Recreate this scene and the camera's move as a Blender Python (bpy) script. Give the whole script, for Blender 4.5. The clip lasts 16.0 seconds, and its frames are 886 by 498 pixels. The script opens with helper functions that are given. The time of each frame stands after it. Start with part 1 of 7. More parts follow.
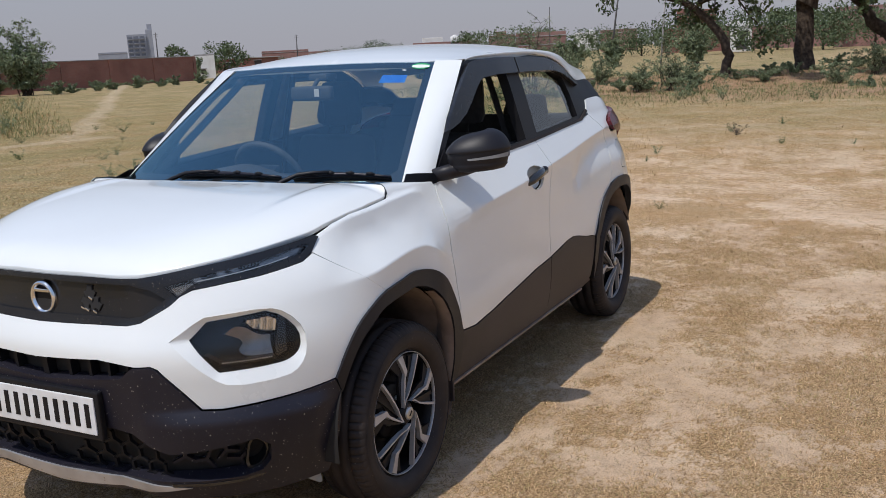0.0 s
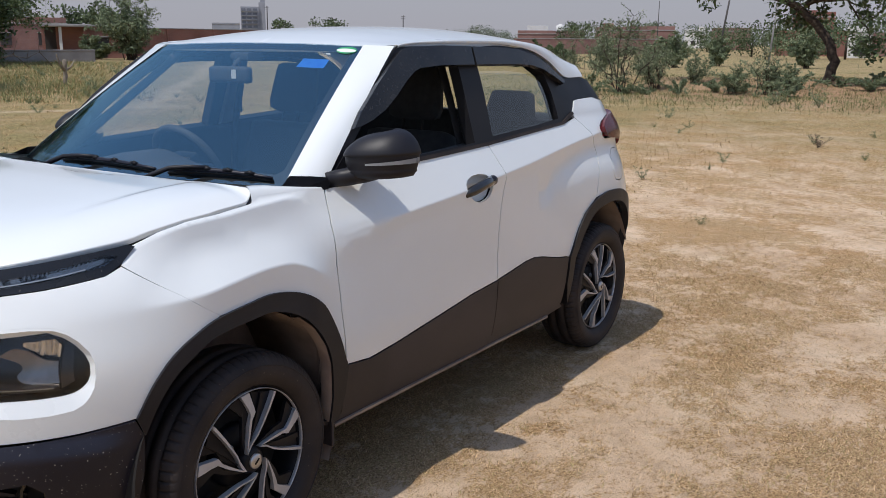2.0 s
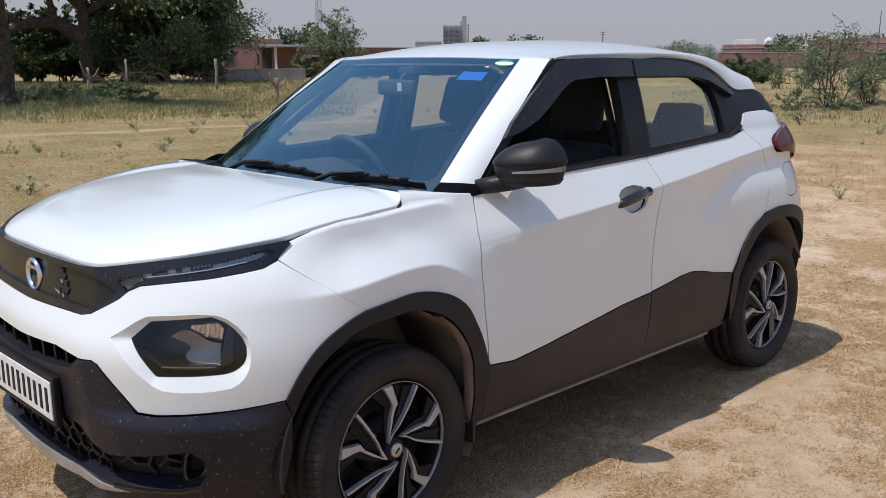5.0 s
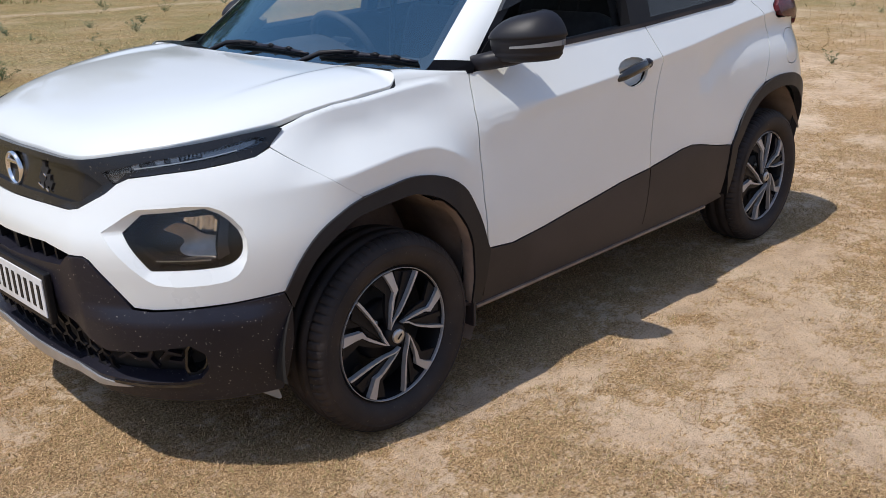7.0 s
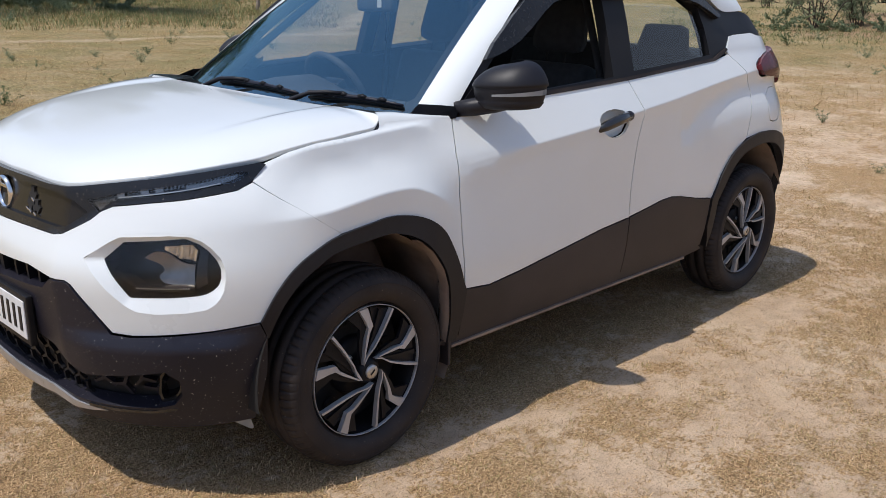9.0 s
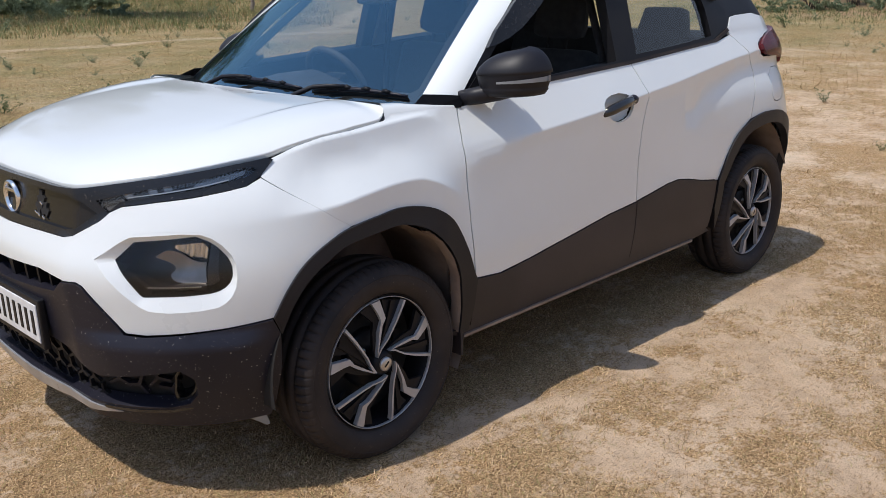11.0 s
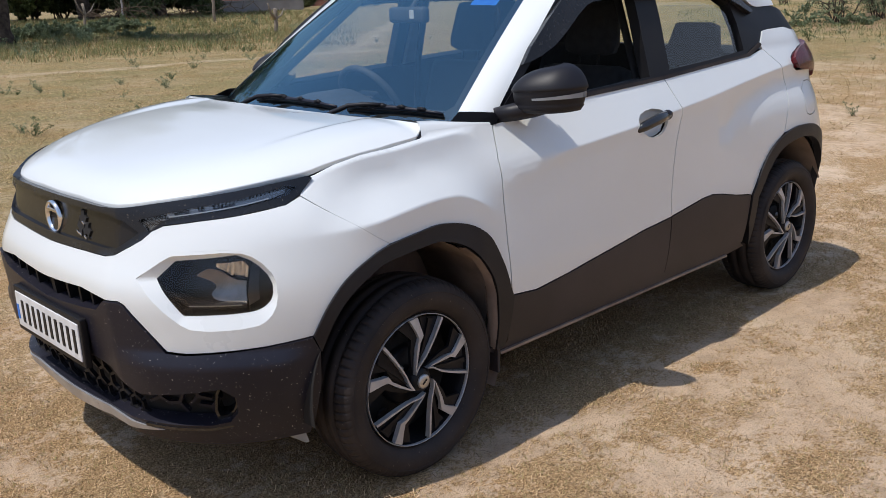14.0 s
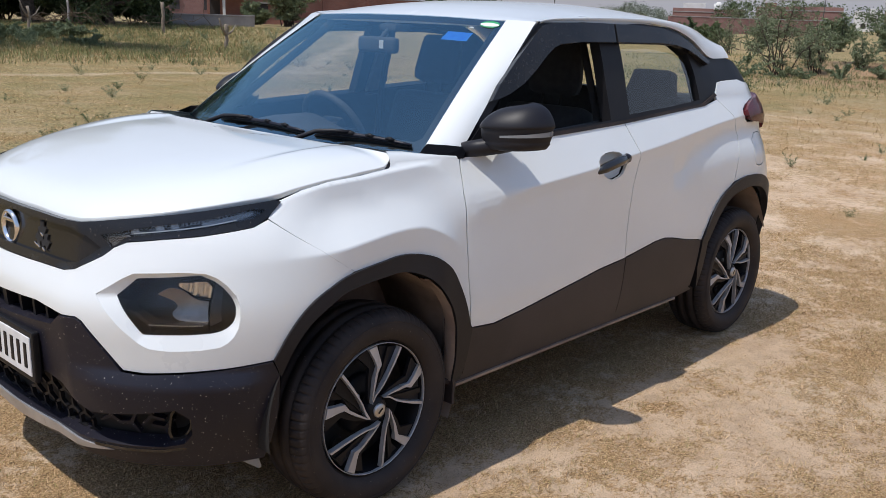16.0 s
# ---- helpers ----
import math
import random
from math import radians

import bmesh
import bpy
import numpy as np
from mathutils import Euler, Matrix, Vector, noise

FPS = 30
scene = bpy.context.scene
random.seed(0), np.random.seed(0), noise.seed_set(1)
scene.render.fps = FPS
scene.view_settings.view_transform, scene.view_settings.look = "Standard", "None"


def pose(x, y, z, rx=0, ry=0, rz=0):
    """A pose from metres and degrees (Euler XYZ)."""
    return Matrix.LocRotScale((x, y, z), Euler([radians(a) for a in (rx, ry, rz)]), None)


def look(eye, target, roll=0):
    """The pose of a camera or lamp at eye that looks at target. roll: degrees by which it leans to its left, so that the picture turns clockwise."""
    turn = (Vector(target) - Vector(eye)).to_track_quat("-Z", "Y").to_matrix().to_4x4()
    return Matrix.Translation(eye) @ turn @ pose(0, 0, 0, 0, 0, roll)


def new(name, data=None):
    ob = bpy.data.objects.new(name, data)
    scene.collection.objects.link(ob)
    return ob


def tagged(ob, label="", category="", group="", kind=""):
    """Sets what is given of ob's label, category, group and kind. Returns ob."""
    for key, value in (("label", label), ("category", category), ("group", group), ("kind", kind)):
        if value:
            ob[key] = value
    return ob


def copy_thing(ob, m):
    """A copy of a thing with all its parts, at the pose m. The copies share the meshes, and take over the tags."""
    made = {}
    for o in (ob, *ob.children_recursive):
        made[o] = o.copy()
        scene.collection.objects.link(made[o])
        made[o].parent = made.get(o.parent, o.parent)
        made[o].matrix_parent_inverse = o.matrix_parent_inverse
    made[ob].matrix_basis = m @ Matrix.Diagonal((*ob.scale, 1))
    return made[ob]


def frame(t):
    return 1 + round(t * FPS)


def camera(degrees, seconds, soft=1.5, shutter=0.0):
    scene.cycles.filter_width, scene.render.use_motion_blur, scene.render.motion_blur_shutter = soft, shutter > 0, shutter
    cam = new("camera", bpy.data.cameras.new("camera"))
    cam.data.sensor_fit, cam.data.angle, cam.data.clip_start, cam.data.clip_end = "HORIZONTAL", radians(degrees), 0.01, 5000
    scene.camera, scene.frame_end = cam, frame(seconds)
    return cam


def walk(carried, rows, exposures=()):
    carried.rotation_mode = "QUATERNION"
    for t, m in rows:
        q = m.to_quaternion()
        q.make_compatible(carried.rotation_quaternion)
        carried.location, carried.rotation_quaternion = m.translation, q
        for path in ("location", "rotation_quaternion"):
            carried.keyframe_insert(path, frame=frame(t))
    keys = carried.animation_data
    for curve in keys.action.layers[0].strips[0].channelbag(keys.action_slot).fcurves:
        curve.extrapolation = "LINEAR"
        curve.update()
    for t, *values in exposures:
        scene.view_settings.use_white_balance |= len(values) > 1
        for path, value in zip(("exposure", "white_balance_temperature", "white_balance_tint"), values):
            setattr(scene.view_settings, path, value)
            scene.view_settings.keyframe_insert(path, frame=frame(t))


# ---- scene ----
cam = camera(51.5, 16.0, 0.55)
PATH = [
    (0, (2.616, 2.419, 1.548), (0.888, 1.502, 1.134), -3.0),
    (0.5, (2.425, 2.565, 1.546), (0.701, 1.631, 1.148), -2.4),
    (1, (2.24, 2.647, 1.555), (0.516, 1.721, 1.141), -1.8),
    (1.5, (1.935, 2.63, 1.541), (0.22, 1.703, 1.099), -1.0),
    (2, (1.785, 2.72, 1.533), (0.163, 1.635, 1.095), 0.3),
    (2.5, (1.693, 2.81, 1.498), (0.143, 1.624, 1.06), 3.1),
    (3, (1.724, 2.804, 1.513), (0.212, 1.568, 1.08), 1.5),
    (3.5, (1.766, 2.834, 1.516), (0.367, 1.466, 1.101), 0.9),
    (6, (1.747, 2.909, 1.529), (0.39, 1.496, 1.126), -0.5),
    (6.5, (1.721, 2.868, 1.545), (0.374, 1.465, 1.078), -0.7),
    (7, (1.733, 2.811, 1.522), (0.402, 1.474, 0.857), -1.7),
    (7.5, (1.765, 2.832, 1.531), (0.425, 1.494, 0.89), -0.9),
    (8, (1.762, 2.882, 1.532), (0.413, 1.526, 0.947), 0.5),
    (8.5, (1.735, 2.901, 1.539), (0.378, 1.551, 0.96), 1.0),
    (11, (1.75, 2.883, 1.522), (0.4, 1.531, 0.931), -1.3),
    (11.5, (1.776, 2.861, 1.515), (0.44, 1.493, 0.927), -0.7),
    (12, (1.78, 2.859, 1.518), (0.449, 1.476, 0.957), -0.8),
    (12.5, (1.767, 2.858, 1.511), (0.437, 1.469, 0.965), -1.3),
    (13, (1.757, 2.845, 1.507), (0.443, 1.452, 0.931), -1.0),
    (13.5, (1.759, 2.881, 1.524), (0.443, 1.483, 0.964), -1.2),
    (14, (1.783, 2.849, 1.521), (0.459, 1.456, 0.968), -2.1),
    (14.5, (1.828, 2.803, 1.531), (0.484, 1.432, 0.971), -2.4),
    (15, (1.866, 2.789, 1.525), (0.502, 1.433, 0.976), -0.3),
    (15.5, (1.852, 2.802, 1.521), (0.449, 1.483, 0.982), 0.6),
    (16, (1.85, 2.805, 1.54), (0.421, 1.497, 1.043), 1.9),
]
walk(cam, [(t, look(eye, target, roll)) for t, eye, target, roll in PATH],
     exposures=[(0, -0.11), (1, -0.08), (2, -0.04), (3, 0.0), (6, 0.06), (6.5, 0.07), (7.5, 0.0), (8.5, 0.0), (15, 0.0), (16, 0.03)])

# ---- light ----
SUN_FROM = Vector((0.46, -0.10, 1.0)).normalized()
world = bpy.data.worlds.new("sky")
scene.world = world
world.use_nodes = True
wn = world.node_tree.nodes
sky = wn.new("ShaderNodeTexSky")
sky.sky_type = "NISHITA"
sky.sun_disc = False
sky.sun_elevation = math.asin(SUN_FROM.z)
sky.sun_rotation = math.atan2(SUN_FROM.x, SUN_FROM.y)
sky.air_density, sky.dust_density, sky.ozone_density = 1.0, 0.6, 2.0
SKY_GAIN = 0.18
HAZE = (0.354, 0.357, 0.422)
wl = world.node_tree.links.new
coord, split, rise, dim, veil = (wn.new(k) for k in ("ShaderNodeTexCoord", "ShaderNodeSeparateXYZ", "ShaderNodeMapRange", "ShaderNodeMix", "ShaderNodeMix"))
wl(coord.outputs["Generated"], split.inputs[0])
wl(split.outputs["Z"], rise.inputs[0])
rise.interpolation_type = "SMOOTHSTEP"
rise.inputs[1].default_value, rise.inputs[2].default_value = 0.0, 0.60
rise.inputs[3].default_value, rise.inputs[4].default_value = 0.95, 0.10
dim.data_type, dim.blend_type, veil.data_type = "RGBA", "MULTIPLY", "RGBA"
dim.inputs[0].default_value = 1.0
dim.inputs[7].default_value = (SKY_GAIN, SKY_GAIN, SKY_GAIN, 1)
wl(sky.outputs[0], dim.inputs[6])
wl(rise.outputs[0], veil.inputs[0])
wl(dim.outputs[2], veil.inputs[6])
veil.inputs[7].default_value = (*HAZE, 1)
wl(veil.outputs[2], wn["Background"].inputs[0])
wn["Background"].inputs[1].default_value = 1.0
sun = new("sun", bpy.data.lights.new("sun", "SUN"))
sun.data.energy, sun.data.angle, sun.data.color = 3.38, radians(0.55), (1.0, 0.96, 0.915)
sun.matrix_world = look(SUN_FROM * 60, (0, 0, 0))
scene.view_settings.exposure = 0.0


# ---- materials ----
def material(name, base, rough=0.5, metal=0.0, second=None, scale=8.0, bump=0.0, bump_scale=60.0, coat=0.0, spec=0.5,
             specks=None, speck_scale=90.0, speck_cut=0.72, rough_vary=0.1, islands=None):
    """Principled surface: base and second colours mixed by two noises, light specks, fine relief."""
    m = bpy.data.materials.new(name)
    m.use_nodes = True
    nt, p = m.node_tree, m.node_tree.nodes["Principled BSDF"]
    nd = nt.nodes.new
    ln = nt.links.new
    co = nd("ShaderNodeTexCoord")
    p.inputs["Metallic"].default_value = metal
    p.inputs["Specular IOR Level"].default_value = spec
    p.inputs["Coat Weight"].default_value = coat
    p.inputs["Coat Roughness"].default_value = 0.06
    n1 = nd("ShaderNodeTexNoise")
    n1.inputs["Scale"].default_value, n1.inputs["Detail"].default_value = scale, 6
    ln(co.outputs["Object"], n1.inputs["Vector"])
    mix = nd("ShaderNodeMix")
    mix.data_type = "RGBA"
    mix.inputs[6].default_value = (*base, 1)
    mix.inputs[7].default_value = (*(second or [c * 0.86 for c in base]), 1)
    ramp = nd("ShaderNodeMapRange")
    ramp.inputs[1].default_value, ramp.inputs[2].default_value = 0.35, 0.68
    ln(n1.outputs[0], ramp.inputs[0])
    ln(ramp.outputs[0], mix.inputs[0])
    col = mix.outputs[2]
    if specks:
        n2 = nd("ShaderNodeTexNoise")
        n2.inputs["Scale"].default_value, n2.inputs["Detail"].default_value = speck_scale, 2
        ln(co.outputs["Object"], n2.inputs["Vector"])
        r2 = nd("ShaderNodeMapRange")
        r2.inputs[1].default_value, r2.inputs[2].default_value = speck_cut, speck_cut + 0.05
        ln(n2.outputs[0], r2.inputs[0])
        mx = nd("ShaderNodeMix")
        mx.data_type = "RGBA"
        mx.inputs[7].default_value = (*specks, 1)
        ln(r2.outputs[0], mx.inputs[0])
        ln(col, mx.inputs[6])
        col = mx.outputs[2]
    if islands:
        geo = nd("ShaderNodeNewGeometry")
        cr = nd("ShaderNodeValToRGB")
        for k, c in enumerate(islands):
            e = cr.color_ramp.elements[k] if k < 2 else cr.color_ramp.elements.new(k / (len(islands) - 1))
            e.position, e.color = k / (len(islands) - 1), (*c, 1)
        ln(geo.outputs["Random Per Island"], cr.inputs[0])
        my = nd("ShaderNodeMix")
        my.data_type = "RGBA"
        my.inputs[0].default_value = 0.75
        ln(col, my.inputs[6])
        ln(cr.outputs[0], my.inputs[7])
        col = my.outputs[2]
    ln(col, p.inputs["Base Color"])
    rr = nd("ShaderNodeMapRange")
    rr.inputs[3].default_value, rr.inputs[4].default_value = max(0.02, rough - rough_vary / 2), min(1, rough + rough_vary / 2)
    ln(n1.outputs[0], rr.inputs[0])
    ln(rr.outputs[0], p.inputs["Roughness"])
    if bump:
        n3 = nd("ShaderNodeTexNoise")
        n3.inputs["Scale"].default_value, n3.inputs["Detail"].default_value = bump_scale, 5
        ln(co.outputs["Object"], n3.inputs["Vector"])
        b = nd("ShaderNodeBump")
        b.inputs["Strength"].default_value, b.inputs["Distance"].default_value = 0.6, bump
        ln(n3.outputs[0], b.inputs["Height"])
        ln(b.outputs[0], p.inputs["Normal"])
    return m


def glass(name, tint, gloss=(1, 1, 1), rough=0.0, least=0.05):
    """A thin pane: tinted see-through with a mirror gloss that grows at grazing angles."""
    m = bpy.data.materials.new(name)
    m.use_nodes = True
    nt = m.node_tree
    nt.nodes.clear()
    out, mix, tr, gl, fr = (nt.nodes.new(k) for k in ("ShaderNodeOutputMaterial", "ShaderNodeMixShader", "ShaderNodeBsdfTransparent",
                                                      "ShaderNodeBsdfGlossy", "ShaderNodeLayerWeight"))
    fr.inputs[0].default_value = 0.5
    steep, lift = nt.nodes.new("ShaderNodeMath"), nt.nodes.new("ShaderNodeMapRange")
    steep.operation = "POWER"
    steep.inputs[1].default_value = 4.2
    lift.inputs[3].default_value = least
    nt.links.new(fr.outputs["Facing"], steep.inputs[0])
    nt.links.new(steep.outputs[0], lift.inputs[0])
    tr.inputs[0].default_value = (*tint, 1)
    gl.inputs["Roughness"].default_value = rough
    gl.inputs["Color"].default_value = (*gloss, 1)
    for a, b in ((lift.outputs[0], mix.inputs[0]), (tr.outputs[0], mix.inputs[1]), (gl.outputs[0], mix.inputs[2]), (mix.outputs[0], out.inputs[0])):
        nt.links.new(a, b)
    return m


PAINT = material("white_car_paint", (0.775, 0.798, 0.785), 0.30, second=(0.75, 0.768, 0.753), scale=2.5, coat=1.0, spec=0.5, rough_vary=0.12)
PLASTIC = material("black_textured_plastic", (0.0115, 0.0110, 0.0185), 0.38, second=(0.016, 0.0152, 0.023), scale=5, bump=0.0005, bump_scale=420, spec=0.34,
                   specks=(0.30, 0.28, 0.25), speck_scale=135, speck_cut=0.685)
MIRRORBLACK = material("matt_black_plastic", (0.0105, 0.0095, 0.013), 0.46, second=(0.016, 0.0155, 0.018), scale=6, bump=0.0004, bump_scale=480, spec=0.32)
CLADDING = material("dusty_black_cladding", (0.0295, 0.0235, 0.0248), 0.50, second=(0.047, 0.037, 0.037), scale=4, bump=0.0005, bump_scale=380, spec=0.36,
                    specks=(0.12, 0.10, 0.08), speck_scale=190, speck_cut=0.72)
SMOKECHROME = material("smoked_reflector", (0.36, 0.34, 0.32), 0.07, metal=1.0, second=(0.26, 0.245, 0.23), scale=10)
BOWLGREY = material("hazy_reflector", (0.30, 0.275, 0.25), 0.30, metal=0.9, second=(0.21, 0.19, 0.17), scale=26, bump=0.0012, bump_scale=60)
SMOKEPANEL = material("smoked_grille_panel", (0.013, 0.0115, 0.0105), 0.22, second=(0.019, 0.016, 0.014), scale=6, coat=0.15, spec=0.35, specks=(0.14, 0.12, 0.10), speck_scale=120, speck_cut=0.71)
GLOSSBLACK = material("gloss_black_plastic", (0.012, 0.012, 0.013), 0.12, second=(0.016, 0.015, 0.015), scale=6, coat=0.6)
FRAMEBLACK = material("satin_black_film", (0.008, 0.008, 0.0105), 0.42, second=(0.013, 0.0125, 0.014), scale=7, spec=0.2)
VISORBLACK = material("smoked_acrylic_visor", (0.010, 0.010, 0.012), 0.26, second=(0.022, 0.021, 0.021), scale=9, specks=(0.035, 0.034, 0.034), speck_scale=75,
                      speck_cut=0.64, coat=0.15, spec=0.3)
# near-black colour, used mostly to stand in for shade in wells, recesses and holes
DARK = material("unlit_black_liner", (0.012, 0.011, 0.011), 0.85, second=(0.02, 0.018, 0.016), scale=6)
LINER = material("dusty_wheel_liner", (0.21, 0.155, 0.125), 0.9, second=(0.34, 0.26, 0.205), scale=9, bump=0.002, bump_scale=70)
RUBBER = material("dusty_tyre_rubber", (0.020, 0.0158, 0.0155), 0.66, second=(0.042, 0.032, 0.028), scale=7, bump=0.0008, bump_scale=160,
                  specks=(0.13, 0.105, 0.08), speck_scale=110, speck_cut=0.71, spec=0.3)
SILVER = material("machined_alloy_silver", (0.62, 0.61, 0.60), 0.33, metal=0.85, second=(0.50, 0.48, 0.46), scale=14)
CHROME = material("chrome", (0.82, 0.82, 0.83), 0.10, metal=1.0, second=(0.72, 0.72, 0.72), scale=12)
LIPSILVER = material("satin_silver_skid_plate", (0.55, 0.56, 0.58), 0.32, metal=0.6, second=(0.42, 0.42, 0.43), scale=10, specks=(0.25, 0.2, 0.15),
                     speck_scale=60, speck_cut=0.70)
SEATCLOTH = material("black_seat_fabric", (0.022, 0.022, 0.024), 0.92, second=(0.034, 0.034, 0.036), scale=30, bump=0.001, bump_scale=300)
DASHMAT = material("dark_grey_dashboard", (0.045, 0.048, 0.052), 0.7, second=(0.06, 0.063, 0.067), scale=20, bump=0.0006, bump_scale=350)
TRIMGREY = material("grey_pillar_trim", (0.30, 0.31, 0.32), 0.6, second=(0.25, 0.26, 0.27), scale=12)
HEADLINER = material("grey_headliner", (0.40, 0.40, 0.39), 0.95, scale=40, bump=0.0006, bump_scale=300)
REDLENS = material("dark_red_tail_lens", (0.10, 0.010, 0.014), 0.22, second=(0.065, 0.008, 0.011), scale=20, coat=0.15, spec=0.3)
PLATEWHITE = material("reflective_plate_white", (0.74, 0.74, 0.74), 0.42, second=(0.62, 0.61, 0.59), scale=18)
LAMPBLACK = material("semi_gloss_black_plastic", (0.008, 0.008, 0.011), 0.26, second=(0.015, 0.015, 0.016), scale=6, specks=(0.12, 0.10, 0.08), speck_scale=110, speck_cut=0.70)
BLUEFILM = material("blue_toll_tag", (0.008, 0.14, 0.62), 0.35, second=(0.02, 0.20, 0.68), scale=30)
GREENINK = material("green_sticker_print", (0.02, 0.34, 0.12), 0.45, scale=30)
WHITEINK = material("white_sticker_paper", (0.78, 0.79, 0.77), 0.5, scale=30)
# the blue of the sky's reflection is painted into the gloss colour
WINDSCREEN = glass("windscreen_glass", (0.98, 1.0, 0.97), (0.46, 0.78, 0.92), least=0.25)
SIDEGLASS = glass("tinted_side_glass", (0.90, 0.93, 0.88), least=0.07)
WHEELSILVER = material("painted_wheel_silver", (0.50, 0.50, 0.52), 0.36, metal=0.35, second=(0.40, 0.39, 0.39), scale=14, specks=(0.35, 0.30, 0.24), speck_scale=80, speck_cut=0.70)
LENS = glass("clear_lamp_lens", (0.90, 0.90, 0.90), least=0.035)
# ---- mesh helpers ----
import functools

from mathutils.geometry import delaunay_2d_cdt


def mesh_ob(name, verts, faces, mat, parent=None, label="", smooth=True, flat_from=None, mats=None, index=None):
    me = bpy.data.meshes.new(name)
    me.from_pydata([tuple(v) for v in verts], [], faces)
    for m in (mats or [mat]):
        me.materials.append(m)
    flags = [smooth] * len(me.polygons)
    if flat_from is not None:
        flags = [smooth if i < flat_from else False for i in range(len(me.polygons))]
    me.polygons.foreach_set("use_smooth", flags)
    if index is not None:
        me.polygons.foreach_set("material_index", index)
    me.update()
    ob = new(name, me)
    if parent:
        ob.parent = parent
    if label:
        tagged(ob, label)
    return ob


def part(name, bm, mat, parent, label=""):
    """A bmesh as one mesh object under a thing or a part."""
    me = bpy.data.meshes.new(name)
    bmesh.ops.recalc_face_normals(bm, faces=bm.faces[:])
    bm.to_mesh(me)
    bm.free()
    me.materials.append(mat)
    ob = new(name, me)
    ob.parent = parent
    if label:
        tagged(ob, label)
    return ob


def thing(name, label, category, at=(0, 0, 0), group="", kind="", turn=0):
    ob = new(name)
    ob.matrix_world = pose(*at, 0, 0, turn)
    return tagged(ob, label, category, group, kind)


def box(bm, lo, hi, bevel=0.0, m=None):
    """A box between two corners, its edges rounded."""
    c = [(a + b) / 2 for a, b in zip(lo, hi)]
    d = [abs(b - a) for a, b in zip(lo, hi)]
    r = bmesh.ops.create_cube(bm, size=1.0, matrix=Matrix.Translation(c) @ Matrix.Diagonal((*d, 1)))
    vs = r["verts"]
    if bevel:
        es = list({e for v in vs for e in v.link_edges})
        rb = bmesh.ops.bevel(bm, geom=es, offset=bevel, segments=2, affect="EDGES", profile=0.6)
        vs = list({v for f in rb["faces"] for v in f.verts} | {v for v in vs if v.is_valid})
    if m is not None:
        bmesh.ops.transform(bm, matrix=m, verts=[v for v in vs if v.is_valid])
    return vs


def smoothed(ob, on=True):
    ob.data.polygons.foreach_set("use_smooth", [on] * len(ob.data.polygons))
    return ob


def lathe(profile, seg=48, close=False, axis="y"):
    """Turn a profile of (radius, along) round an axis: verts and faces."""
    vs, fs, n = [], [], len(profile)
    for k in range(seg):
        a = 2 * math.pi * k / seg
        for r, h in profile:
            vs.append((r * math.sin(a), h, r * math.cos(a)) if axis == "y" else (r * math.cos(a), r * math.sin(a), h))
    for k in range(seg):
        k2 = (k + 1) % seg
        for i in range(n - 1 + (1 if close else 0)):
            j = (i + 1) % n
            f = (k * n + i, k * n + j, k2 * n + j, k2 * n + i)
            fs.append(f if axis == "y" else f[::-1])
    return vs, fs


def tube(points, radii, seg=8, cap=True):
    """A tapered round limb along points: verts and faces."""
    vs, fs = [], []
    pts = [Vector(p) for p in points]
    if not hasattr(radii, "__len__"):
        radii = [radii] * len(pts)
    side = None
    for i, p in enumerate(pts):
        d = (pts[min(i + 1, len(pts) - 1)] - pts[max(i - 1, 0)]).normalized()
        if side is None:
            side = d.orthogonal().normalized()
        side = (side - d * side.dot(d)).normalized()
        other = d.cross(side)
        for k in range(seg):
            a = 2 * math.pi * k / seg
            vs.append(p + radii[i] * (math.cos(a) * side + math.sin(a) * other))
    for i in range(len(pts) - 1):
        for k in range(seg):
            k2 = (k + 1) % seg
            fs.append((i * seg + k, i * seg + k2, (i + 1) * seg + k2, (i + 1) * seg + k))
    if cap:
        fs.append(tuple(range(seg))[::-1])
        fs.append(tuple((len(pts) - 1) * seg + k for k in range(seg)))
    return vs, fs


def joined(pieces):
    vs, fs = [], []
    for v, f in pieces:
        o = len(vs)
        vs += list(v)
        fs += [tuple(i + o for i in q) for q in f]
    return vs, fs


def dense(loop, step):
    """A closed outline with points no further apart than step."""
    out = []
    for (a, b), (c, d) in zip(loop, loop[1:] + loop[:1]):
        n = max(1, math.ceil(math.hypot(c - a, d - b) / step))
        out += [(a + (c - a) * k / n, b + (d - b) * k / n) for k in range(n)]
    return out


def rounded(loop, times=1, keep=()):
    """Cut the corners of a closed outline (but for those at the numbers in keep)."""
    for _ in range(times):
        out, kept = [], set()
        for i, p in enumerate(loop):
            if i in keep:
                kept.add(len(out))
                out.append(p)
                continue
            a, b = loop[i - 1], loop[(i + 1) % len(loop)]
            out += [(p[0] + (a[0] - p[0]) * 0.25, p[1] + (a[1] - p[1]) * 0.25), (p[0] + (b[0] - p[0]) * 0.25, p[1] + (b[1] - p[1]) * 0.25)]
        loop, keep = out, kept
    return loop


def within(loop, pts):
    """Which of the points lie inside a closed outline."""
    x, y = pts[:, 0], pts[:, 1]
    hit = np.zeros(len(pts), bool)
    for (a, b), (c, d) in zip(loop, loop[1:] + loop[:1]):
        if b == d:
            continue
        hit ^= ((b > y) != (d > y)) & (x < (c - a) * (y - b) / (d - b) + a)
    return hit


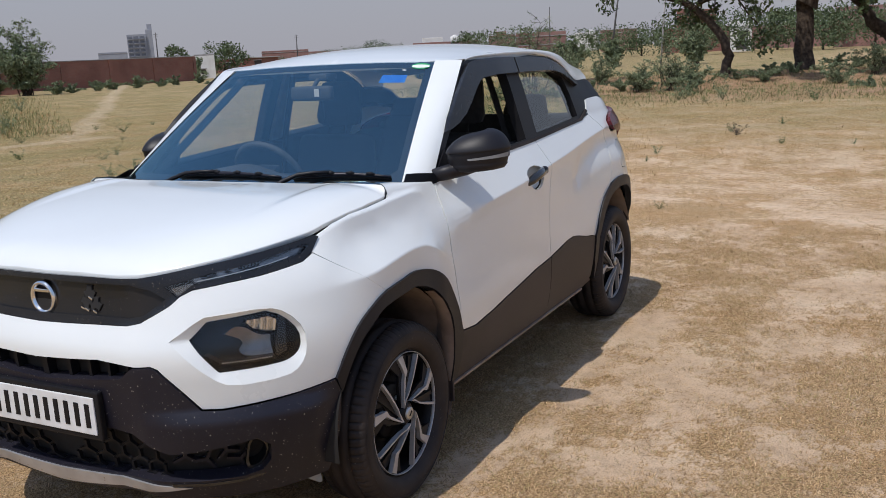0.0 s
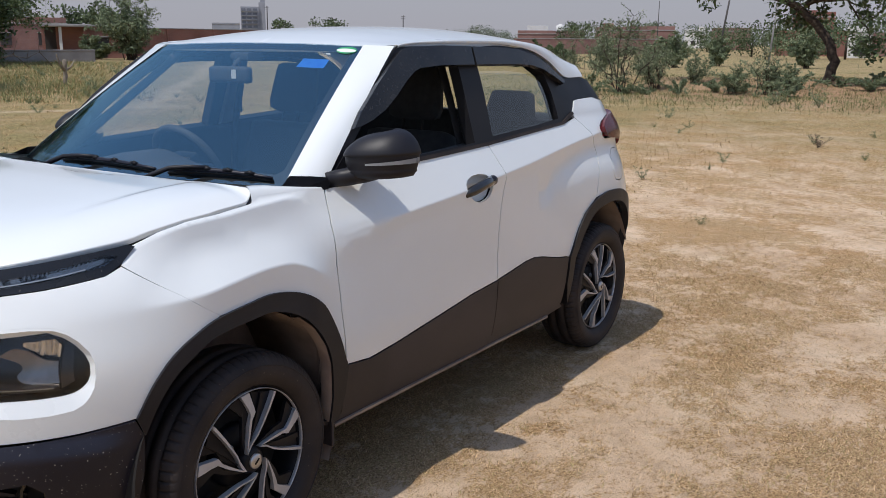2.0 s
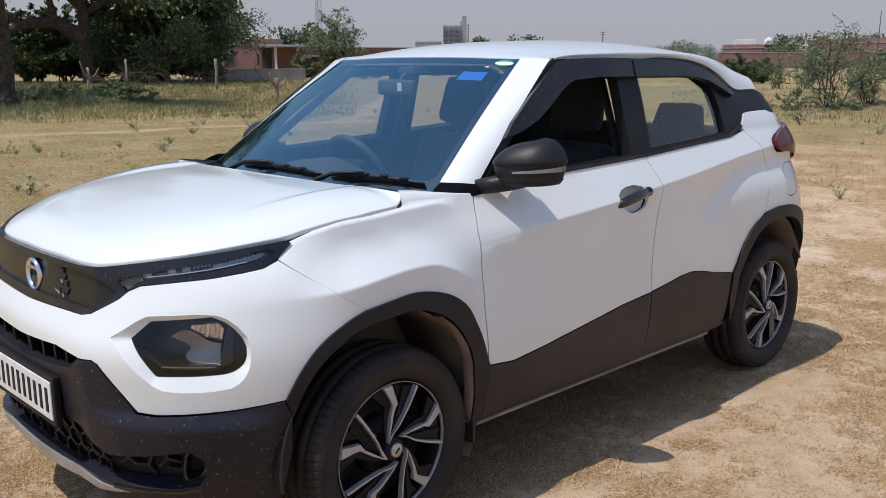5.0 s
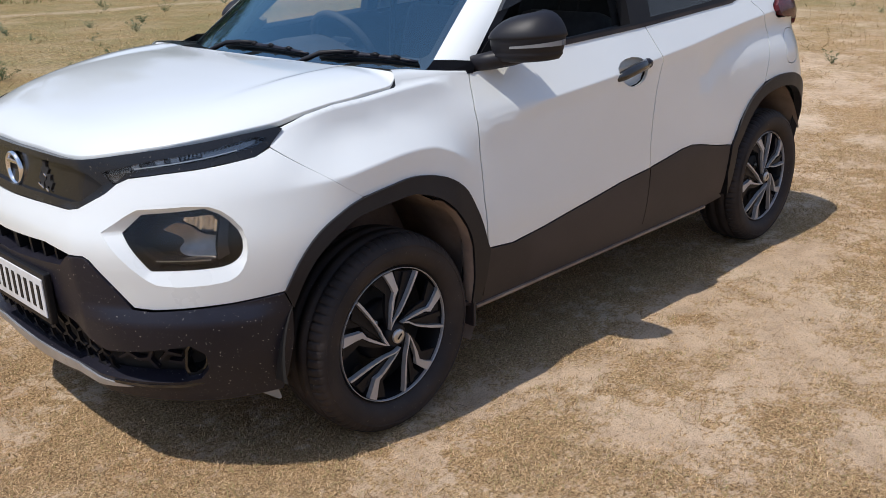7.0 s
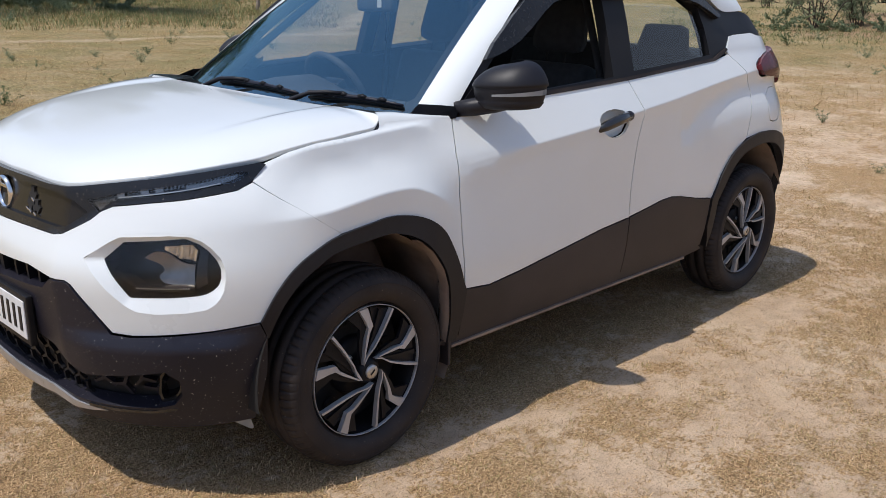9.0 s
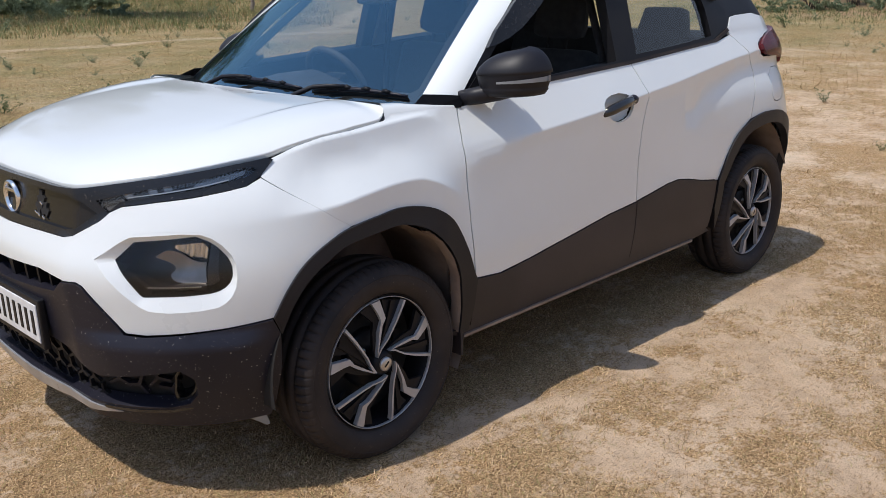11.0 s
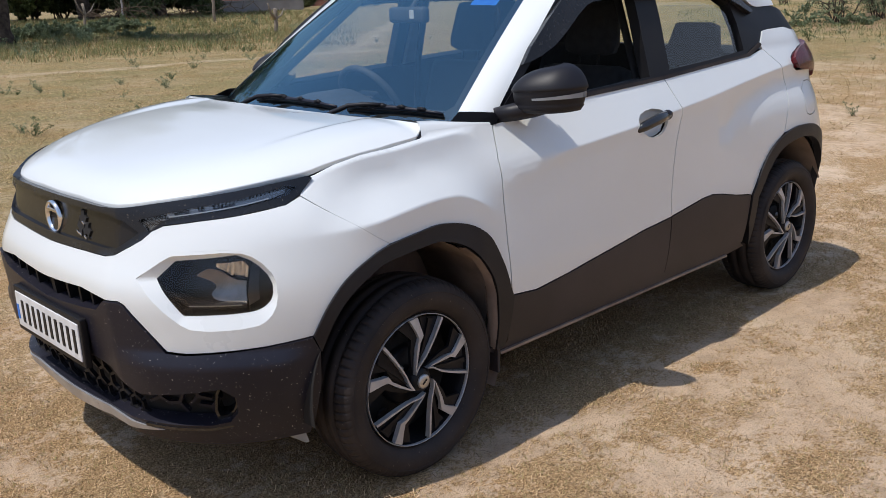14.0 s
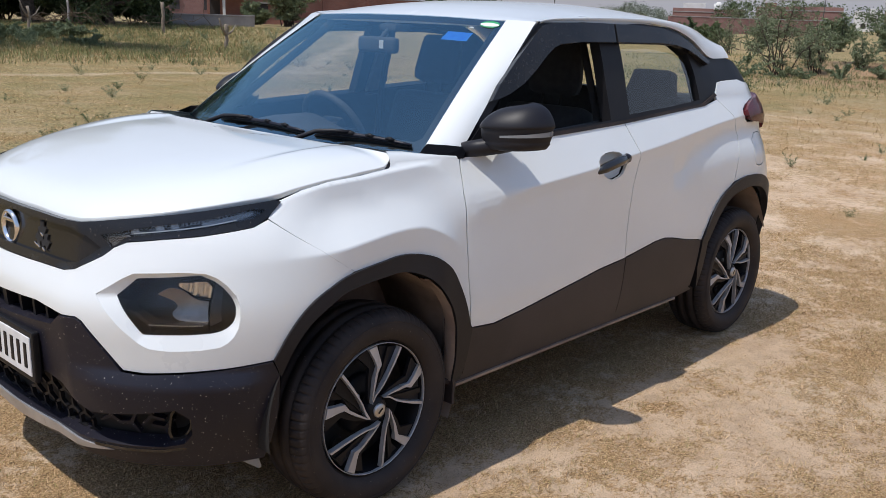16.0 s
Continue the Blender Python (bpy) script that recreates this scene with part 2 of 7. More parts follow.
def sheet(loop, holes, step, lines=None):
    """A triangle net over an outline with holes, with its rows of points laid along pressed lines."""
    loops = [dense(q, step * 0.8) for q in [loop, *holes]]
    flat = [p for q in loops for p in q]
    edges, o, spans = [], 0, []
    for q in loops:
        edges += [(o + i, o + (i + 1) % len(q)) for i in range(len(q))]
        spans.append((o, len(q)))
        o += len(q)
    us, vs = [p[0] for p in loops[0]], [p[1] for p in loops[0]]
    gx = np.arange(min(us) + step / 2, max(us), step)
    gy = np.arange(min(vs) + step / 2, max(vs), step)
    grid = np.array([(a, b) for a in gx for b in gy]) if len(gx) and len(gy) else np.zeros((0, 2))
    if len(grid):
        ok = within(loops[0], grid)
        for q in loops[1:]:
            ok &= ~within(q, grid)
        edge = np.array(flat)
        grid = grid[ok]
        if len(grid):
            near = np.min(np.hypot(grid[:, None, 0] - edge[None, :, 0], grid[:, None, 1] - edge[None, :, 1]), axis=1)
            grid = grid[near > step * 0.45]
    if lines is not None and len(lines):
        edge = np.array(flat)
        ok = within(loops[0], lines)
        for q in loops[1:]:
            ok &= ~within(q, lines)
        lines = lines[ok]
        if len(lines):
            near = np.min(np.hypot(lines[:, None, 0] - edge[None, :, 0], lines[:, None, 1] - edge[None, :, 1]), axis=1)
            lines = lines[near > 0.003]
        if len(lines) and len(grid):
            near = np.min(np.hypot(grid[:, None, 0] - lines[None, :, 0], grid[:, None, 1] - lines[None, :, 1]), axis=1)
            grid = grid[near > 0.008]
        grid = np.concatenate([grid, lines]) if len(grid) else lines
    pts = flat + [tuple(p) for p in grid]
    co, _, tris, vo, _, _ = delaunay_2d_cdt([Vector(p) for p in pts], edges, [], 0, 1e-7)
    co = np.array([tuple(c) for c in co])
    tris = [tuple(t) for t in tris]
    mid = np.array([co[list(t)].mean(axis=0) for t in tris])
    ok = within(loops[0], mid)
    for q in loops[1:]:
        ok &= ~within(q, mid)
    back = {}
    for i, src in enumerate(vo):
        for k in src:
            back[k] = i
    rims = [[back[o + i] for i in range(n)] for o, n in spans]
    return co, [t for t, good in zip(tris, ok) if good], rims




def surface_normal(surf, u, v, e=0.002):
    a = surf(u + e, v) - surf(u - e, v)
    b = surf(u, v + e) - surf(u, v - e)
    n = a.cross(b)
    if n.length < 1e-12:
        return Vector((0, 0, 1))
    n.normalize()
    p = surf(u, v)
    c = Vector((max(-2.3, min(-0.1, p.x)), 0, 0.75))
    return n if n.dot(p - c) > 0 else -n


def panel_data(surf, loop, holes=(), step=0.035, depth=0.012, off=0.0):
    co, tris, rims = sheet(loop, holes, step, CREASE_ROWS if surf is side and step <= 0.03 else None)
    ps, ns = [], []
    for u, v in co:
        n = surface_normal(surf, u, v)
        ps.append(surf(u, v) + n * off)
        ns.append(n)
    fs = []
    for a, b, c in tris:
        g = (ps[b] - ps[a]).cross(ps[c] - ps[a])
        if g.length > 1e-10:
            fs.append((a, b, c) if g.dot(ns[a] + ns[b] + ns[c]) > 0 else (a, c, b))
    tops = len(fs)
    if depth:
        for q in rims:
            base = len(ps)
            ps += [ps[i] - ns[i] * depth for i in q]
            fs += [(q[k], q[(k + 1) % len(q)], base + (k + 1) % len(q), base + k) for k in range(len(q))]
    return ps, fs, tops, ns


def panel_mesh(name, ps, fs, tops, ns, mat, parent, label):
    ob = mesh_ob(name, ps, fs, mat, parent, label, True, tops)
    loops = []
    for i, f in enumerate(fs):
        loops += [tuple(ns[k]) if i < tops else (0.0, 0.0, 0.0) for k in f]
    ob.data.normals_split_custom_set(loops)
    return ob


def panel(name, surf, loop, mat, parent, label="", holes=(), step=0.035, depth=0.012, off=0.0, sides="both"):
    """A curved panel cut to an outline on a surface, with its edges turned in. sides: left, right, both (two objects) or across (one, over the middle)."""
    ps, fs, tops, ns = panel_data(surf, loop, holes, step, depth, off)
    mir = [Vector((p.x, -p.y, p.z)) for p in ps]
    mns = [Vector((n.x, -n.y, n.z)) for n in ns]
    mfs = [f[::-1] for f in fs]
    if sides == "across":
        n = len(ps)
        same = {}
        for i, p in enumerate(ps):
            if abs(p.y) < 0.0025:
                p.y = 0.0
                same[i + n] = i
                if i < len(ns):
                    ns[i] = Vector((ns[i].x, 0, ns[i].z)).normalized()
        other = [tuple(same.get(k + n, k + n) for k in f) for f in mfs]
        keep = lambda f: not all(k in same.values() or k in same for k in f)
        a = [f for f in fs[:tops] + other[:tops]]
        b = [f for f in fs[tops:] + other[tops:] if keep(f)]
        full = {i: v for i, v in enumerate(ns)}
        full.update({i + n: v for i, v in enumerate(mns)})
        return [panel_mesh(name, ps + mir, a + b, len(a), full, mat, parent, label)]
    made = []
    if sides in ("left", "both"):
        made.append(panel_mesh(name, ps, fs, tops, ns, mat, parent, label))
    if sides in ("right", "both"):
        made.append(panel_mesh(name, mir, mfs, tops, mns, mat, parent, label))
    return made


def strip(a, b, closed=True):
    """Faces between two lines of equal length: verts and faces."""
    n = len(a)
    return list(a) + list(b), [(i, (i + 1) % n, n + (i + 1) % n, n + i) for i in range(n if closed else n - 1)]


def along(loop, n):
    """n points at even steps along a closed outline."""
    seg = [math.hypot(c - a, d - b) for (a, b), (c, d) in zip(loop, loop[1:] + loop[:1])]
    total, out, i, gone = sum(seg), [], 0, 0.0
    for k in range(n):
        s = total * k / n
        while gone + seg[i] < s:
            gone += seg[i]
            i += 1
        u = (s - gone) / seg[i]
        (a, b), (c, d) = loop[i], loop[(i + 1) % len(loop)]
        out.append((a + (c - a) * u, b + (d - b) * u))
    return out


# ---- the car's form ----
def curve(t, xs, ys):
    """A smooth curve through a few stations."""
    if t <= xs[0]:
        return ys[0]
    if t >= xs[-1]:
        return ys[-1]
    i = next(k for k in range(len(xs) - 1) if t <= xs[k + 1])
    h = xs[i + 1] - xs[i]
    u = (t - xs[i]) / h

    def slope(k):
        a, b = max(k - 1, 0), min(k + 1, len(xs) - 1)
        return (ys[b] - ys[a]) / (xs[b] - xs[a])
    return ((2 * u ** 3 - 3 * u * u + 1) * ys[i] + (u ** 3 - 2 * u * u + u) * slope(i) * h + (3 * u * u - 2 * u ** 3) * ys[i + 1]
            + (u ** 3 - u * u) * slope(i + 1) * h)


def step01(a, b, t):
    u = min(1.0, max(0.0, (t - a) / (b - a)))
    return u * u * (3 - 2 * u)


WIDTH_Z = [.18, .30, .42, .55, .65, .80, .95, 1.05, 1.13, 1.25, 1.40, 1.55, 1.62]
WIDTH_Y = [.815, .842, .868, .880, .880, .866, .844, .822, .800, .763, .715, .655, .62]
NOSE_Z = [.18, .29, .45, .60, .72, .82, .88, .95, 1.05, 1.2]
NOSE_X = [.735, .785, .81, .825, .83, .785, .757, .735, .665, .54]
TAIL_Z = [.2, .35, .6, .75, .95, 1.1, 1.2, 1.3, 1.42, 1.6]
TAIL_X = [-2.90, -2.98, -3.0, -2.98, -2.90, -2.87, -2.83, -2.78, -2.70, -2.6]
ROUND = 2.45


def base_width(x, z):
    """Half the width of the body without its pressed lines."""
    t = min(1.3, max(0.0, (x + 1.3) / 1.3))
    y = curve(z, WIDTH_Z, WIDTH_Y) - 0.09 * t ** 1.5 * step01(0.85, 1.1, z)
    y += 0.02 * math.exp(-(x / 0.42) ** 2 - ((z - 0.72) / 0.2) ** 2) + 0.03 * math.exp(-((x + 2.42) / 0.4) ** 2 - ((z - 0.8) / 0.22) ** 2)
    return y - 0.05 * step01(1.9, 2.5, -x) * step01(1.2, 1.42, z)


def door_line(x):
    """Height of the pressed line along the doors."""
    return curve(-x, [0.43, 0.62, 0.78, 1.12, 1.42, 1.67, 1.94, 2.24, 2.40], [0.926, 0.945, 0.958, 0.984, 1.013, 1.034, 1.062, 1.092, 1.105])


def wing_top(x):
    return curve(-x, [-0.32, -0.27, -0.195, -0.113, 0.041, 0.131, 0.30, 0.43], [0.969, 1.007, 1.030, 1.045, 1.055, 1.064, 1.074, 1.070])


def arch_line(x):
    """Height of the crease over the front wheel arch."""
    return curve(-x, [-0.34, -0.26, -0.16, -0.055, 0.06, 0.153, 0.202, 0.277, 0.355, 0.41], [0.862, 0.864, 0.869, 0.881, 0.891, 0.891, 0.883, 0.849, 0.792, 0.72])


def haunch_line(x):
    """Upper edge of the bulge over the rear arch."""
    return curve(-x, [1.83, 1.92, 2.065, 2.21, 2.35, 2.5], [0.90, 0.968, 0.996, 1.019, 1.027, 1.025])


@functools.lru_cache(None)
def section(x):
    """The body's profile at x: stations of (height, half width), from below."""
    zd = door_line(x)
    zw = curve(-x, [0.43, 1.41, 2.1, 2.3], [1.085, 1.128, 1.170, 1.20])
    yd = base_width(x, zw) + (zw - zd) * 0.60
    door = [(0.60, base_width(x, 0.60)), (zd - 0.05, yd - 0.003), (zd, yd), (zw, base_width(x, zw))]
    if x < -1.75:
        # the haunch pushes the lower part out again
        zh = min(haunch_line(x), zd - 0.03)
        k = step01(-1.75, -2.05, x)
        flat = lambda z: door[0][1] + (door[1][1] - door[0][1]) * (z - 0.60) / (door[1][0] - 0.60)
        low = base_width(x, 0.80)
        door = [(0.60, door[0][1]), (0.80, flat(0.80) + (low - flat(0.80)) * k), (zh - 0.085, flat(zh - 0.085) + (0.6 * low + 0.4 * (yd - 0.01) + 0.006 - flat(zh - 0.085)) * k), (zh, yd - 0.006), (zd, yd), door[3]]
    if x < -0.44:
        return door, None
    zg, za = wing_top(x), arch_line(x)
    yg = base_width(x, zg)
    zs, ys = zg - 0.008, yg + 0.022
    zm = max(zs - 0.075, za + 0.03)
    foot = min(0.80, za - 0.06)
    ya = base_width(x, za) + 0.010
    wing = [(foot - 0.18, base_width(x, foot - 0.18)), (foot, ya + 0.002), (za, ya), (zm, ys + min(0.26 * (zs - zm), 0.45 * (ya - ys))), (zs, ys), (zg, yg)]
    return (door, wing) if x < -0.20 else (None, wing)


def profile(stations, x, z):
    if z <= stations[0][0] or z >= stations[-1][0]:
        return base_width(x, z)
    for (a, ya), (b, yb) in zip(stations, stations[1:]):
        if z <= b:
            return ya + (yb - ya) * (z - a) / (b - a)


def softened(stations, x, z, e):
    return sum(w * profile(stations, x, z + e * k) for k, w in ((-1, 0.15), (-0.5, 0.22), (0, 0.26), (0.5, 0.22), (1, 0.15)))


def half_width(x, z):
    if z > 1.22 or z < 0.44 or x > 0.44:
        return base_width(x, z)
    door, wing = section(round(x, 4))
    if wing is None:
        return softened(door, x, z, 0.003 + 0.045 * step01(-0.75, -0.45, x) + 0.035 * step01(-1.75, -1.95, x) * step01(0.015, 0.05, door_line(x) - z))
    # crisp at the creases, softly rounded between them
    calm = max(0.003, min(0.035, 0.8 * min(abs(z - wing[-2][0]), abs(z - wing[2][0]))))
    soft = softened(wing, x, z, calm)
    if door is None:
        return soft + (base_width(x, z) - soft) * step01(0.10, 0.36, x)
    k = step01(-0.43, -0.24, x)
    return softened(door, x, z, 0.06) * (1 - k) + softened(wing, x, z, max(calm, 0.003 + 0.03 * (1 - k))) * k


def side(s, z):
    """The car's skin round its waist: s is x along the side, 0..1 round the front corner to the middle of the nose, -2.45..-3.4 round the tail."""
    if s >= 0:
        a = min(s, 2 - s) * math.pi / 2
        nose = curve(z, NOSE_Z, NOSE_X)
        x = nose * max(0.0, math.sin(a)) ** (2 / ROUND)
        y = (base_width(0.3, z) if x > 0.3 else base_width(x, z)) + half_width(x, z) - base_width(x, z)
        y *= max(0.0, math.cos(a)) ** (2 / ROUND)
        c = nose * 0.934
        x = x if x < c else c + 0.32 * (x - c)
        return Vector((x, y if s <= 1 else -y, z))
    if s < -2.45:
        a = min(1.0, (-2.45 - s) / 0.95) * math.pi / 2
        x = -2.45 + (curve(z, TAIL_Z, TAIL_X) + 2.45) * math.sin(a) ** (2 / 3.5)
        return Vector((x, half_width(max(x, -2.6), z) * max(0.0, math.cos(a)) ** (2 / 3.5), z))
    return Vector((s, half_width(s, z), z))


def measure_along(x, z):
    """The skin's own measure at x on the front corner."""
    if x <= 0:
        return x
    return math.asin(min(1.0, x / curve(z, NOSE_Z, NOSE_X)) ** (ROUND / 2)) / (math.pi / 2)


def crease_rows():
    rows = []
    for line, x0, x1, offs in ((door_line, -2.55, -0.44, (-0.016, -0.0055, 0.0055, 0.016)), (arch_line, -0.40, 0.40, (-0.016, -0.0055, 0.0055, 0.016)),
                               (lambda x: wing_top(x) - 0.008, -0.33, 0.31, (-0.014, -0.0055, 0.0045)), (haunch_line, -2.5, -1.84, (-0.012, 0.0, 0.012)),
                               (lambda x: haunch_line(x) - 0.085, -2.5, -1.84, (-0.012, 0.0, 0.012))):
        for x in np.arange(x0, x1, 0.012):
            z = line(x)
            rows += [(measure_along(x, z + o), z + o) for o in offs]
    return np.array(rows)


CREASE_ROWS = crease_rows()


def bonnet_mid(x):
    return curve(-x, [-.75, -.70, -.60, -.40, -.10, .13], [.935, .978, 1.018, 1.058, 1.092, 1.110])


def tail(loop):
    """An outline given in x and z, turned into the skin's own measure behind the rear axle."""
    out = []
    for x, z in loop:
        if x < -2.45:
            q = min(1.0, (-2.45 - x) / (-2.45 - curve(z, TAIL_Z, TAIL_X)))
            x = -2.45 - 0.95 * math.asin(q ** 1.75) / (math.pi / 2)
        out.append((x, z))
    return out


def roof(x, v):
    """The roof: v runs from -1 at one rail to 1 at the other."""
    rail = curve(-x, [.90, 1.0, 1.3, 1.5, 1.9, 2.2, 2.49, 2.65], [1.500, 1.524, 1.540, 1.543, 1.540, 1.514, 1.452, 1.41])
    mid = curve(-x, [.86, .93, 1.0, 1.15, 1.4, 1.8, 2.2, 2.5, 2.65], [1.494, 1.521, 1.548, 1.580, 1.600, 1.602, 1.566, 1.492, 1.440])
    wide = curve(-x, [.9, 1.0, 1.5, 1.9, 2.2, 2.5, 2.65], [.640, .658, .670, .655, .625, .580, .54])
    return Vector((x, v * wide, mid + (rail - mid) * abs(v) ** (2.4 - 0.4 * step01(1.7, 2.3, -x))))


def screen(u, v):
    """The windscreen: u from -1 to 1 across, v from 0 at the cowl to 1 at the roof."""
    edge = 0.708 + (0.553 - 0.708) * v
    x = -0.335 + (-0.934 + 0.335) * v
    z = 1.083 + (1.519 - 1.083) * v
    bow = 1 - abs(u) ** 2.2
    return Vector((x + bow * (0.155 - 0.115 * v), u * edge, z + bow * 0.012 + 0.012 * math.sin(math.pi * v)))


def rear_screen(u, v):
    edge = 0.60 - 0.03 * v
    return Vector((-2.82 + 0.22 * v + 0.05 * abs(u) ** 2, u * edge, 1.13 + 0.25 * v))
# ---- the car ----
car = thing("car", "white compact hatchback with dusty black cladding parked on dry grass", "car", (0, 0, 0))

NOTCH = [(-0.405, 0.505)]
ARCH_F = [(0.255, 0.582), (0.219, 0.656), (0.170, 0.726), (0.117, 0.771), (0.060, 0.800), (-0.050, 0.817), (-0.135, 0.811), (-0.215, 0.790), (-0.273, 0.754),
          (-0.312, 0.711), (-0.357, 0.623), (-0.387, 0.539)]
ARCH_F_IN = [(0.239, 0.531), (0.209, 0.609), (0.168, 0.674), (0.117, 0.722), (0.069, 0.752), (-0.039, 0.766), (-0.110, 0.757), (-0.186, 0.726), (-0.240, 0.680),
             (-0.290, 0.610), (-0.318, 0.540), (-0.338, 0.420), (-0.346, 0.321)]
ARCH_R = [(-2.021, 0.430), (-2.022, 0.559), (-2.088, 0.660), (-2.167, 0.742), (-2.256, 0.791), (-2.360, 0.817), (-2.499, 0.821), (-2.637, 0.793), (-2.742, 0.733), (-2.818, 0.646), (-2.852, 0.559)]
ARCH_R = tail(ARCH_R)
ARCH_R_IN = [(-2.077, 0.307), (-2.075, 0.542), (-2.143, 0.638), (-2.219, 0.709), (-2.301, 0.748), (-2.410, 0.765), (-2.519, 0.762), (-2.629, 0.727), (-2.718, 0.654), (-2.796, 0.543), (-2.799, 0.402)]
ARCH_R_IN = tail(ARCH_R_IN)
FRONT_GAP = [(-0.435, 1.070), (-0.400, 0.966), (-0.391, 0.845), (-0.387, 0.687), (-0.397, 0.551)]
MID_GAP = [(-1.411, 1.128), (-1.434, 1.043), (-1.447, 0.995), (-1.404, 0.886), (-1.380, 0.776), (-1.369, 0.690), (-1.365, 0.585)]
REAR_GAP = [(-2.234, 1.188), (-2.322, 1.112), (-2.371, 1.013), (-2.336, 0.916), (-2.286, 0.807)]


def curved(pts, n=4):
    """A smooth line through the points."""
    out = []
    for i in range(len(pts) - 1):
        a, b, c, d = (Vector(pts[k]) for k in (max(i - 1, 0), i, i + 1, min(i + 2, len(pts) - 1)))
        for k in range(n):
            t = k / n
            q = 0.5 * (2 * b + (c - a) * t + (2 * a - 5 * b + 4 * c - d) * t ** 2 + (3 * b - a - 3 * c + d) * t ** 3)
            out.append((q.x, q.y))
    return out + [tuple(pts[-1])]


def shifted(pts, du, dv=0.0):
    return [(a + du, b + dv) for a, b in pts]


G = 0.0025
FLAP = [(-2.516, 1.018), (-2.640, 1.018), (-2.671, 0.974), (-2.647, 0.888), (-2.613, 0.856), (-2.534, 0.856), (-2.509, 0.887)]
# wing
panel("front_wing", side,
      [(0.2455, 0.966), (0.205, 1.007), (0.136, 1.030), (0.065, 1.045), (-0.041, 1.055), (-0.131, 1.064), (-0.167, 1.083), (-0.333, 1.080), (-0.430, 1.070)]
      + shifted(FRONT_GAP[1:], G) + ARCH_F[::-1][:-4][:-1] + [(0.061, 0.8012), (0.1535, 0.887)], PAINT, car, step=0.03)
# white corner of the wing behind the bonnet
for mirror in (1, -1):
    low_line = [side(x, z) for x, z in ((-0.139, 1.068), (-0.20, 1.079), (-0.26, 1.079), (-0.335, 1.077), (-0.425, 1.068))]
    top_line = [Vector(p) for p in ((-0.157, 0.707, 1.111), (-0.231, 0.703, 1.104), (-0.296, 0.720, 1.093), (-0.368, 0.745, 1.080), (-0.419, 0.760, 1.074))]
    vs = []
    for a, b in zip(low_line, top_line):
        for k in range(7):
            u = k / 6
            p = a.lerp(b, u) + Vector((0, 0.35, 0.9)) * 0.010 * math.sin(math.pi * u)
            vs.append(Vector((p.x, p.y * mirror, p.z)))
    fs = [(i * 7 + k, i * 7 + k + 1, i * 7 + k + 8, i * 7 + k + 7) for i in range(4) for k in range(6)]
    mesh_ob("wing_corner", vs, fs if mirror < 0 else [f[::-1] for f in fs], PAINT, car, "white rolled corner of the wing")
# doors
panel("front_door", side, shifted(FRONT_GAP, -G) + [(-0.406, 0.508), (-0.531, 0.495), (-0.697, 0.511), (-0.825, 0.528), (-0.999, 0.550), (-1.171, 0.573), (-1.364, 0.588)]
      + shifted(MID_GAP[::-1], G) + [(-0.918, 1.111)], PAINT, car, step=0.02,
      holes=[rounded([(-1.130, 0.998), (-1.180, 1.031), (-1.278, 1.036), (-1.345, 1.002), (-1.325, 0.946), (-1.274, 0.926), (-1.213, 0.927), (-1.156, 0.958)])])
panel("rear_door", side, shifted(MID_GAP, -G) + [(-1.368, 0.590), (-1.503, 0.607), (-1.603, 0.620), (-1.683, 0.623), (-1.763, 0.611), (-1.881, 0.585), (-2.015, 0.564)]
      + shifted(ARCH_R[1:5], 0.002) + shifted(REAR_GAP[::-1], G) + [(-2.102, 1.165)], PAINT, car, step=0.02)
panel("rear_quarter", side, shifted(REAR_GAP, -G) + ARCH_R[5:] + tail([(-2.889, 0.585), (-2.937, 0.602), (-2.972, 0.624), (-2.958, 0.802), (-2.869, 1.050), (-2.724, 1.070), (-2.616, 1.069), (-2.483, 1.071), (-2.435, 1.117), (-2.490, 1.157), (-2.563, 1.177), (-2.660, 1.192),
      (-2.735, 1.205), (-2.724, 1.236), (-2.555, 1.258), (-2.500, 1.271)]) + [(-2.336, 1.269), (-2.288, 1.265), (-2.223, 1.206)], PAINT, car, step=0.03, holes=[rounded(tail(FLAP))])
inset = [(-2.57 + (a + 2.57) * 0.955, 0.955 + (b - 0.955) * 0.955) for a, b in FLAP]
panel("fuel_flap", side, rounded(tail(inset)), PAINT, car, step=0.03, sides="left")
panel("blank_flap", side, rounded(tail(inset)), PAINT, car, step=0.03, sides="right")
panel("tail_lamp", side, rounded(tail([(-2.441, 1.115), (-2.488, 1.075), (-2.616, 1.073), (-2.700, 1.062), (-2.753, 1.006), (-2.816, 1.007), (-2.844, 1.087), (-2.807, 1.183), (-2.733, 1.190), (-2.564, 1.175), (-2.491, 1.154)])), REDLENS, car,
      "dark red tail lamp lens", off=0.022, depth=0.04)
# cladding of the sills and the arches
CLAD_TOP = [(-0.405, 0.504), (-0.531, 0.491), (-0.697, 0.507), (-0.825, 0.524), (-0.999, 0.546), (-1.171, 0.569), (-1.362, 0.584)]
panel("front_door_cladding", side, CLAD_TOP + [(-1.366, 0.345), (-1.003, 0.337), (-0.600, 0.330), (-0.403, 0.329)], CLADDING, car, "dusty black lower door cladding", off=0.004)
panel("rear_door_cladding", side, [(-1.368, 0.586), (-1.502, 0.603), (-1.603, 0.617), (-1.683, 0.619), (-1.763, 0.607), (-1.881, 0.581), (-2.012, 0.560), (-2.012, 0.335), (-1.370, 0.345)],
      CLADDING, car, "dusty black lower door cladding", off=0.004)
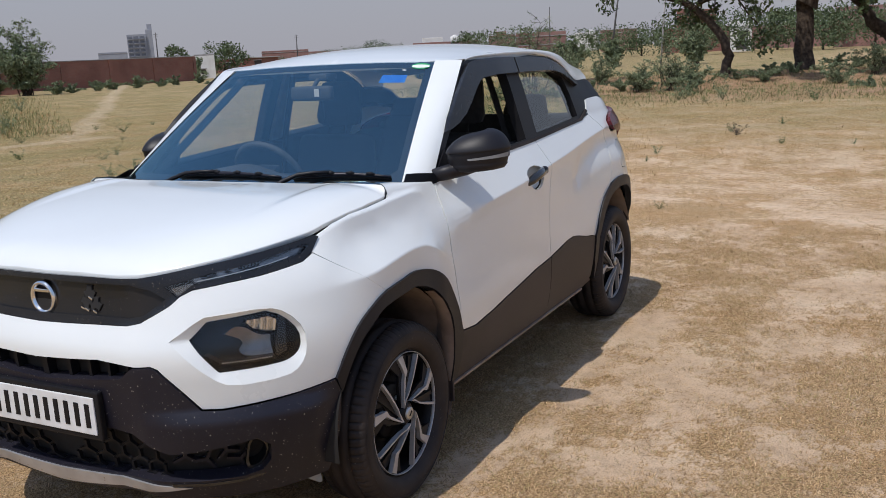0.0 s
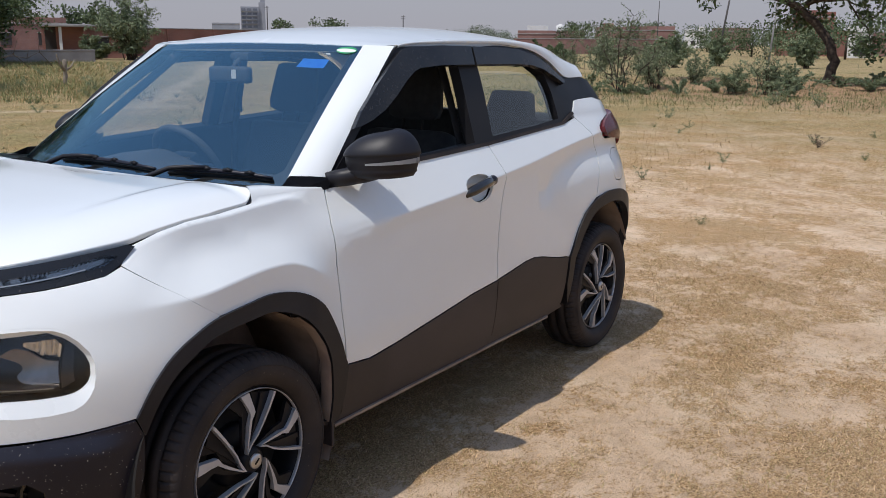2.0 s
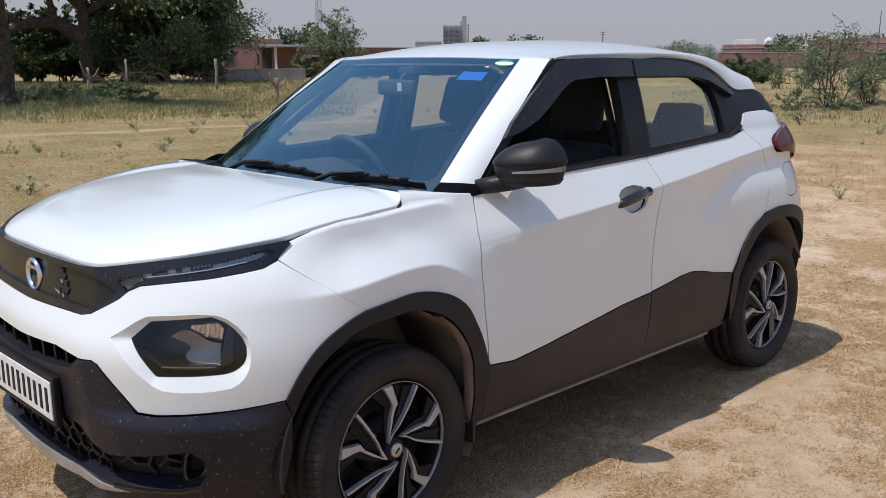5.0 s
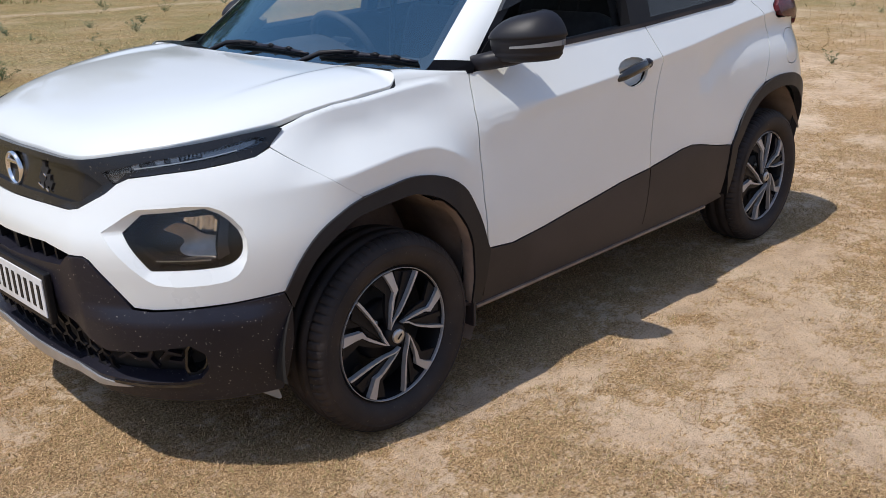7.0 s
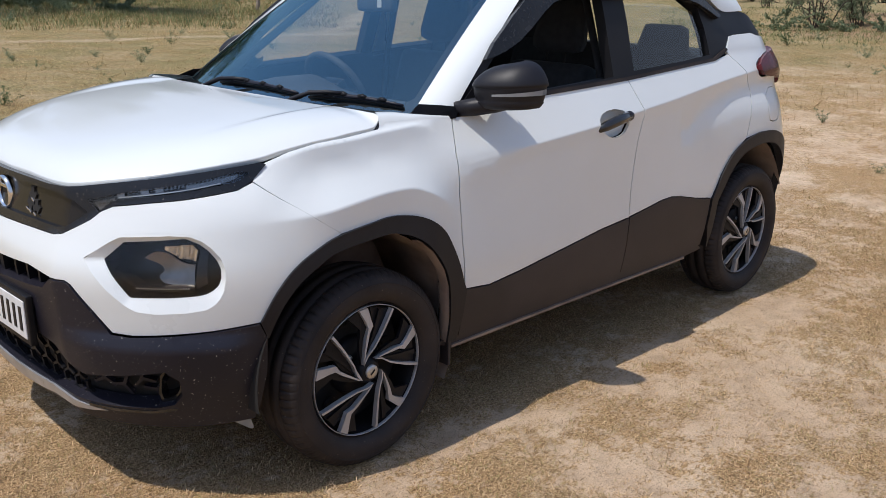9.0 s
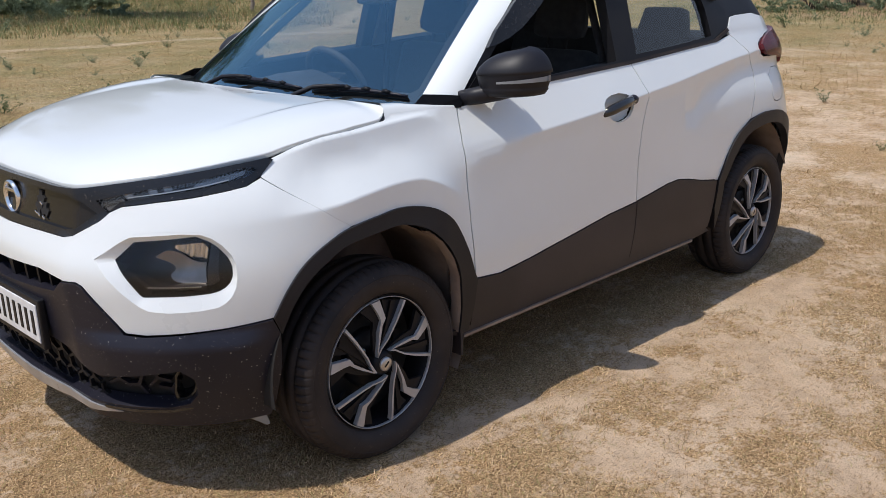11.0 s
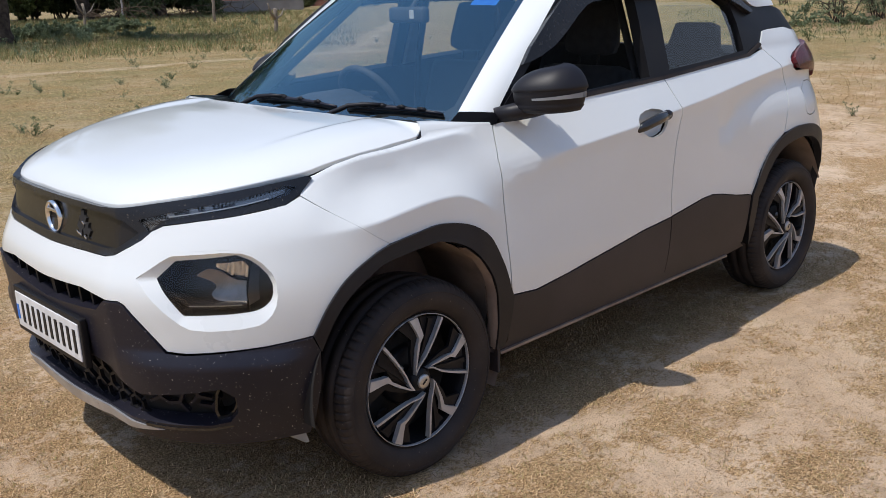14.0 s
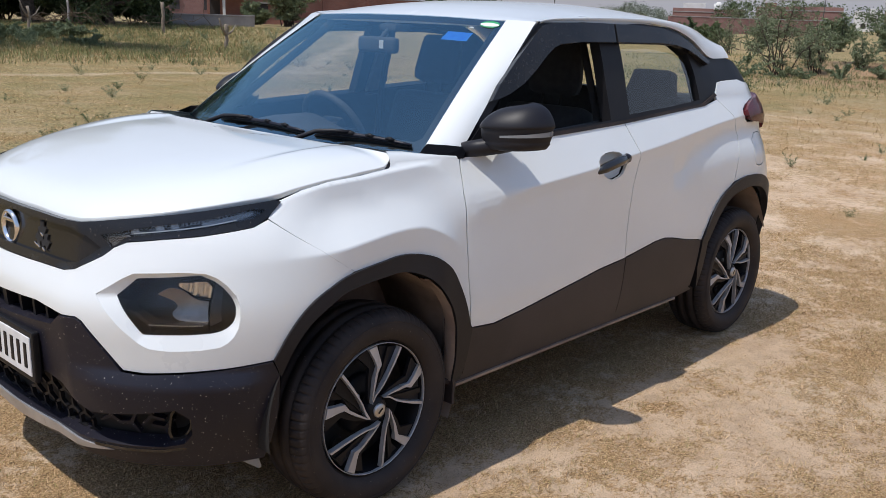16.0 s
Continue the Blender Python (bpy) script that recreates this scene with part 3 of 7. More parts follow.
panel("sill", side, [(-0.296, 0.325), (-0.600, 0.325), (-1.003, 0.332), (-1.384, 0.341), (-2.011, 0.330), (-2.055, 0.304), (-1.894, 0.292), (-0.999, 0.294), (-0.366, 0.294)], CLADDING, car,
      "dusty black sill", off=-0.004, depth=0.05)
panel("sill_flange", side, [(-0.38, 0.299), (-1.0, 0.299), (-1.90, 0.297), (-1.90, 0.287), (-1.0, 0.288), (-0.38, 0.288)], LINER, car, "dusty seam under the sill", off=0.004, depth=0.02)
panel("front_arch_trim", side, curved(ARCH_F) + NOTCH + [(-0.398, 0.393), (-0.388, 0.321)] + curved(ARCH_F_IN)[::-1], MIRRORBLACK, car, "black plastic wheel arch trim", off=0.010, depth=0.035, step=0.025)
panel("rear_arch_trim", side, ARCH_R[:1] + curved(ARCH_R[1:]) + tail([(-2.852, 0.480), (-2.835, 0.45)]) + curved(ARCH_R_IN[1:])[::-1] + ARCH_R_IN[:1], MIRRORBLACK, car, "black plastic wheel arch trim", off=0.010, depth=0.035, step=0.025)
panel("rear_bumper", side, tail([(-2.854, 0.556), (-2.889, 0.583), (-2.938, 0.599), (-2.974, 0.621)]) + [(-3.4, 0.62), (-3.4, 0.42)] + tail([(-2.955, 0.44), (-2.880, 0.465)]), PLASTIC, car, "black rear bumper",
      sides="across", off=0.004)
panel("tailgate", side, tail([(-2.974, 0.628)]) + [(-3.4, 0.626), (-3.4, 1.14), (-3.05, 1.14)] + tail([(-2.850, 1.087), (-2.871, 1.050), (-2.960, 0.804)]), PAINT, car, sides="across")
panel("rear_glass", rear_screen, [(0, 0), (0.97, 0), (0.97, 0.97), (0, 0.97)], SIDEGLASS, car, "tinted tailgate glass", step=0.12, depth=0.004, sides="across")

# nose
panel("front_bumper", side, [(1.000, 0.799), (0.875, 0.806), (0.786, 0.809), (0.749, 0.819), (0.723, 0.836), (0.680, 0.865), (0.653, 0.889), (0.618, 0.905), (0.522, 0.918), (0.430, 0.927),
      (0.353, 0.937), (0.289, 0.946), (0.247, 0.963)] + [(0.152, 0.885), (0.062, 0.801)] + ARCH_F[3::-1] + [(0.249, 0.583), (0.364, 0.570), (0.480, 0.561), (0.556, 0.556), (0.606, 0.560), (0.630, 0.594),
      (0.698, 0.692), (0.715, 0.701), (0.757, 0.698), (0.856, 0.710), (1.000, 0.696)], PAINT, car, "white upper front bumper", sides="across", step=0.03,
      holes=[rounded([(0.671, 0.768), (0.600, 0.828), (0.572, 0.831), (0.431, 0.840), (0.377, 0.818), (0.327, 0.762), (0.324, 0.698), (0.347, 0.651), (0.385, 0.628), (0.528, 0.622), (0.572, 0.650)], 1, (0,))])
LAMP = rounded([(0.628, 0.773), (0.589, 0.819), (0.433, 0.832), (0.384, 0.811), (0.336, 0.759), (0.333, 0.706), (0.360, 0.677), (0.400, 0.667), (0.556, 0.663)], 1, (0, 1, 2, 8))
RECESS = rounded([(0.671, 0.765), (0.603, 0.831), (0.566, 0.842), (0.430, 0.846), (0.374, 0.823), (0.323, 0.763), (0.319, 0.695), (0.347, 0.651), (0.385, 0.628), (0.528, 0.622), (0.572, 0.650)], 1, (0,))


def onto(loop, off, n):
    return [side(u, v) + surface_normal(side, u, v) * off for u, v in along(loop, n)]


def face(u, v):
    """The face of the lamp band: more upright than the skin round it."""
    low = curve(u, [0.19, 0.28, 0.42, 0.61, 0.69, 0.75, 1.0], [0.985, 0.948, 0.931, 0.909, 0.871, 0.820, 0.799])
    p, q = side(u, v), side(u, min(v, low))
    return Vector((p.x + (q.x - p.x) * 0.55, p.y + (q.y - p.y) * 0.55, v))


STRIP_LENS = [(0.688, 0.920), (0.554, 0.951), (0.418, 0.970), (0.276, 0.997), (0.251, 0.990), (0.282, 0.971), (0.396, 0.952), (0.520, 0.935), (0.618, 0.920), (0.661, 0.889)]
for mirror in (1, -1):
    flip = lambda pts: [Vector((p.x, p.y * mirror, p.z)) for p in pts]
    a, b = flip(onto(RECESS, 0, 90)), flip(onto(LAMP, -0.020, 90))
    v, f = strip(a, b)
    mesh_ob("headlamp_recess", v, f if mirror > 0 else [q[::-1] for q in f], PAINT, car, "white bevel round the headlamp")
    head = mesh_ob("headlamp", *strip(flip(onto(LAMP, -0.022, 90)), flip(onto(LAMP, -0.125, 90))), GLOSSBLACK, car, "main headlamp with clear lens and dark housing")
    sd = "left" if mirror > 0 else "right"
    panel("lens", side, LAMP, LENS, head, off=-0.019, depth=0.0, sides=sd)
    panel("housing", side, LAMP, SMOKEPANEL, head, off=-0.120, depth=0.0, sides=sd)
    bowl = lambda u, v: side(u, v) + surface_normal(side, u, v) * (-0.088 + 2.6 * ((u - 0.445) ** 2 + 1.5 * (v - 0.748) ** 2))
    panel("reflector", bowl, curved([(.540, .786), (.515, .801), (.482, .795), (.455, .778), (.432, .766)], 5) + [(.404, .760), (.400, .690)] + curved([(.430, .688), (.462, .690), (.486, .700), (.496, .722), (.487, .748), (.502, .768), (.540, .784)], 5), BOWLGREY, head,
          "smoked mirror reflector bowl", depth=0.004, sides=sd, step=0.010)
    roof_in = lambda u, v: side(u, v) + surface_normal(side, u, v) * (-0.060 + 0.30 * (v - 0.765) + 0.02 * math.sin(u * 160))
    panel("reflector_step", roof_in, [(.500, .812), (.418, .816), (.398, .800), (.398, .772), (.430, .776), (.456, .788), (.482, .804)], CHROME, head, "bright upper reflector", depth=0.003, sides=sd, step=0.010)
    panel("inner_pillar", side, [(.394, .812), (.372, .80), (.366, .70), (.394, .684)], LAMPBLACK, head, off=-0.040, depth=0.05, sides=sd, step=0.02)
    panel("lower_trim", side, [(.590, .722), (.545, .680), (.40, .676), (.40, .688), (.54, .692), (.578, .728)], LAMPBLACK, head, off=-0.040, depth=0.05, sides=sd, step=0.02)
    for k in range(22):
        u = 0.545 - 0.0062 * k
        panel("lens_tooth", side, [(u, .6885), (u - 0.0034, .6885), (u - 0.0034, .6855), (u, .6855)], SILVER, head, off=-0.036, depth=0.003, sides=sd)
    # daytime lamp in the slim strip
    drl = panel("position_lamp", face, STRIP_LENS, LENS, car, "slim clear daytime running lamp", off=0.0015, depth=0.004, sides=sd)[0]
    panel("lamp_back", face, STRIP_LENS, GLOSSBLACK, drl, off=-0.020, depth=0.0, sides=sd)
    panel("light_guide", face, [(0.419, 0.964), (0.318, 0.984), (0.280, 0.990), (0.287, 0.979), (0.330, 0.967), (0.420, 0.954)], SMOKECHROME, drl, "ribbed light guide", off=-0.008, depth=0.006, sides=sd, step=0.02)
    panel("light_guide", face, [(0.674, 0.914), (0.617, 0.926), (0.604, 0.916), (0.659, 0.892)], SMOKECHROME, drl, off=-0.008, depth=0.006, sides=sd, step=0.02)
    for k in range(9):
        u = 0.672 - 0.006 * k
        panel("rib", face, [(u, .914 + .0012 * k), (u - .0016, .914 + .0012 * k), (u + 0.012, .899 + .001 * k), (u + 0.0136, .899 + .001 * k)], SMOKECHROME, drl, off=-0.003, depth=0.004, sides=sd)
    for k in range(16):
        u = 0.470 - 0.0105 * k
        z = 0.958 + 0.00165 * k
        panel("rib", face, [(u, z + .006), (u - .0035, z + .006), (u - .0020, z - .003), (u + .0015, z - .003)], SMOKECHROME, drl, off=-0.006, depth=0.003, sides=sd)
    panel("light_line", face, [(0.600, 0.932), (0.500, 0.945), (0.400, 0.9585), (0.330, 0.9705), (0.330, 0.9675), (0.400, 0.9555), (0.500, 0.942), (0.600, 0.929)], SILVER, drl, "thin bright light guide", off=-0.004, depth=0.004, sides=sd, step=0.02)
    for u, z in ((0.612, 0.931), (0.545, 0.9445), (0.505, 0.951)):
        panel("lamp_cell", face, [(u, z + .008), (u - 0.022, z + .011), (u - 0.026, z - .001), (u - 0.004, z - .004)], SMOKECHROME, drl, off=-0.012, depth=0.006, sides=sd)

grille_loop = [(1.000, 0.946), (0.884, 0.947), (0.815, 0.946), (0.746, 0.950), (0.705, 0.955), (0.628, 0.967), (0.554, 0.977), (0.473, 0.987), (0.392, 0.997), (0.306, 1.007), (0.221, 1.014),
               (0.203, 1.007), (0.245, 0.970), (0.289, 0.948), (0.429, 0.930), (0.522, 0.921), (0.618, 0.908), (0.654, 0.891), (0.681, 0.868), (0.724, 0.838), (0.749, 0.821), (0.786, 0.811), (0.875, 0.808), (1.000, 0.801)]
inner = [(1.000, 0.929), (0.870, 0.928), (0.775, 0.929), (0.725, 0.915), (0.690, 0.885), (0.742, 0.841), (0.780, 0.832), (0.876, 0.832), (1.000, 0.827)]
upper = panel("upper_grille", face, grille_loop[:-1] + [(1.000, 0.801), (1.000, 0.827), (0.876, 0.832), (0.780, 0.832), (0.742, 0.841), (0.690, 0.885), (0.725, 0.915), (0.775, 0.929), (0.870, 0.928), (1.000, 0.929)],
              LAMPBLACK, car, "black upper grille band between the lamps", holes=[STRIP_LENS], off=-0.002, depth=0.03, sides="across", step=0.02)[0]
panel("grille_panel", face, inner, SMOKEPANEL, upper, "recessed gloss black grille panel", off=-0.014, depth=0.0, sides="across")
nose_x = face(1.000, 0.877).x - 0.004
v, f = lathe([(0.040, 0.0), (0.043, 0.008), (0.048, 0.010), (0.053, 0.006), (0.054, -0.004)], 40)
badge = mesh_ob("badge", [Vector((nose_x - 0.004 + p[1], p[0], 0.870 + p[2])) for p in v], f, CHROME, car, "plain round chrome badge ring")
bm = bmesh.new()
box(bm, (nose_x - 0.006, -0.034, 0.888), (nose_x + 0.004, 0.034, 0.899), 0.003)
part("badge_bar", bm, CHROME, badge)
v, f = lathe([(0.0, -0.006), (0.042, -0.006)], 32)
mesh_ob("badge_disc", [Vector((nose_x - 0.002 + p[1], p[0], 0.870 + p[2])) for p in v], f, FRAMEBLACK, badge)
# cut-outs as solid black pieces: the dark of the holes is colour
for cy, cz, tilt in ((0.196, 0.899, 0), (0.184, 0.866, 60), (0.222, 0.864, 0)):
    arms = []
    centre = (cy, cz)
    for a in (90 + tilt, 210 + tilt, 330 + tilt):
        d, q = (math.cos(radians(a)), math.sin(radians(a))), (-math.sin(radians(a)), math.cos(radians(a)))
        ring = [(centre[0] + d[0] * r + q[0] * h, centre[1] + d[1] * r + q[1] * h) for r, h in ((0.0, -0.010), (0.016, -0.009), (0.021, -0.012), (0.021, 0.012), (0.016, 0.009), (0.0, 0.010))]
        front = [Vector((face(math.acos((y / 0.84) ** 1.225) / (math.pi / 2), w).x - 0.009, y, w)) for y, w in ring]
        back = [p - Vector((0.012, 0, 0)) for p in front]
        arms.append((front + back, [(0, 1, 2, 3, 4, 5)] + [(i, (i + 1) % 6, 6 + (i + 1) % 6, 6 + i) for i in range(6)]))
    v, f = joined(arms)
    mesh_ob("motif", v, f, DARK, upper, "black three-armed piece standing in for a dark grille cut-out", smooth=False)
# small chrome slivers added in place of glints on the cut-outs
for cy, cz in ((0.203, 0.881), (0.190, 0.846), (0.224, 0.842), (0.172, 0.850)):
    bm = bmesh.new()
    box(bm, (-0.003, -0.008, -0.003), (0.003, 0.008, 0.003), 0.001, Matrix.Translation((face(0.885, cz).x - 0.008, cy, cz)) @ Matrix.Rotation(radians(-28), 4, "X"))
    part("motif_glint", bm, CHROME, upper, "chrome sliver standing in for a glint on the cut-out")

def bumper_skin(u, v):
    """The lower bumper: a ledge runs round it."""
    k = step01(0.57, 0.515, v) if v > 0.515 else step01(0.27, 0.50, v) ** 0.6
    w = step01(0.24, 0.34, u) * step01(0.80, 0.62, u)
    return side(u, v) + Vector((math.sin(min(u, 1) * math.pi / 2), math.cos(min(u, 1) * math.pi / 2), 0)) * 0.026 * k * w


low = panel("lower_bumper", bumper_skin,
            [(1.000, 0.629), (0.841, 0.652), (0.797, 0.659), (0.762, 0.693), (0.715, 0.697), (0.700, 0.688), (0.633, 0.590), (0.608, 0.555), (0.556, 0.551), (0.480, 0.556), (0.364, 0.565), (0.257, 0.578), (0.241, 0.531),
             (0.243, 0.427), (0.256, 0.320), (0.273, 0.265), (0.412, 0.255), (0.522, 0.253), (0.647, 0.256), (0.721, 0.260), (0.807, 0.279), (1.000, 0.256), (1.000, 0.319), (0.841, 0.332), (0.710, 0.324), (0.606, 0.324), (0.512, 0.328),
             (0.465, 0.342), (0.445, 0.374), (0.447, 0.427), (0.480, 0.457), (0.586, 0.438), (0.695, 0.422), (0.736, 0.440), (0.790, 0.480), (0.846, 0.491), (1.000, 0.469)],
            PLASTIC, car, "speckled black lower front bumper", sides="across", step=0.022, depth=0.05, off=0.006)[0]
panel("lower_recess", side, [(1.000, 0.486), (0.432, 0.476), (0.431, 0.310), (1.000, 0.300)], DARK, low, off=-0.075, depth=0.0, sides="across")
panel("upper_recess", side, [(1.000, 0.711), (0.745, 0.706), (0.771, 0.636), (1.000, 0.605)], DARK, low, off=-0.055, depth=0.0, sides="across")
for k in range(-4, 5):
    s = 1 - 0.052 * abs(k)
    sd = "left" if k >= 0 else "right"
    panel("intake_divider", side, [(s, 0.70), (s - 0.008, 0.70), (s - 0.008, 0.63), (s, 0.63)], FRAMEBLACK, low, off=-0.018, depth=0.03, sides=sd)
for sd in ("left", "right"):
    CUP = rounded([(0.500, 0.452), (0.462, 0.440), (0.446, 0.405), (0.452, 0.368), (0.474, 0.340), (0.512, 0.336)], 1)
    panel("fog_lamp_cup", side, CUP, DARK, low, "dark fog lamp blank", off=-0.062, depth=0.02, sides=sd, step=0.02)
    core = (0.476, 0.396)
    panel("fog_rim", side, CUP, GLOSSBLACK, low, "glossy rim of the fog lamp blank", holes=[[(core[0] + (a - core[0]) * 0.80, core[1] + (b - core[1]) * 0.82) for a, b in CUP]], off=-0.006, depth=0.045, sides=sd, step=0.02)
    panel("fog_recess", side, [(0.700, 0.420), (0.500, 0.452), (0.500, 0.332), (0.700, 0.327)], DARK, low, off=-0.052, depth=0.0, sides=sd)
    for u, w, spin in ((0.672, 0.385, 0), (0.615, 0.372, 24), (0.560, 0.398, -18), (0.522, 0.362, 40)):
        arms = []
        for a in (90 + spin, 210 + spin, 330 + spin):
            d = (math.cos(radians(a)), math.sin(radians(a)))
            q = (-d[1], d[0])
            e = [(u + (d[0] * r + q[0] * h) * 0.9, w + d[1] * r + q[1] * h) for r, h in ((0.0, -0.0055), (0.042, -0.004), (0.042, 0.004), (0.0, 0.0055))]
            arms.append(panel_data(side, e, (), 0.03, 0.016, -0.030)[:2])
        v, f = joined(arms)
        mesh_ob("fog_rib", v if sd == "left" else [Vector((p.x, -p.y, p.z)) for p in v], f, PLASTIC, low, smooth=False)
    panel("lip_line", side, [(0.700, 0.318), (0.606, 0.316), (0.520, 0.319), (0.470, 0.330), (0.446, 0.350), (0.441, 0.346), (0.464, 0.322), (0.516, 0.310), (0.606, 0.306), (0.700, 0.308)], GLOSSBLACK, low, "glossy lip under the fog recess",
          off=0.014, depth=0.02, sides=sd, step=0.02)
    # net of three-armed ribs
    for row in range(3):
        for k in range(6):
            u, w = 0.975 - 0.05 * k - (0.025 if row % 2 else 0), 0.335 + 0.048 * row
            if u < 0.70 + 0.03 * row:
                continue
            arms = []
            for a in (90, 210, 330):
                d = (math.cos(radians(a)), math.sin(radians(a)))
                q = (-d[1], d[0])
                e = [(u + (d[0] * r + q[0] * h) * 0.85, w + d[1] * r + q[1] * h) for r, h in ((0.0, -0.0045), (0.028, -0.0035), (0.028, 0.0035), (0.0, 0.0045))]
                arms.append(panel_data(side, e, (), 0.03, 0.012, -0.022)[:2])
            v, f = joined(arms)
            mesh_ob("grille_rib", v if sd == "left" else [Vector((p.x, -p.y, p.z)) for p in v], f, FRAMEBLACK, low, smooth=False)
panel("skid_strip", side, [(1.000, 0.315), (0.840, 0.326), (0.776, 0.316), (0.70, 0.306), (0.650, 0.300), (0.70, 0.292), (0.769, 0.286), (0.841, 0.294), (1.000, 0.265)], LIPSILVER, low, "satin silver skid strip",
      off=0.012, depth=0.02, sides="across", step=0.02)
for sd in ("left", "right"):
    panel("air_flap", side, [(0.372, 0.266), (0.286, 0.270), (0.278, 0.196), (0.288, 0.194)], TRIMGREY, low, "grey air deflector flap", off=-0.03, depth=0.006, sides=sd)

# number plate, its writing drawn as plain bars
bm = bmesh.new()
box(bm, (0.788, -0.266, 0.456), (0.810, 0.266, 0.612), 0.006)
plate = part("number_plate", bm, FRAMEBLACK, car, "white number plate with plain dark bars in a black frame")
bm = bmesh.new()
box(bm, (0.806, -0.248, 0.474), (0.8135, 0.248, 0.594), 0.003)
part("plate_face", bm, PLATEWHITE, plate)
for k in range(10):
    y = 0.218 - 0.0452 * k
    bm = bmesh.new()
    box(bm, (0.8130, y - 0.010, 0.496), (0.8155, y + 0.010, 0.572), 0.002)
    part("bar", bm, FRAMEBLACK, plate)
bm = bmesh.new()
box(bm, (0.8130, -0.243, 0.500), (0.8152, -0.226, 0.55), 0.002)
part("bar", bm, BLUEFILM, plate)

# bonnet: lofted from a spine to its edge
lip = [side(u, w) + Vector((0.004, 0, 0.003)) for u, w in [(1.000, 0.946), (0.928, 0.949), (0.884, 0.947), (0.849, 0.946), (0.815, 0.946), (0.779, 0.948), (0.746, 0.950), (0.705, 0.955), (0.667, 0.961), (0.628, 0.967), (0.590, 0.972), (0.554, 0.977), (0.512, 0.982), (0.473, 0.987),
       (0.434, 0.992), (0.392, 0.997), (0.350, 1.002), (0.306, 1.007), (0.267, 1.011), (0.226, 1.015), (0.196, 1.020), (0.156, 1.030), (0.110, 1.039), (0.064, 1.047), (0.009, 1.053), (-0.021, 1.058), (-0.062, 1.061), (-0.098, 1.064), (-0.123, 1.067)]]
rear = [Vector((-0.160 + 0.040 * (1 - (y / 0.73) ** 2), y, 1.110 - 0.005 * (y / 0.73) ** 2)) for y in np.linspace(0.712, 0.0, 16)]
edge = lip + [Vector((-0.140, 0.735, 1.074)), Vector((-0.150, 0.732, 1.085)), Vector((-0.157, 0.724, 1.097))] + rear
RS = [k / 44 for k in range(43)] + [0.968, 0.982, 0.993, 1.0]
CREASE = (0.515, 0.0)
vs, fs = [], []
for e in edge:
    xs = -0.06 + 0.62 * (e.x + 0.15) / 0.9
    c = Vector((xs, 0, bonnet_mid(xs)))
    for r in RS:
        x = c.x + (e.x - c.x) * r
        z = bonnet_mid(x) + (e.z - bonnet_mid(e.x)) * r ** (10.0 - 4.0 * step01(0.25, 0.6, e.x)) + 0.012 * (1 - r ** 4) ** 2 * step01(0.7, 0.2, x) * step01(-0.14, 0.10, x)
        p = Vector((x, e.y * r, z))
        p.z += 0.009 * step01(CREASE[0] + CREASE[1] * p.x - 0.018, CREASE[0] + CREASE[1] * p.x + 0.018, p.y) * step01(1.0, 0.9, r) * step01(0.40, 0.0, p.x) * step01(-0.16, -0.08, p.x)
        vs.append(p)
    vs.append(Vector((c.x + (e.x - c.x) * 0.985, e.y * 0.985, e.z - 0.016)))
k1 = len(RS) + 1
for i in range(len(edge) - 1):
    for k in range(k1 - 1):
        fs.append((i * k1 + k, i * k1 + k + 1, (i + 1) * k1 + k + 1, (i + 1) * k1 + k))
bm = bmesh.new()
bv = [bm.verts.new(p) for p in vs] + [bm.verts.new((p.x, -p.y, p.z)) for p in vs]
n = len(vs)
for f in fs:
    bm.faces.new([bv[i] for i in f])
    bm.faces.new([bv[i + n] for i in f[::-1]])
bmesh.ops.remove_doubles(bm, verts=bm.verts[:], dist=0.0008)
bonnet = smoothed(part("bonnet", bm, PAINT, car, "white bonnet with two soft pressed lines"))

# cowl under the wipers
v = [Vector((-0.10 + dx, y, 1.097 - 0.045 * (abs(y) / 0.75) ** 2 + dz)) for y in np.linspace(-0.73, 0.73, 21) for dx, dz in ((-0.02 - 0.03 * (abs(y) / 0.7) ** 2, -0.045), (-0.10 - 0.06 * (abs(y) / 0.7) ** 2, -0.012), (-0.22 - 0.09 * (abs(y) / 0.7) ** 2, -0.004), (-0.30, -0.07))]
mesh_ob("cowl", v, [(i * 4 + k, i * 4 + k + 1, i * 4 + k + 5, i * 4 + k + 4) for i in range(20) for k in range(3)], FRAMEBLACK, car, "black plastic windscreen cowl")

# roof, pillars, frames
panel("roof", roof, [(-0.925, 0.0), (-0.928, 0.4), (-0.94, 0.7), (-0.968, 0.93), (-1.0, 0.995), (-1.5, 1.0), (-2.0, 1.0), (-2.3, 1.0), (-2.47, 0.985), (-2.53, 0.85), (-2.57, 0.5), (-2.59, 0.0)], PAINT, car, "white roof with rear spoiler lip",
      sides="across", depth=0.025, step=0.06)
RAIL_X = [0.95, 1.018, 1.25, 1.493, 1.75, 1.922, 2.06, 2.18, 2.295, 2.42, 2.52, 2.60]
RAIL_Z = [1.500, 1.522, 1.528, 1.527, 1.526, 1.512, 1.484, 1.440, 1.378, 1.370, 1.370, 1.350]
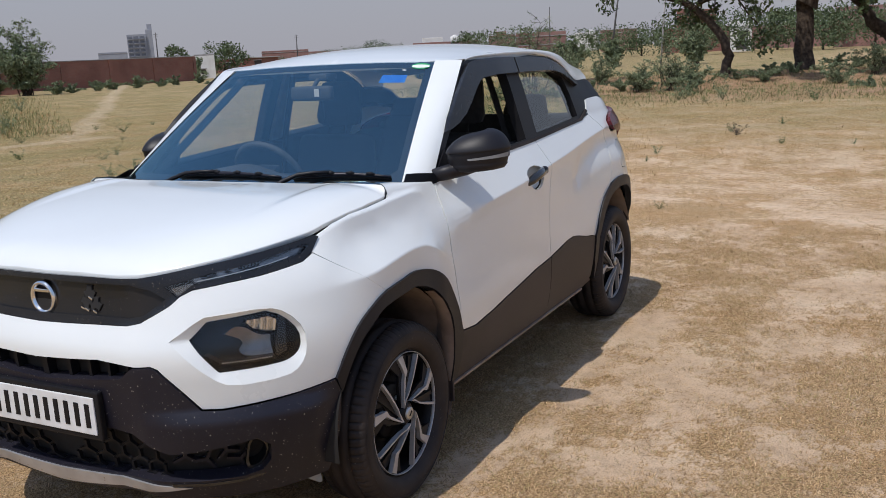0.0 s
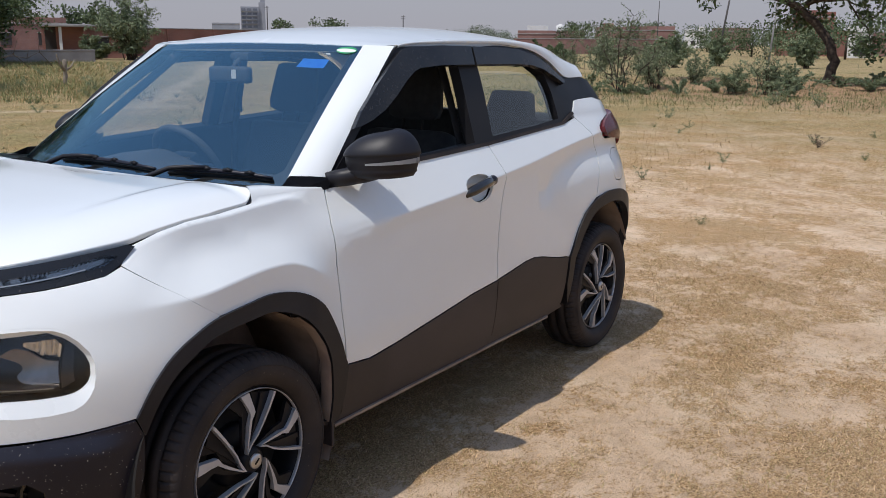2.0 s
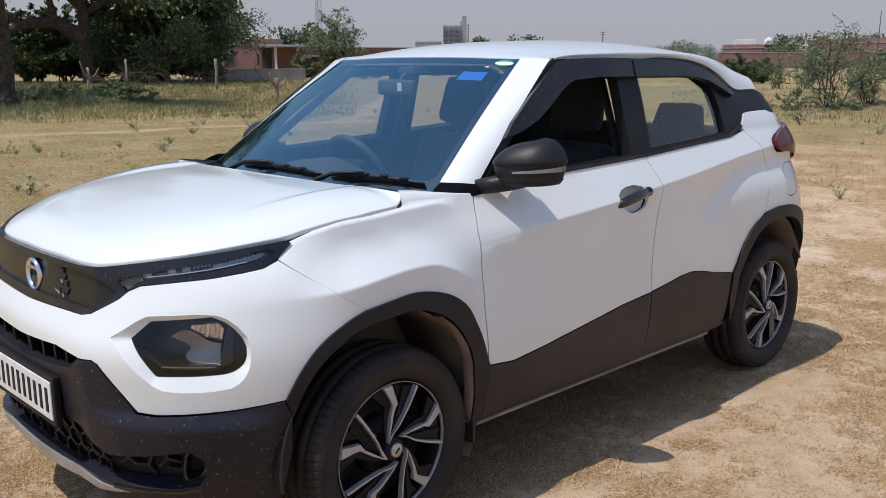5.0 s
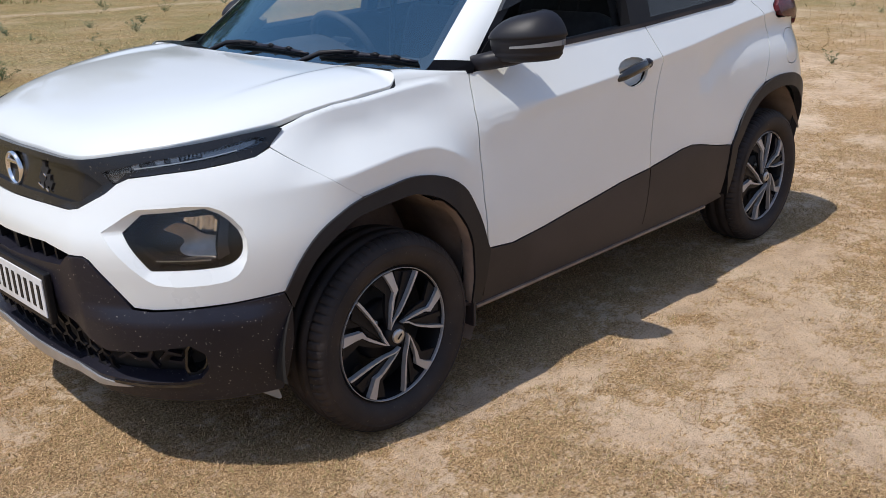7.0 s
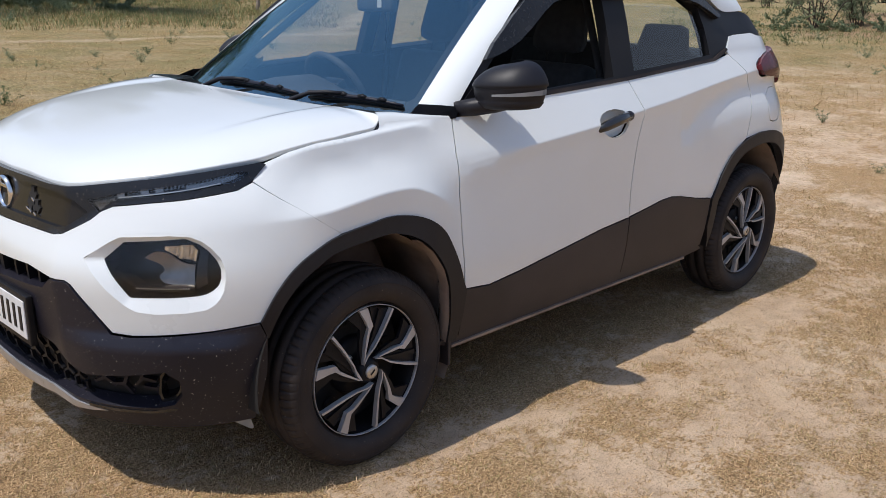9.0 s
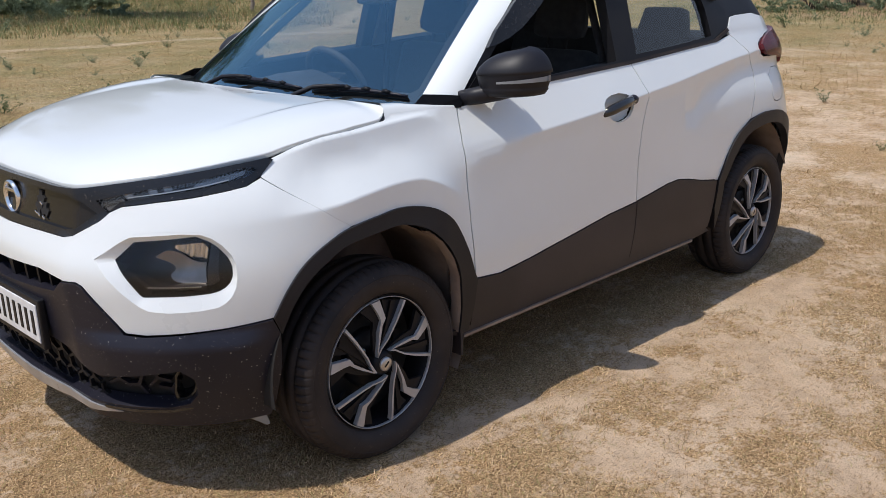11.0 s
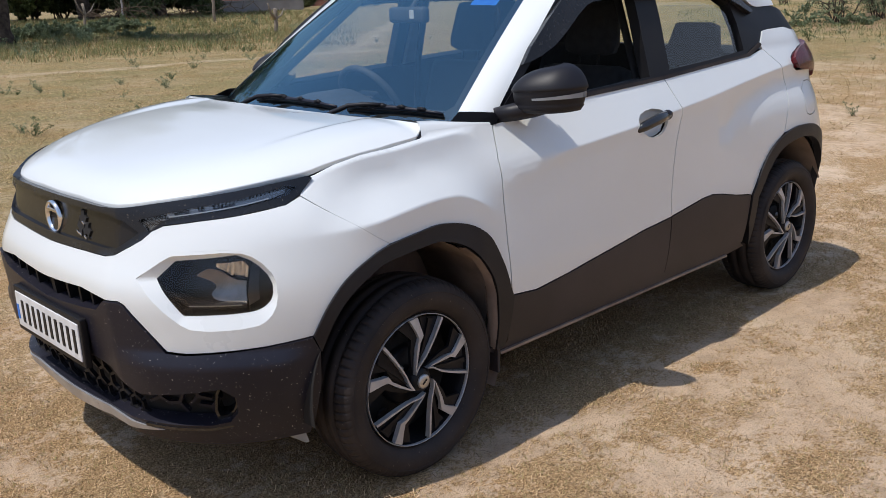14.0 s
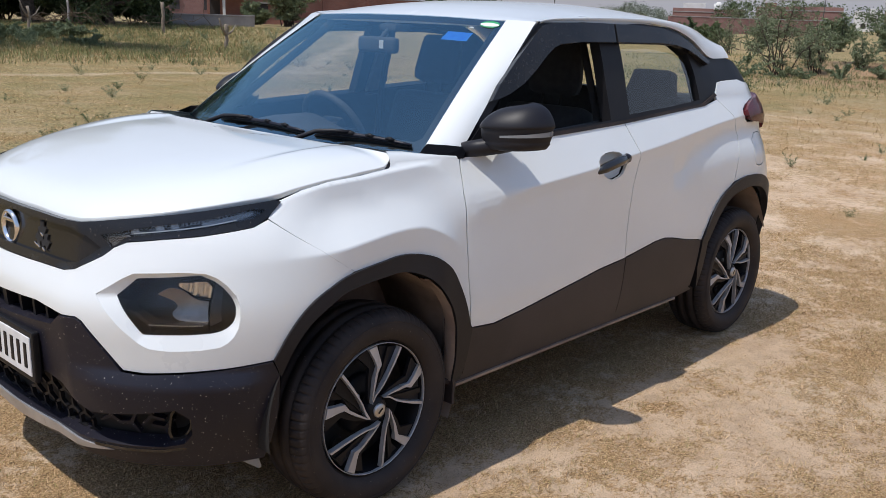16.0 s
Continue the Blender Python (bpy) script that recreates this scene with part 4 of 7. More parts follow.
for mirror in (1, -1):
    vs, fs = [], []
    for i in range(45):
        x = -0.985 - 1.53 * i / 44
        a, b = roof(x, 0.985), side(tail([(x, 1.40)])[0][0], curve(-x, RAIL_X, RAIL_Z))
        if b.z > a.z - 0.006:
            b.z = a.z - 0.006
        a.z += 0.001
        mid = a.lerp(b, 0.5) + Vector((0, 0.008, 0.006)) * (1 + 1.4 * step01(-1.7, -2.2, x))
        vs += [Vector((p.x, p.y * mirror, p.z)) for p in (a, a.lerp(mid, 0.6) + Vector((0, 0.002, 0.001)), mid, mid.lerp(b, 0.7) + Vector((0, 0.003, 0.001)), b, b.copy(), b - Vector((0, 0.03, 0.004)))]
    fs = [(i * 7 + k, i * 7 + k + 1, i * 7 + k + 8, i * 7 + k + 7) for i in range(44) for k in (0, 1, 2, 3, 5)]
    mesh_ob("roof_side", vs, fs if mirror < 0 else [f[::-1] for f in fs], PAINT, car, "white edge of the roof above the windows")
    vs, fs = [], []
    for i in range(15):
        v = i / 14
        a = Vector((-0.332 - 0.600 * v, 0.695 - 0.150 * v, 1.090 + 0.434 * v))
        b = Vector((-0.438 - 0.533 * v, 0.768 - 0.112 * v, 1.077 + 0.444 * v))
        for k in range(7):
            u = k / 6
            p = a.lerp(b, u) + Vector((0.25, 0.75, 0.55)).normalized() * 0.012 * math.sin(math.pi * u) ** 0.8 * (1 - v ** 4)
            p += Vector((0, 0, 0.010 * math.sin(math.pi * v)))
            vs.append(Vector((p.x, p.y * mirror, p.z)))
    for i in range(14):
        for k in range(6):
            f = (i * 7 + k, i * 7 + k + 1, i * 7 + k + 8, i * 7 + k + 7)
            fs.append(f if mirror < 0 else f[::-1])
    mesh_ob("windscreen_pillar", vs, fs, PAINT, car)
    bm = bmesh.new()
    vs2 = [Vector(p) for p in ((-0.278, 0.732, 1.092), (-0.36, 0.750, 1.081), (-0.446, 0.782, 1.070), (-0.470, 0.776, 1.106), (-0.405, 0.742, 1.114), (-0.345, 0.708, 1.119))]
    q = [bm.verts.new((p.x, p.y * mirror, p.z)) for p in vs2]
    patch = bm.faces.new(q)
    bmesh.ops.solidify(bm, geom=[patch], thickness=0.012)
    part("pillar_foot", bm, FRAMEBLACK, car, "black corner trim under the pillar")
FRAME_OUT = [(-0.439, 1.078), (-0.529, 1.156), (-0.610, 1.232), (-0.720, 1.320), (-0.836, 1.409), (-0.926, 1.479), (-0.993, 1.523), (-1.225, 1.528), (-1.466, 1.526), (-1.721, 1.524), (-1.892, 1.513), (-2.024, 1.488), (-2.142, 1.444),
             (-2.255, 1.381)] + tail([(-2.380, 1.374), (-2.479, 1.373), (-2.600, 1.347), (-2.704, 1.276), (-2.718, 1.240), (-2.553, 1.262), (-2.500, 1.275)]) + [(-2.335, 1.273), (-2.283, 1.266), (-2.219, 1.210), (-2.102, 1.169), (-1.415, 1.132), (-0.918, 1.114)]
FRONT_OPEN = [(-0.577, 1.118), (-0.588, 1.174), (-0.703, 1.268), (-0.877, 1.400), (-0.996, 1.474), (-1.176, 1.488), (-1.345, 1.485), (-1.330, 1.281), (-1.323, 1.148), (-0.946, 1.133)]
REAR_OPEN = [(-1.467, 1.162), (-1.481, 1.330), (-1.489, 1.482), (-1.772, 1.475), (-1.939, 1.453), (-2.056, 1.398), (-2.079, 1.310), (-2.077, 1.194), (-1.795, 1.177)]
panel("window_frame", side, FRAME_OUT, FRAMEBLACK, car, "black window surround", holes=[FRONT_OPEN, REAR_OPEN], off=-0.004, depth=0.045, step=0.045)
panel("rear_window", side, [(-1.458, 1.152), (-1.474, 1.487), (-1.772, 1.481), (-1.958, 1.457), (-2.075, 1.398), (-2.093, 1.187)], SIDEGLASS, car, "tinted rear door glass", off=-0.020, depth=0.004, step=0.08)
panel("front_window", side, [(-0.553, 1.104), (-0.587, 1.184), (-0.996, 1.479), (-1.355, 1.487), (-1.334, 1.137)], SIDEGLASS, car, "tinted front door glass", off=-0.020, depth=0.004, step=0.08, sides="right")
panel("window_visor", side, [(-0.623, 1.245), (-0.681, 1.301), (-0.792, 1.383), (-0.906, 1.457), (-0.981, 1.501), (-1.036, 1.510), (-1.230, 1.515), (-1.444, 1.512), (-1.430, 1.441), (-1.200, 1.442), (-1.057, 1.434), (-1.017, 1.423), (-0.957, 1.392), (-0.880, 1.343),
      (-0.802, 1.298), (-0.723, 1.267), (-0.663, 1.251)], VISORBLACK, car, "smoked rain visor over the front window", off=0.022, depth=0.022, step=0.03)
panel("window_visor", side, [(-1.456, 1.511), (-1.653, 1.508), (-1.830, 1.498), (-1.958, 1.472), (-2.073, 1.430), (-2.162, 1.386), (-2.227, 1.351), (-2.199, 1.340), (-2.104, 1.379), (-2.012, 1.410), (-1.911, 1.429), (-1.795, 1.437), (-1.445, 1.441)], VISORBLACK, car,
      "smoked rain visor over the rear window", off=0.022, depth=0.022, step=0.03)
panel("waist_strip", side, [(-0.492, 1.096), (-0.917, 1.125), (-1.414, 1.142), (-2.100, 1.179), (-2.220, 1.217), (-2.231, 1.205), (-2.106, 1.165), (-1.415, 1.129), (-0.918, 1.110), (-0.491, 1.082)], RUBBER, car, "black rubber waist strip", off=0.004, depth=0.01)

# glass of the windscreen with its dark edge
pane = panel("windscreen", screen, [(0, 0.0), (0.99, 0.0), (0.99, 1.0), (0, 1.0)], WINDSCREEN, car, "tinted windscreen with sky blue put into its gloss", sides="across", depth=0.004, step=0.07)[0]
panel("dark_edge", screen, [(0.0, 0.0), (0.99, 0.0), (0.99, 1.0), (0.0, 1.0), (0.0, 0.945), (0.90, 0.945), (0.925, 0.93), (0.945, 0.10), (0.90, 0.055), (0.0, 0.05)], FRAMEBLACK, pane, "black ceramic glass edge",
      sides="across", depth=0.0, off=-0.004, step=0.06)
panel("blue_tag", screen, [(.60, .805), (.80, .805), (.80, .880), (.60, .880)], BLUEFILM, pane, "blue toll tag sticker", sides="left", depth=0.0, off=-0.006)
panel("round_sticker", screen, [(.885 + .075 * math.cos(a), .953 + .030 * math.sin(a)) for a in np.linspace(0, 2 * math.pi, 24, endpoint=False)], GREENINK, pane, "oval white and green sticker", sides="left", depth=0.0, off=0.002)
panel("sticker_face", screen, [(.885 + .073 * math.cos(a), .949 + .016 * math.sin(a)) for a in np.linspace(0, 2 * math.pi, 24, endpoint=False)], WHITEINK, pane, sides="left", depth=0.0, off=0.003)
panel("small_label", screen, [(.735, .925), (.775, .922), (.77, .935), (.74, .935)], WHITEINK, pane, sides="left", depth=0.0, off=-0.006)


def wiper(pivot_u, end_u, lift):
    """A wiper: a jointed blade lying on the glass and a cranked arm from the cowl."""
    a, b = screen(pivot_u + 0.10, 0.030), screen(end_u, 0.030)
    off = Vector((0.40, 0, 0.92)) * 0.012 * lift
    line = [a.lerp(b, q) + off * (1.0 + 0.9 * math.sin(math.pi * q)) for q in np.linspace(0, 1, 11)]
    blade = mesh_ob("wiper", *tube(line, [0.004, 0.006, 0.0075, 0.0085, 0.009, 0.0085, 0.008, 0.0075, 0.007, 0.006, 0.0045], 8), PLASTIC, car, "black windscreen wiper")
    mesh_ob("rubber_edge", *tube([p - off * 0.85 for p in line], 0.0045, 6), RUBBER, blade)
    joint = line[4] + off * 0.9
    foot = screen(pivot_u, -0.04) + Vector((0.03, 0, 0.0))
    knee = foot.lerp(joint, 0.50) + Vector((0.0, 0, 0.026))
    mesh_ob("arm", *tube([foot, foot.lerp(knee, 0.5) + Vector((0, 0, 0.004)), knee, knee.lerp(joint, 0.5) + Vector((0, 0, 0.003)), joint], [0.011, 0.009, 0.008, 0.007, 0.0065], 10), MIRRORBLACK, blade)
    for q in (2, 4, 6, 8):
        c = line[q]
        d = (line[q + 1] - line[q - 1]).normalized()
        mesh_ob("clip", *tube([c - d * 0.016 + off * 0.35, c + off * 0.55, c + d * 0.016 + off * 0.35], [0.0065, 0.0105 if q == 4 else 0.0085, 0.0065], 8), FRAMEBLACK, blade)


wiper(-0.52, 0.33, 1)
wiper(0.30, 0.93, 1)

# door handles and mirrors
for mirror in (1, -1):
    sd = "left" if mirror > 0 else "right"
    cup = lambda u, v: side(u, v) - Vector((0, 1, 0)) * 0.046 * max(0.0, 1 - ((u + 1.235) / 0.115) ** 2 - ((v - 0.980) / 0.062) ** 2) ** 0.5
    panel("handle_cup", cup, rounded([(-1.130, 0.998), (-1.180, 1.031), (-1.278, 1.036), (-1.345, 1.002), (-1.325, 0.946), (-1.274, 0.926), (-1.213, 0.927), (-1.156, 0.958)]), PAINT, car, "white scooped handle recess",
          depth=0.0, sides=sd, step=0.014, off=-0.001)
    pts = [side(-1.128, 0.966), side(-1.17, 0.980), side(-1.25, 0.995), side(-1.315, 1.002), side(-1.338, 1.004)]
    offs = [-0.012, 0.002, 0.005, 0.003, -0.010]
    vs, fs = tube([Vector((p.x, (p.y + o) * mirror, p.z)) for p, o in zip(pts, offs)], [0.013, 0.020, 0.021, 0.021, 0.013], 12)
    handle = mesh_ob("door_handle", vs, fs, GLOSSBLACK, car, "black pull handle")
    p = side(-1.318, 1.005)
    v, f = lathe([(0.0, 0.012), (0.014, 0.010), (0.019, 0.0), (0.019, -0.01)], 20)
    mesh_ob("lock", [Vector((q[0] + p.x, (q[1] + p.y + 0.012) * mirror, q[2] + p.z)) for q in v], f, PLASTIC, handle)

    base = Vector((-0.594, 0.902, 1.180))
    PLAN = rounded([(-0.062, -0.122), (0.020, -0.125), (0.100, -0.110), (0.108, -0.040), (0.078, 0.045), (0.026, 0.092), (-0.030, 0.110), (-0.066, 0.104)], 3)

    def housing(levels, centre):
        """A shell lofted from the mirror's plan through levels of (height, scale)."""
        n, vs, fs = len(PLAN), [], []
        for h, k in levels:
            for px, py in PLAN:
                vs.append(Vector((base.x + centre[0] + (px - centre[0]) * k, (base.y + centre[1] + (py - centre[1]) * k) * mirror, base.z + h + 0.05 * py * (1 if h > -0.03 else 0.6))))
        for i in range(len(levels) - 1):
            for j in range(n):
                q = (i * n + j, i * n + (j + 1) % n, (i + 1) * n + (j + 1) % n, (i + 1) * n + j)
                fs.append(q if mirror > 0 else q[::-1])
        fs.append(tuple((len(levels) - 1) * n + j for j in range(n)))
        return vs, fs

    shell = mesh_ob("mirror_shell", *housing([(-0.004, 0.975), (0.0, 1.0), (0.006, 0.995), (0.020, 0.945), (0.036, 0.855), (0.051, 0.735), (0.063, 0.585), (0.071, 0.41), (0.075, 0.22), (0.076, 0.06)], (-0.035, 0.012)), MIRRORBLACK, car, "black door mirror housing")
    mesh_ob("mirror_base", *housing([(0.002, 0.955), (-0.006, 0.962), (-0.022, 0.950), (-0.044, 0.905), (-0.052, 0.885), (-0.056, 0.90), (-0.074, 0.80), (-0.080, 0.62)], (-0.02, -0.03)), MIRRORBLACK, shell)
    vs, fs = tube([Vector((-0.470, 0.752 * mirror, 1.094)), Vector((-0.515, 0.800 * mirror, 1.104)), Vector((-0.555, 0.850 * mirror, 1.116)), Vector((-0.590, 0.895 * mirror, 1.126))], [0.026, 0.030, 0.031, 0.026], 14)
    mesh_ob("mirror_arm", vs, fs, MIRRORBLACK, shell)
    vs, fs = [], []
    ring = [(px, py) for px, py in PLAN if px > -0.052 and py > -0.015]
    ring.sort(key=lambda q: q[1])
    for i, (px, py) in enumerate(ring):
        t = i / (len(ring) - 1)
        for h in (-0.031, -0.024 + 0.012 * t):
            k = 0.958 - 0.9 * max(0.0, -h - 0.022)
            vs.append(Vector((base.x - 0.02 + (px + 0.02) * k + 0.003, (base.y - 0.03 + (py + 0.03) * k + 0.003) * mirror, base.z + h + 0.05 * py)))
    fs = [(i * 2, i * 2 + 1, i * 2 + 3, i * 2 + 2) for i in range(len(ring) - 1)]
    mesh_ob("indicator", vs, fs if mirror < 0 else [f[::-1] for f in fs], TRIMGREY, shell, "clear side indicator strip")
    sail = [(-0.466, 1.090), (-0.587, 1.184), (-0.598, 1.108)]
    panel("mirror_sail", side, sail, FRAMEBLACK, car, off=0.002, depth=0.01, sides=sd)
    v, f = lathe([(0.0, 0.0), (1.0, 0.0)], 28)
    mesh_ob("mirror_glass", [Vector((base.x - 0.066, (base.y - 0.006 + q[0] * 0.092) * mirror, base.z - 0.004 + 0.004 * q[0] + q[2] * 0.034)) for q in v], f, CHROME, shell)
    if mirror < 0:
        # this one is folded in
        turn_back = Matrix.Translation((-0.53, -0.76, 0)) @ Matrix.Rotation(radians(-50), 4, "Z") @ Matrix.Translation((0.53, 0.76, 0))
        for piece in [shell] + list(shell.children):
            piece.data.transform(turn_back)


def dense_run(pts, n):
    """Points along an open line, n to each stretch."""
    return [(a[0] + (b[0] - a[0]) * k / n, a[1] + (b[1] - a[1]) * k / n) for a, b in zip(pts, pts[1:]) for k in range(n)] + [pts[-1]]


# inner shell, wheel wells, floor
panel("inner_body", side, [(1.0, 0.93), (0.3, 0.93), (0.05, 1.02), (-0.30, 1.05), (-2.3, 1.10), (-3.4, 1.10), (-3.4, 0.40)] + shifted(ARCH_R_IN[::-1], 0, 0.03)[1:-1]
      + [(-2.04, 0.31), (-0.33, 0.31)] + [(a, b + 0.03) for a, b in ARCH_F_IN[::-1]][1:-1] + [(0.30, 0.30), (1.0, 0.30)], DARK, car, "dark inner body behind the panels", holes=[RECESS], off=-0.05, depth=0.0, sides="across", step=0.09)
for cx in (0.0, -2.445):
    for mirror in (1, -1):
        # the liner's front stretch is coloured black to paint the shade there
        for name, mat, a0, a1 in (("liner_front", DARK, -8, 62), ("wheel_liner", LINER, 62, 207 if cx == 0 else 160)):
            vs, fs = [], []
            n = 14
            for i in range(n + 1):
                a = radians(a0 + (a1 - a0) * i / n)
                for y, r in ((0.84, 0.43), (0.76, 0.43), (0.52, 0.40)):
                    ripple = 0.006 * math.sin(a * 46) if mat is LINER else 0.0
                    vs.append(Vector((cx - 0.02 + ((r if math.cos(a) > 0 else 0.40 - 0.032 * step01(0.0, 0.7, -math.cos(a))) + ripple) * math.cos(a), y * mirror, 0.36 + (0.40 + ripple) * math.sin(a))))
            for i in range(n):
                for k in range(2):
                    fs.append((i * 3 + k, i * 3 + k + 1, i * 3 + k + 4, i * 3 + k + 3))
            fs.append(tuple(i * 3 + 2 for i in range(n + 1)))
            mesh_ob(name, vs, fs, mat, car, "dusty wheel arch liner" if mat is LINER else "")
        if cx == 0:
            # the dusty return of the arch behind the tyre
            edge = dense_run(ARCH_F_IN[7:], 6)
            vs = []
            for u, z in edge:
                p = side(u, z)
                way = Vector((0.0 - p.x, 0, 0.34 - z)).normalized()
                for inward, dy in ((0.004, 0.006), (0.010, -0.030), (-0.028, -0.078)):
                    q = p + way * inward
                    vs.append(Vector((q.x, (p.y + dy) * mirror, q.z)))
            fs = [(i * 3 + k, i * 3 + k + 1, i * 3 + k + 4, i * 3 + k + 3) for i in range(len(edge) - 1) for k in range(2)]
            mesh_ob("arch_return", vs, fs, LINER, car, "dusty return of the wheel arch")
            bm = bmesh.new()
            box(bm, (-0.362, 0.74 * mirror, 0.232), (-0.350, 0.858 * mirror, 0.34), 0.004)
            part("mud_flap", bm, CLADDING, car, "dusty mud flap")
bm = bmesh.new()
box(bm, (-2.75, -0.60, 0.24), (0.55, 0.60, 0.30), 0.02)
box(bm, (-2.04, -0.78, 0.29), (-0.36, 0.78, 0.33), 0.01)
part("floor_pan", bm, DARK, car)


# ---- wheels ----
def make_wheel():
    w = new("wheel")
    prof = [(0.222, 0.070), (0.232, 0.092), (0.262, 0.1045), (0.290, 0.102), (0.308, 0.092), (0.319, 0.076), (0.3225, 0.060), (0.3225, 0.050), (0.314, 0.048), (0.314, 0.041), (0.3245, 0.039), (0.3245, 0.002), (0.315, 0.0),
            (0.315, -0.010), (0.3245, -0.012), (0.3245, -0.049), (0.314, -0.051), (0.314, -0.058), (0.3225, -0.060), (0.319, -0.084), (0.30, -0.106), (0.25, -0.110), (0.222, -0.09)]
    seg = 360
    vs, fs = lathe(prof, seg)
    vs = [Vector(p) for p in vs]
    n = len(prof)
    # narrow sipes across the shoulders, five columns of the mesh from one to the next
    way = 1 if vs[0].x * vs[n].z - vs[0].z * vs[n].x > 0 else -1
    drift = (0.0, -0.58, -0.2, 0.2, 0.58)
    for k in range(seg):
        for i in range(n):
            p = vs[k * n + i]
            sunk = 0.009 if k % 5 == 0 and i in (5, 6, 7, 18, 19) else 0.0
            flat = p.xz * (1 - sunk / p.xz.length)
            c, d = math.cos(radians(drift[k % 5])), math.sin(radians(drift[k % 5]))
            p.x, p.z = flat.x * c - way * flat.y * d, flat.y * c + way * flat.x * d
    tyre = mesh_ob("tyre", vs, fs, RUBBER, w, "dusty black road tyre")
    mesh_ob("sidewall_ring", *lathe([(0.288, 0.1025), (0.290, 0.1045), (0.292, 0.1025)], 72), RUBBER, w)
    rim = mesh_ob("rim", *lathe([(0.205, -0.07), (0.205, 0.03), (0.212, 0.06), (0.219, 0.072), (0.223, 0.078), (0.223, 0.072)], 72), FRAMEBLACK, w, "black steel rim")
    mesh_ob("rim_back", *lathe([(0.0, 0.005), (0.07, 0.012), (0.12, -0.02), (0.206, -0.02)], 48), DARK, w)
    mesh_ob("brake_drum", *lathe([(0.0, 0.022), (0.09, 0.022), (0.10, 0.012), (0.10, -0.01)], 32), FRAMEBLACK, w)
    cover = mesh_ob("wheel_cover", *lathe([(0.2155, 0.070), (0.2174, 0.081), (0.2160, 0.083), (0.2146, 0.081), (0.2146, 0.072)], 96), WHEELSILVER, w, "black and silver turbine wheel cover")
    mesh_ob("cover_hub", *lathe([(0.0, 0.094), (0.030, 0.091), (0.038, 0.085), (0.044, 0.072), (0.044, 0.050)], 40), FRAMEBLACK, w)

    def pol(r, a):
        return (r * math.sin(radians(a)), r * math.cos(radians(a)))

    def dish(p):
        return 0.079 + 0.014 * (1 - min(1, math.hypot(*p) / 0.21)) ** 0.7 * 1.0

    def blade(outline, h0, thick, mat, name):
        pts = dense(outline, 0.02)
        bm = bmesh.new()
        a = [bm.verts.new((-p[0], dish(p) + h0, p[1])) for p in pts]
        b = [bm.verts.new((-p[0], dish(p) + h0 - thick, p[1])) for p in pts]
        bm.faces.new(a)
        for i in range(len(pts)):
            j = (i + 1) % len(pts)
            bm.faces.new((a[i], a[j], b[j], b[i]))
        bmesh.ops.triangulate(bm, faces=[f for f in bm.faces if len(f.verts) > 4])
        return part(name, bm, mat, w)

    for k in range(5):
        a0 = 72 * k
        q = lambda *pts: [pol(r, a0 + a) for r, a in pts]
        arm = q((0.042, -46), (0.056, -33), (0.078, -19), (0.115, -8.5), (0.146, -2.5), (0.168, -5), (0.212, -10), (0.212, -1.0), (0.174, 2), (0.150, 5), (0.128, -1.5), (0.100, -6.5), (0.074, -16), (0.058, -26), (0.050, -37))
        blade(arm, 0.005, 0.018, WHEELSILVER, "spoke")
        thin = q((0.042, -46), (0.050, -34), (0.058, -18), (0.080, 9), (0.112, 19), (0.150, 24), (0.210, 27.5), (0.210, 30.0), (0.150, 27.0), (0.112, 22.3), (0.079, 13), (0.055, -13), (0.045, -33))
        blade(thin, 0.005, 0.018, WHEELSILVER, "spoke_edge")
        web = q((0.050, -30), (0.058, -18), (0.100, -3), (0.126, 3), (0.150, 10), (0.205, 5), (0.208, 28), (0.150, 25), (0.100, 18), (0.070, 3))
        blade(web, -0.012, 0.006, FRAMEBLACK, "spoke_web")
        rib = q((0.060, -14), (0.110, 6), (0.200, 14), (0.202, 19), (0.110, 11), (0.064, -8))
        blade(rib, -0.004, 0.010, FRAMEBLACK, "spoke_rib")
        lead = q((0.045, -52), (0.078, -30), (0.115, -19), (0.148, -12), (0.205, -22), (0.208, -10), (0.168, -4), (0.148, -2), (0.115, -11), (0.078, -22))
        blade(lead, -0.006, 0.012, FRAMEBLACK, "spoke_web")
    for k in range(8):
        a = radians(45 * k + 10)
        v, f = lathe([(0.0, -0.004), (0.018, -0.004), (0.023, 0.004), (0.026, -0.004)], 14)
        mesh_ob("steel_hole", [Vector((p[0] + 0.150 * math.sin(a), p[1] - 0.010, p[2] + 0.150 * math.cos(a))) for p in v], f, DARK, w)
    cap = mesh_ob("centre_cap", *lathe([(0.0, 0.1005), (0.020, 0.1005), (0.0235, 0.097), (0.0235, 0.088)], 32), SILVER, w, "silver cap with plain mark")
    bm = bmesh.new()
    box(bm, (-0.011, 0.1000, -0.003), (0.011, 0.1022, 0.003), 0.001, Matrix.Rotation(radians(40), 4, "Y"))
    part("cap_mark", bm, FRAMEBLACK, w)
    for k in range(4):
        a = math.pi / 4 + k * math.pi / 2
        v, f = lathe([(0.0, 0.034), (0.008, 0.034), (0.010, 0.018)], 10)
        mesh_ob("wheel_nut", [Vector((p[0] + 0.05 * math.sin(a), p[1], p[2] + 0.05 * math.cos(a))) for p in v], f, SILVER, w)
    return w


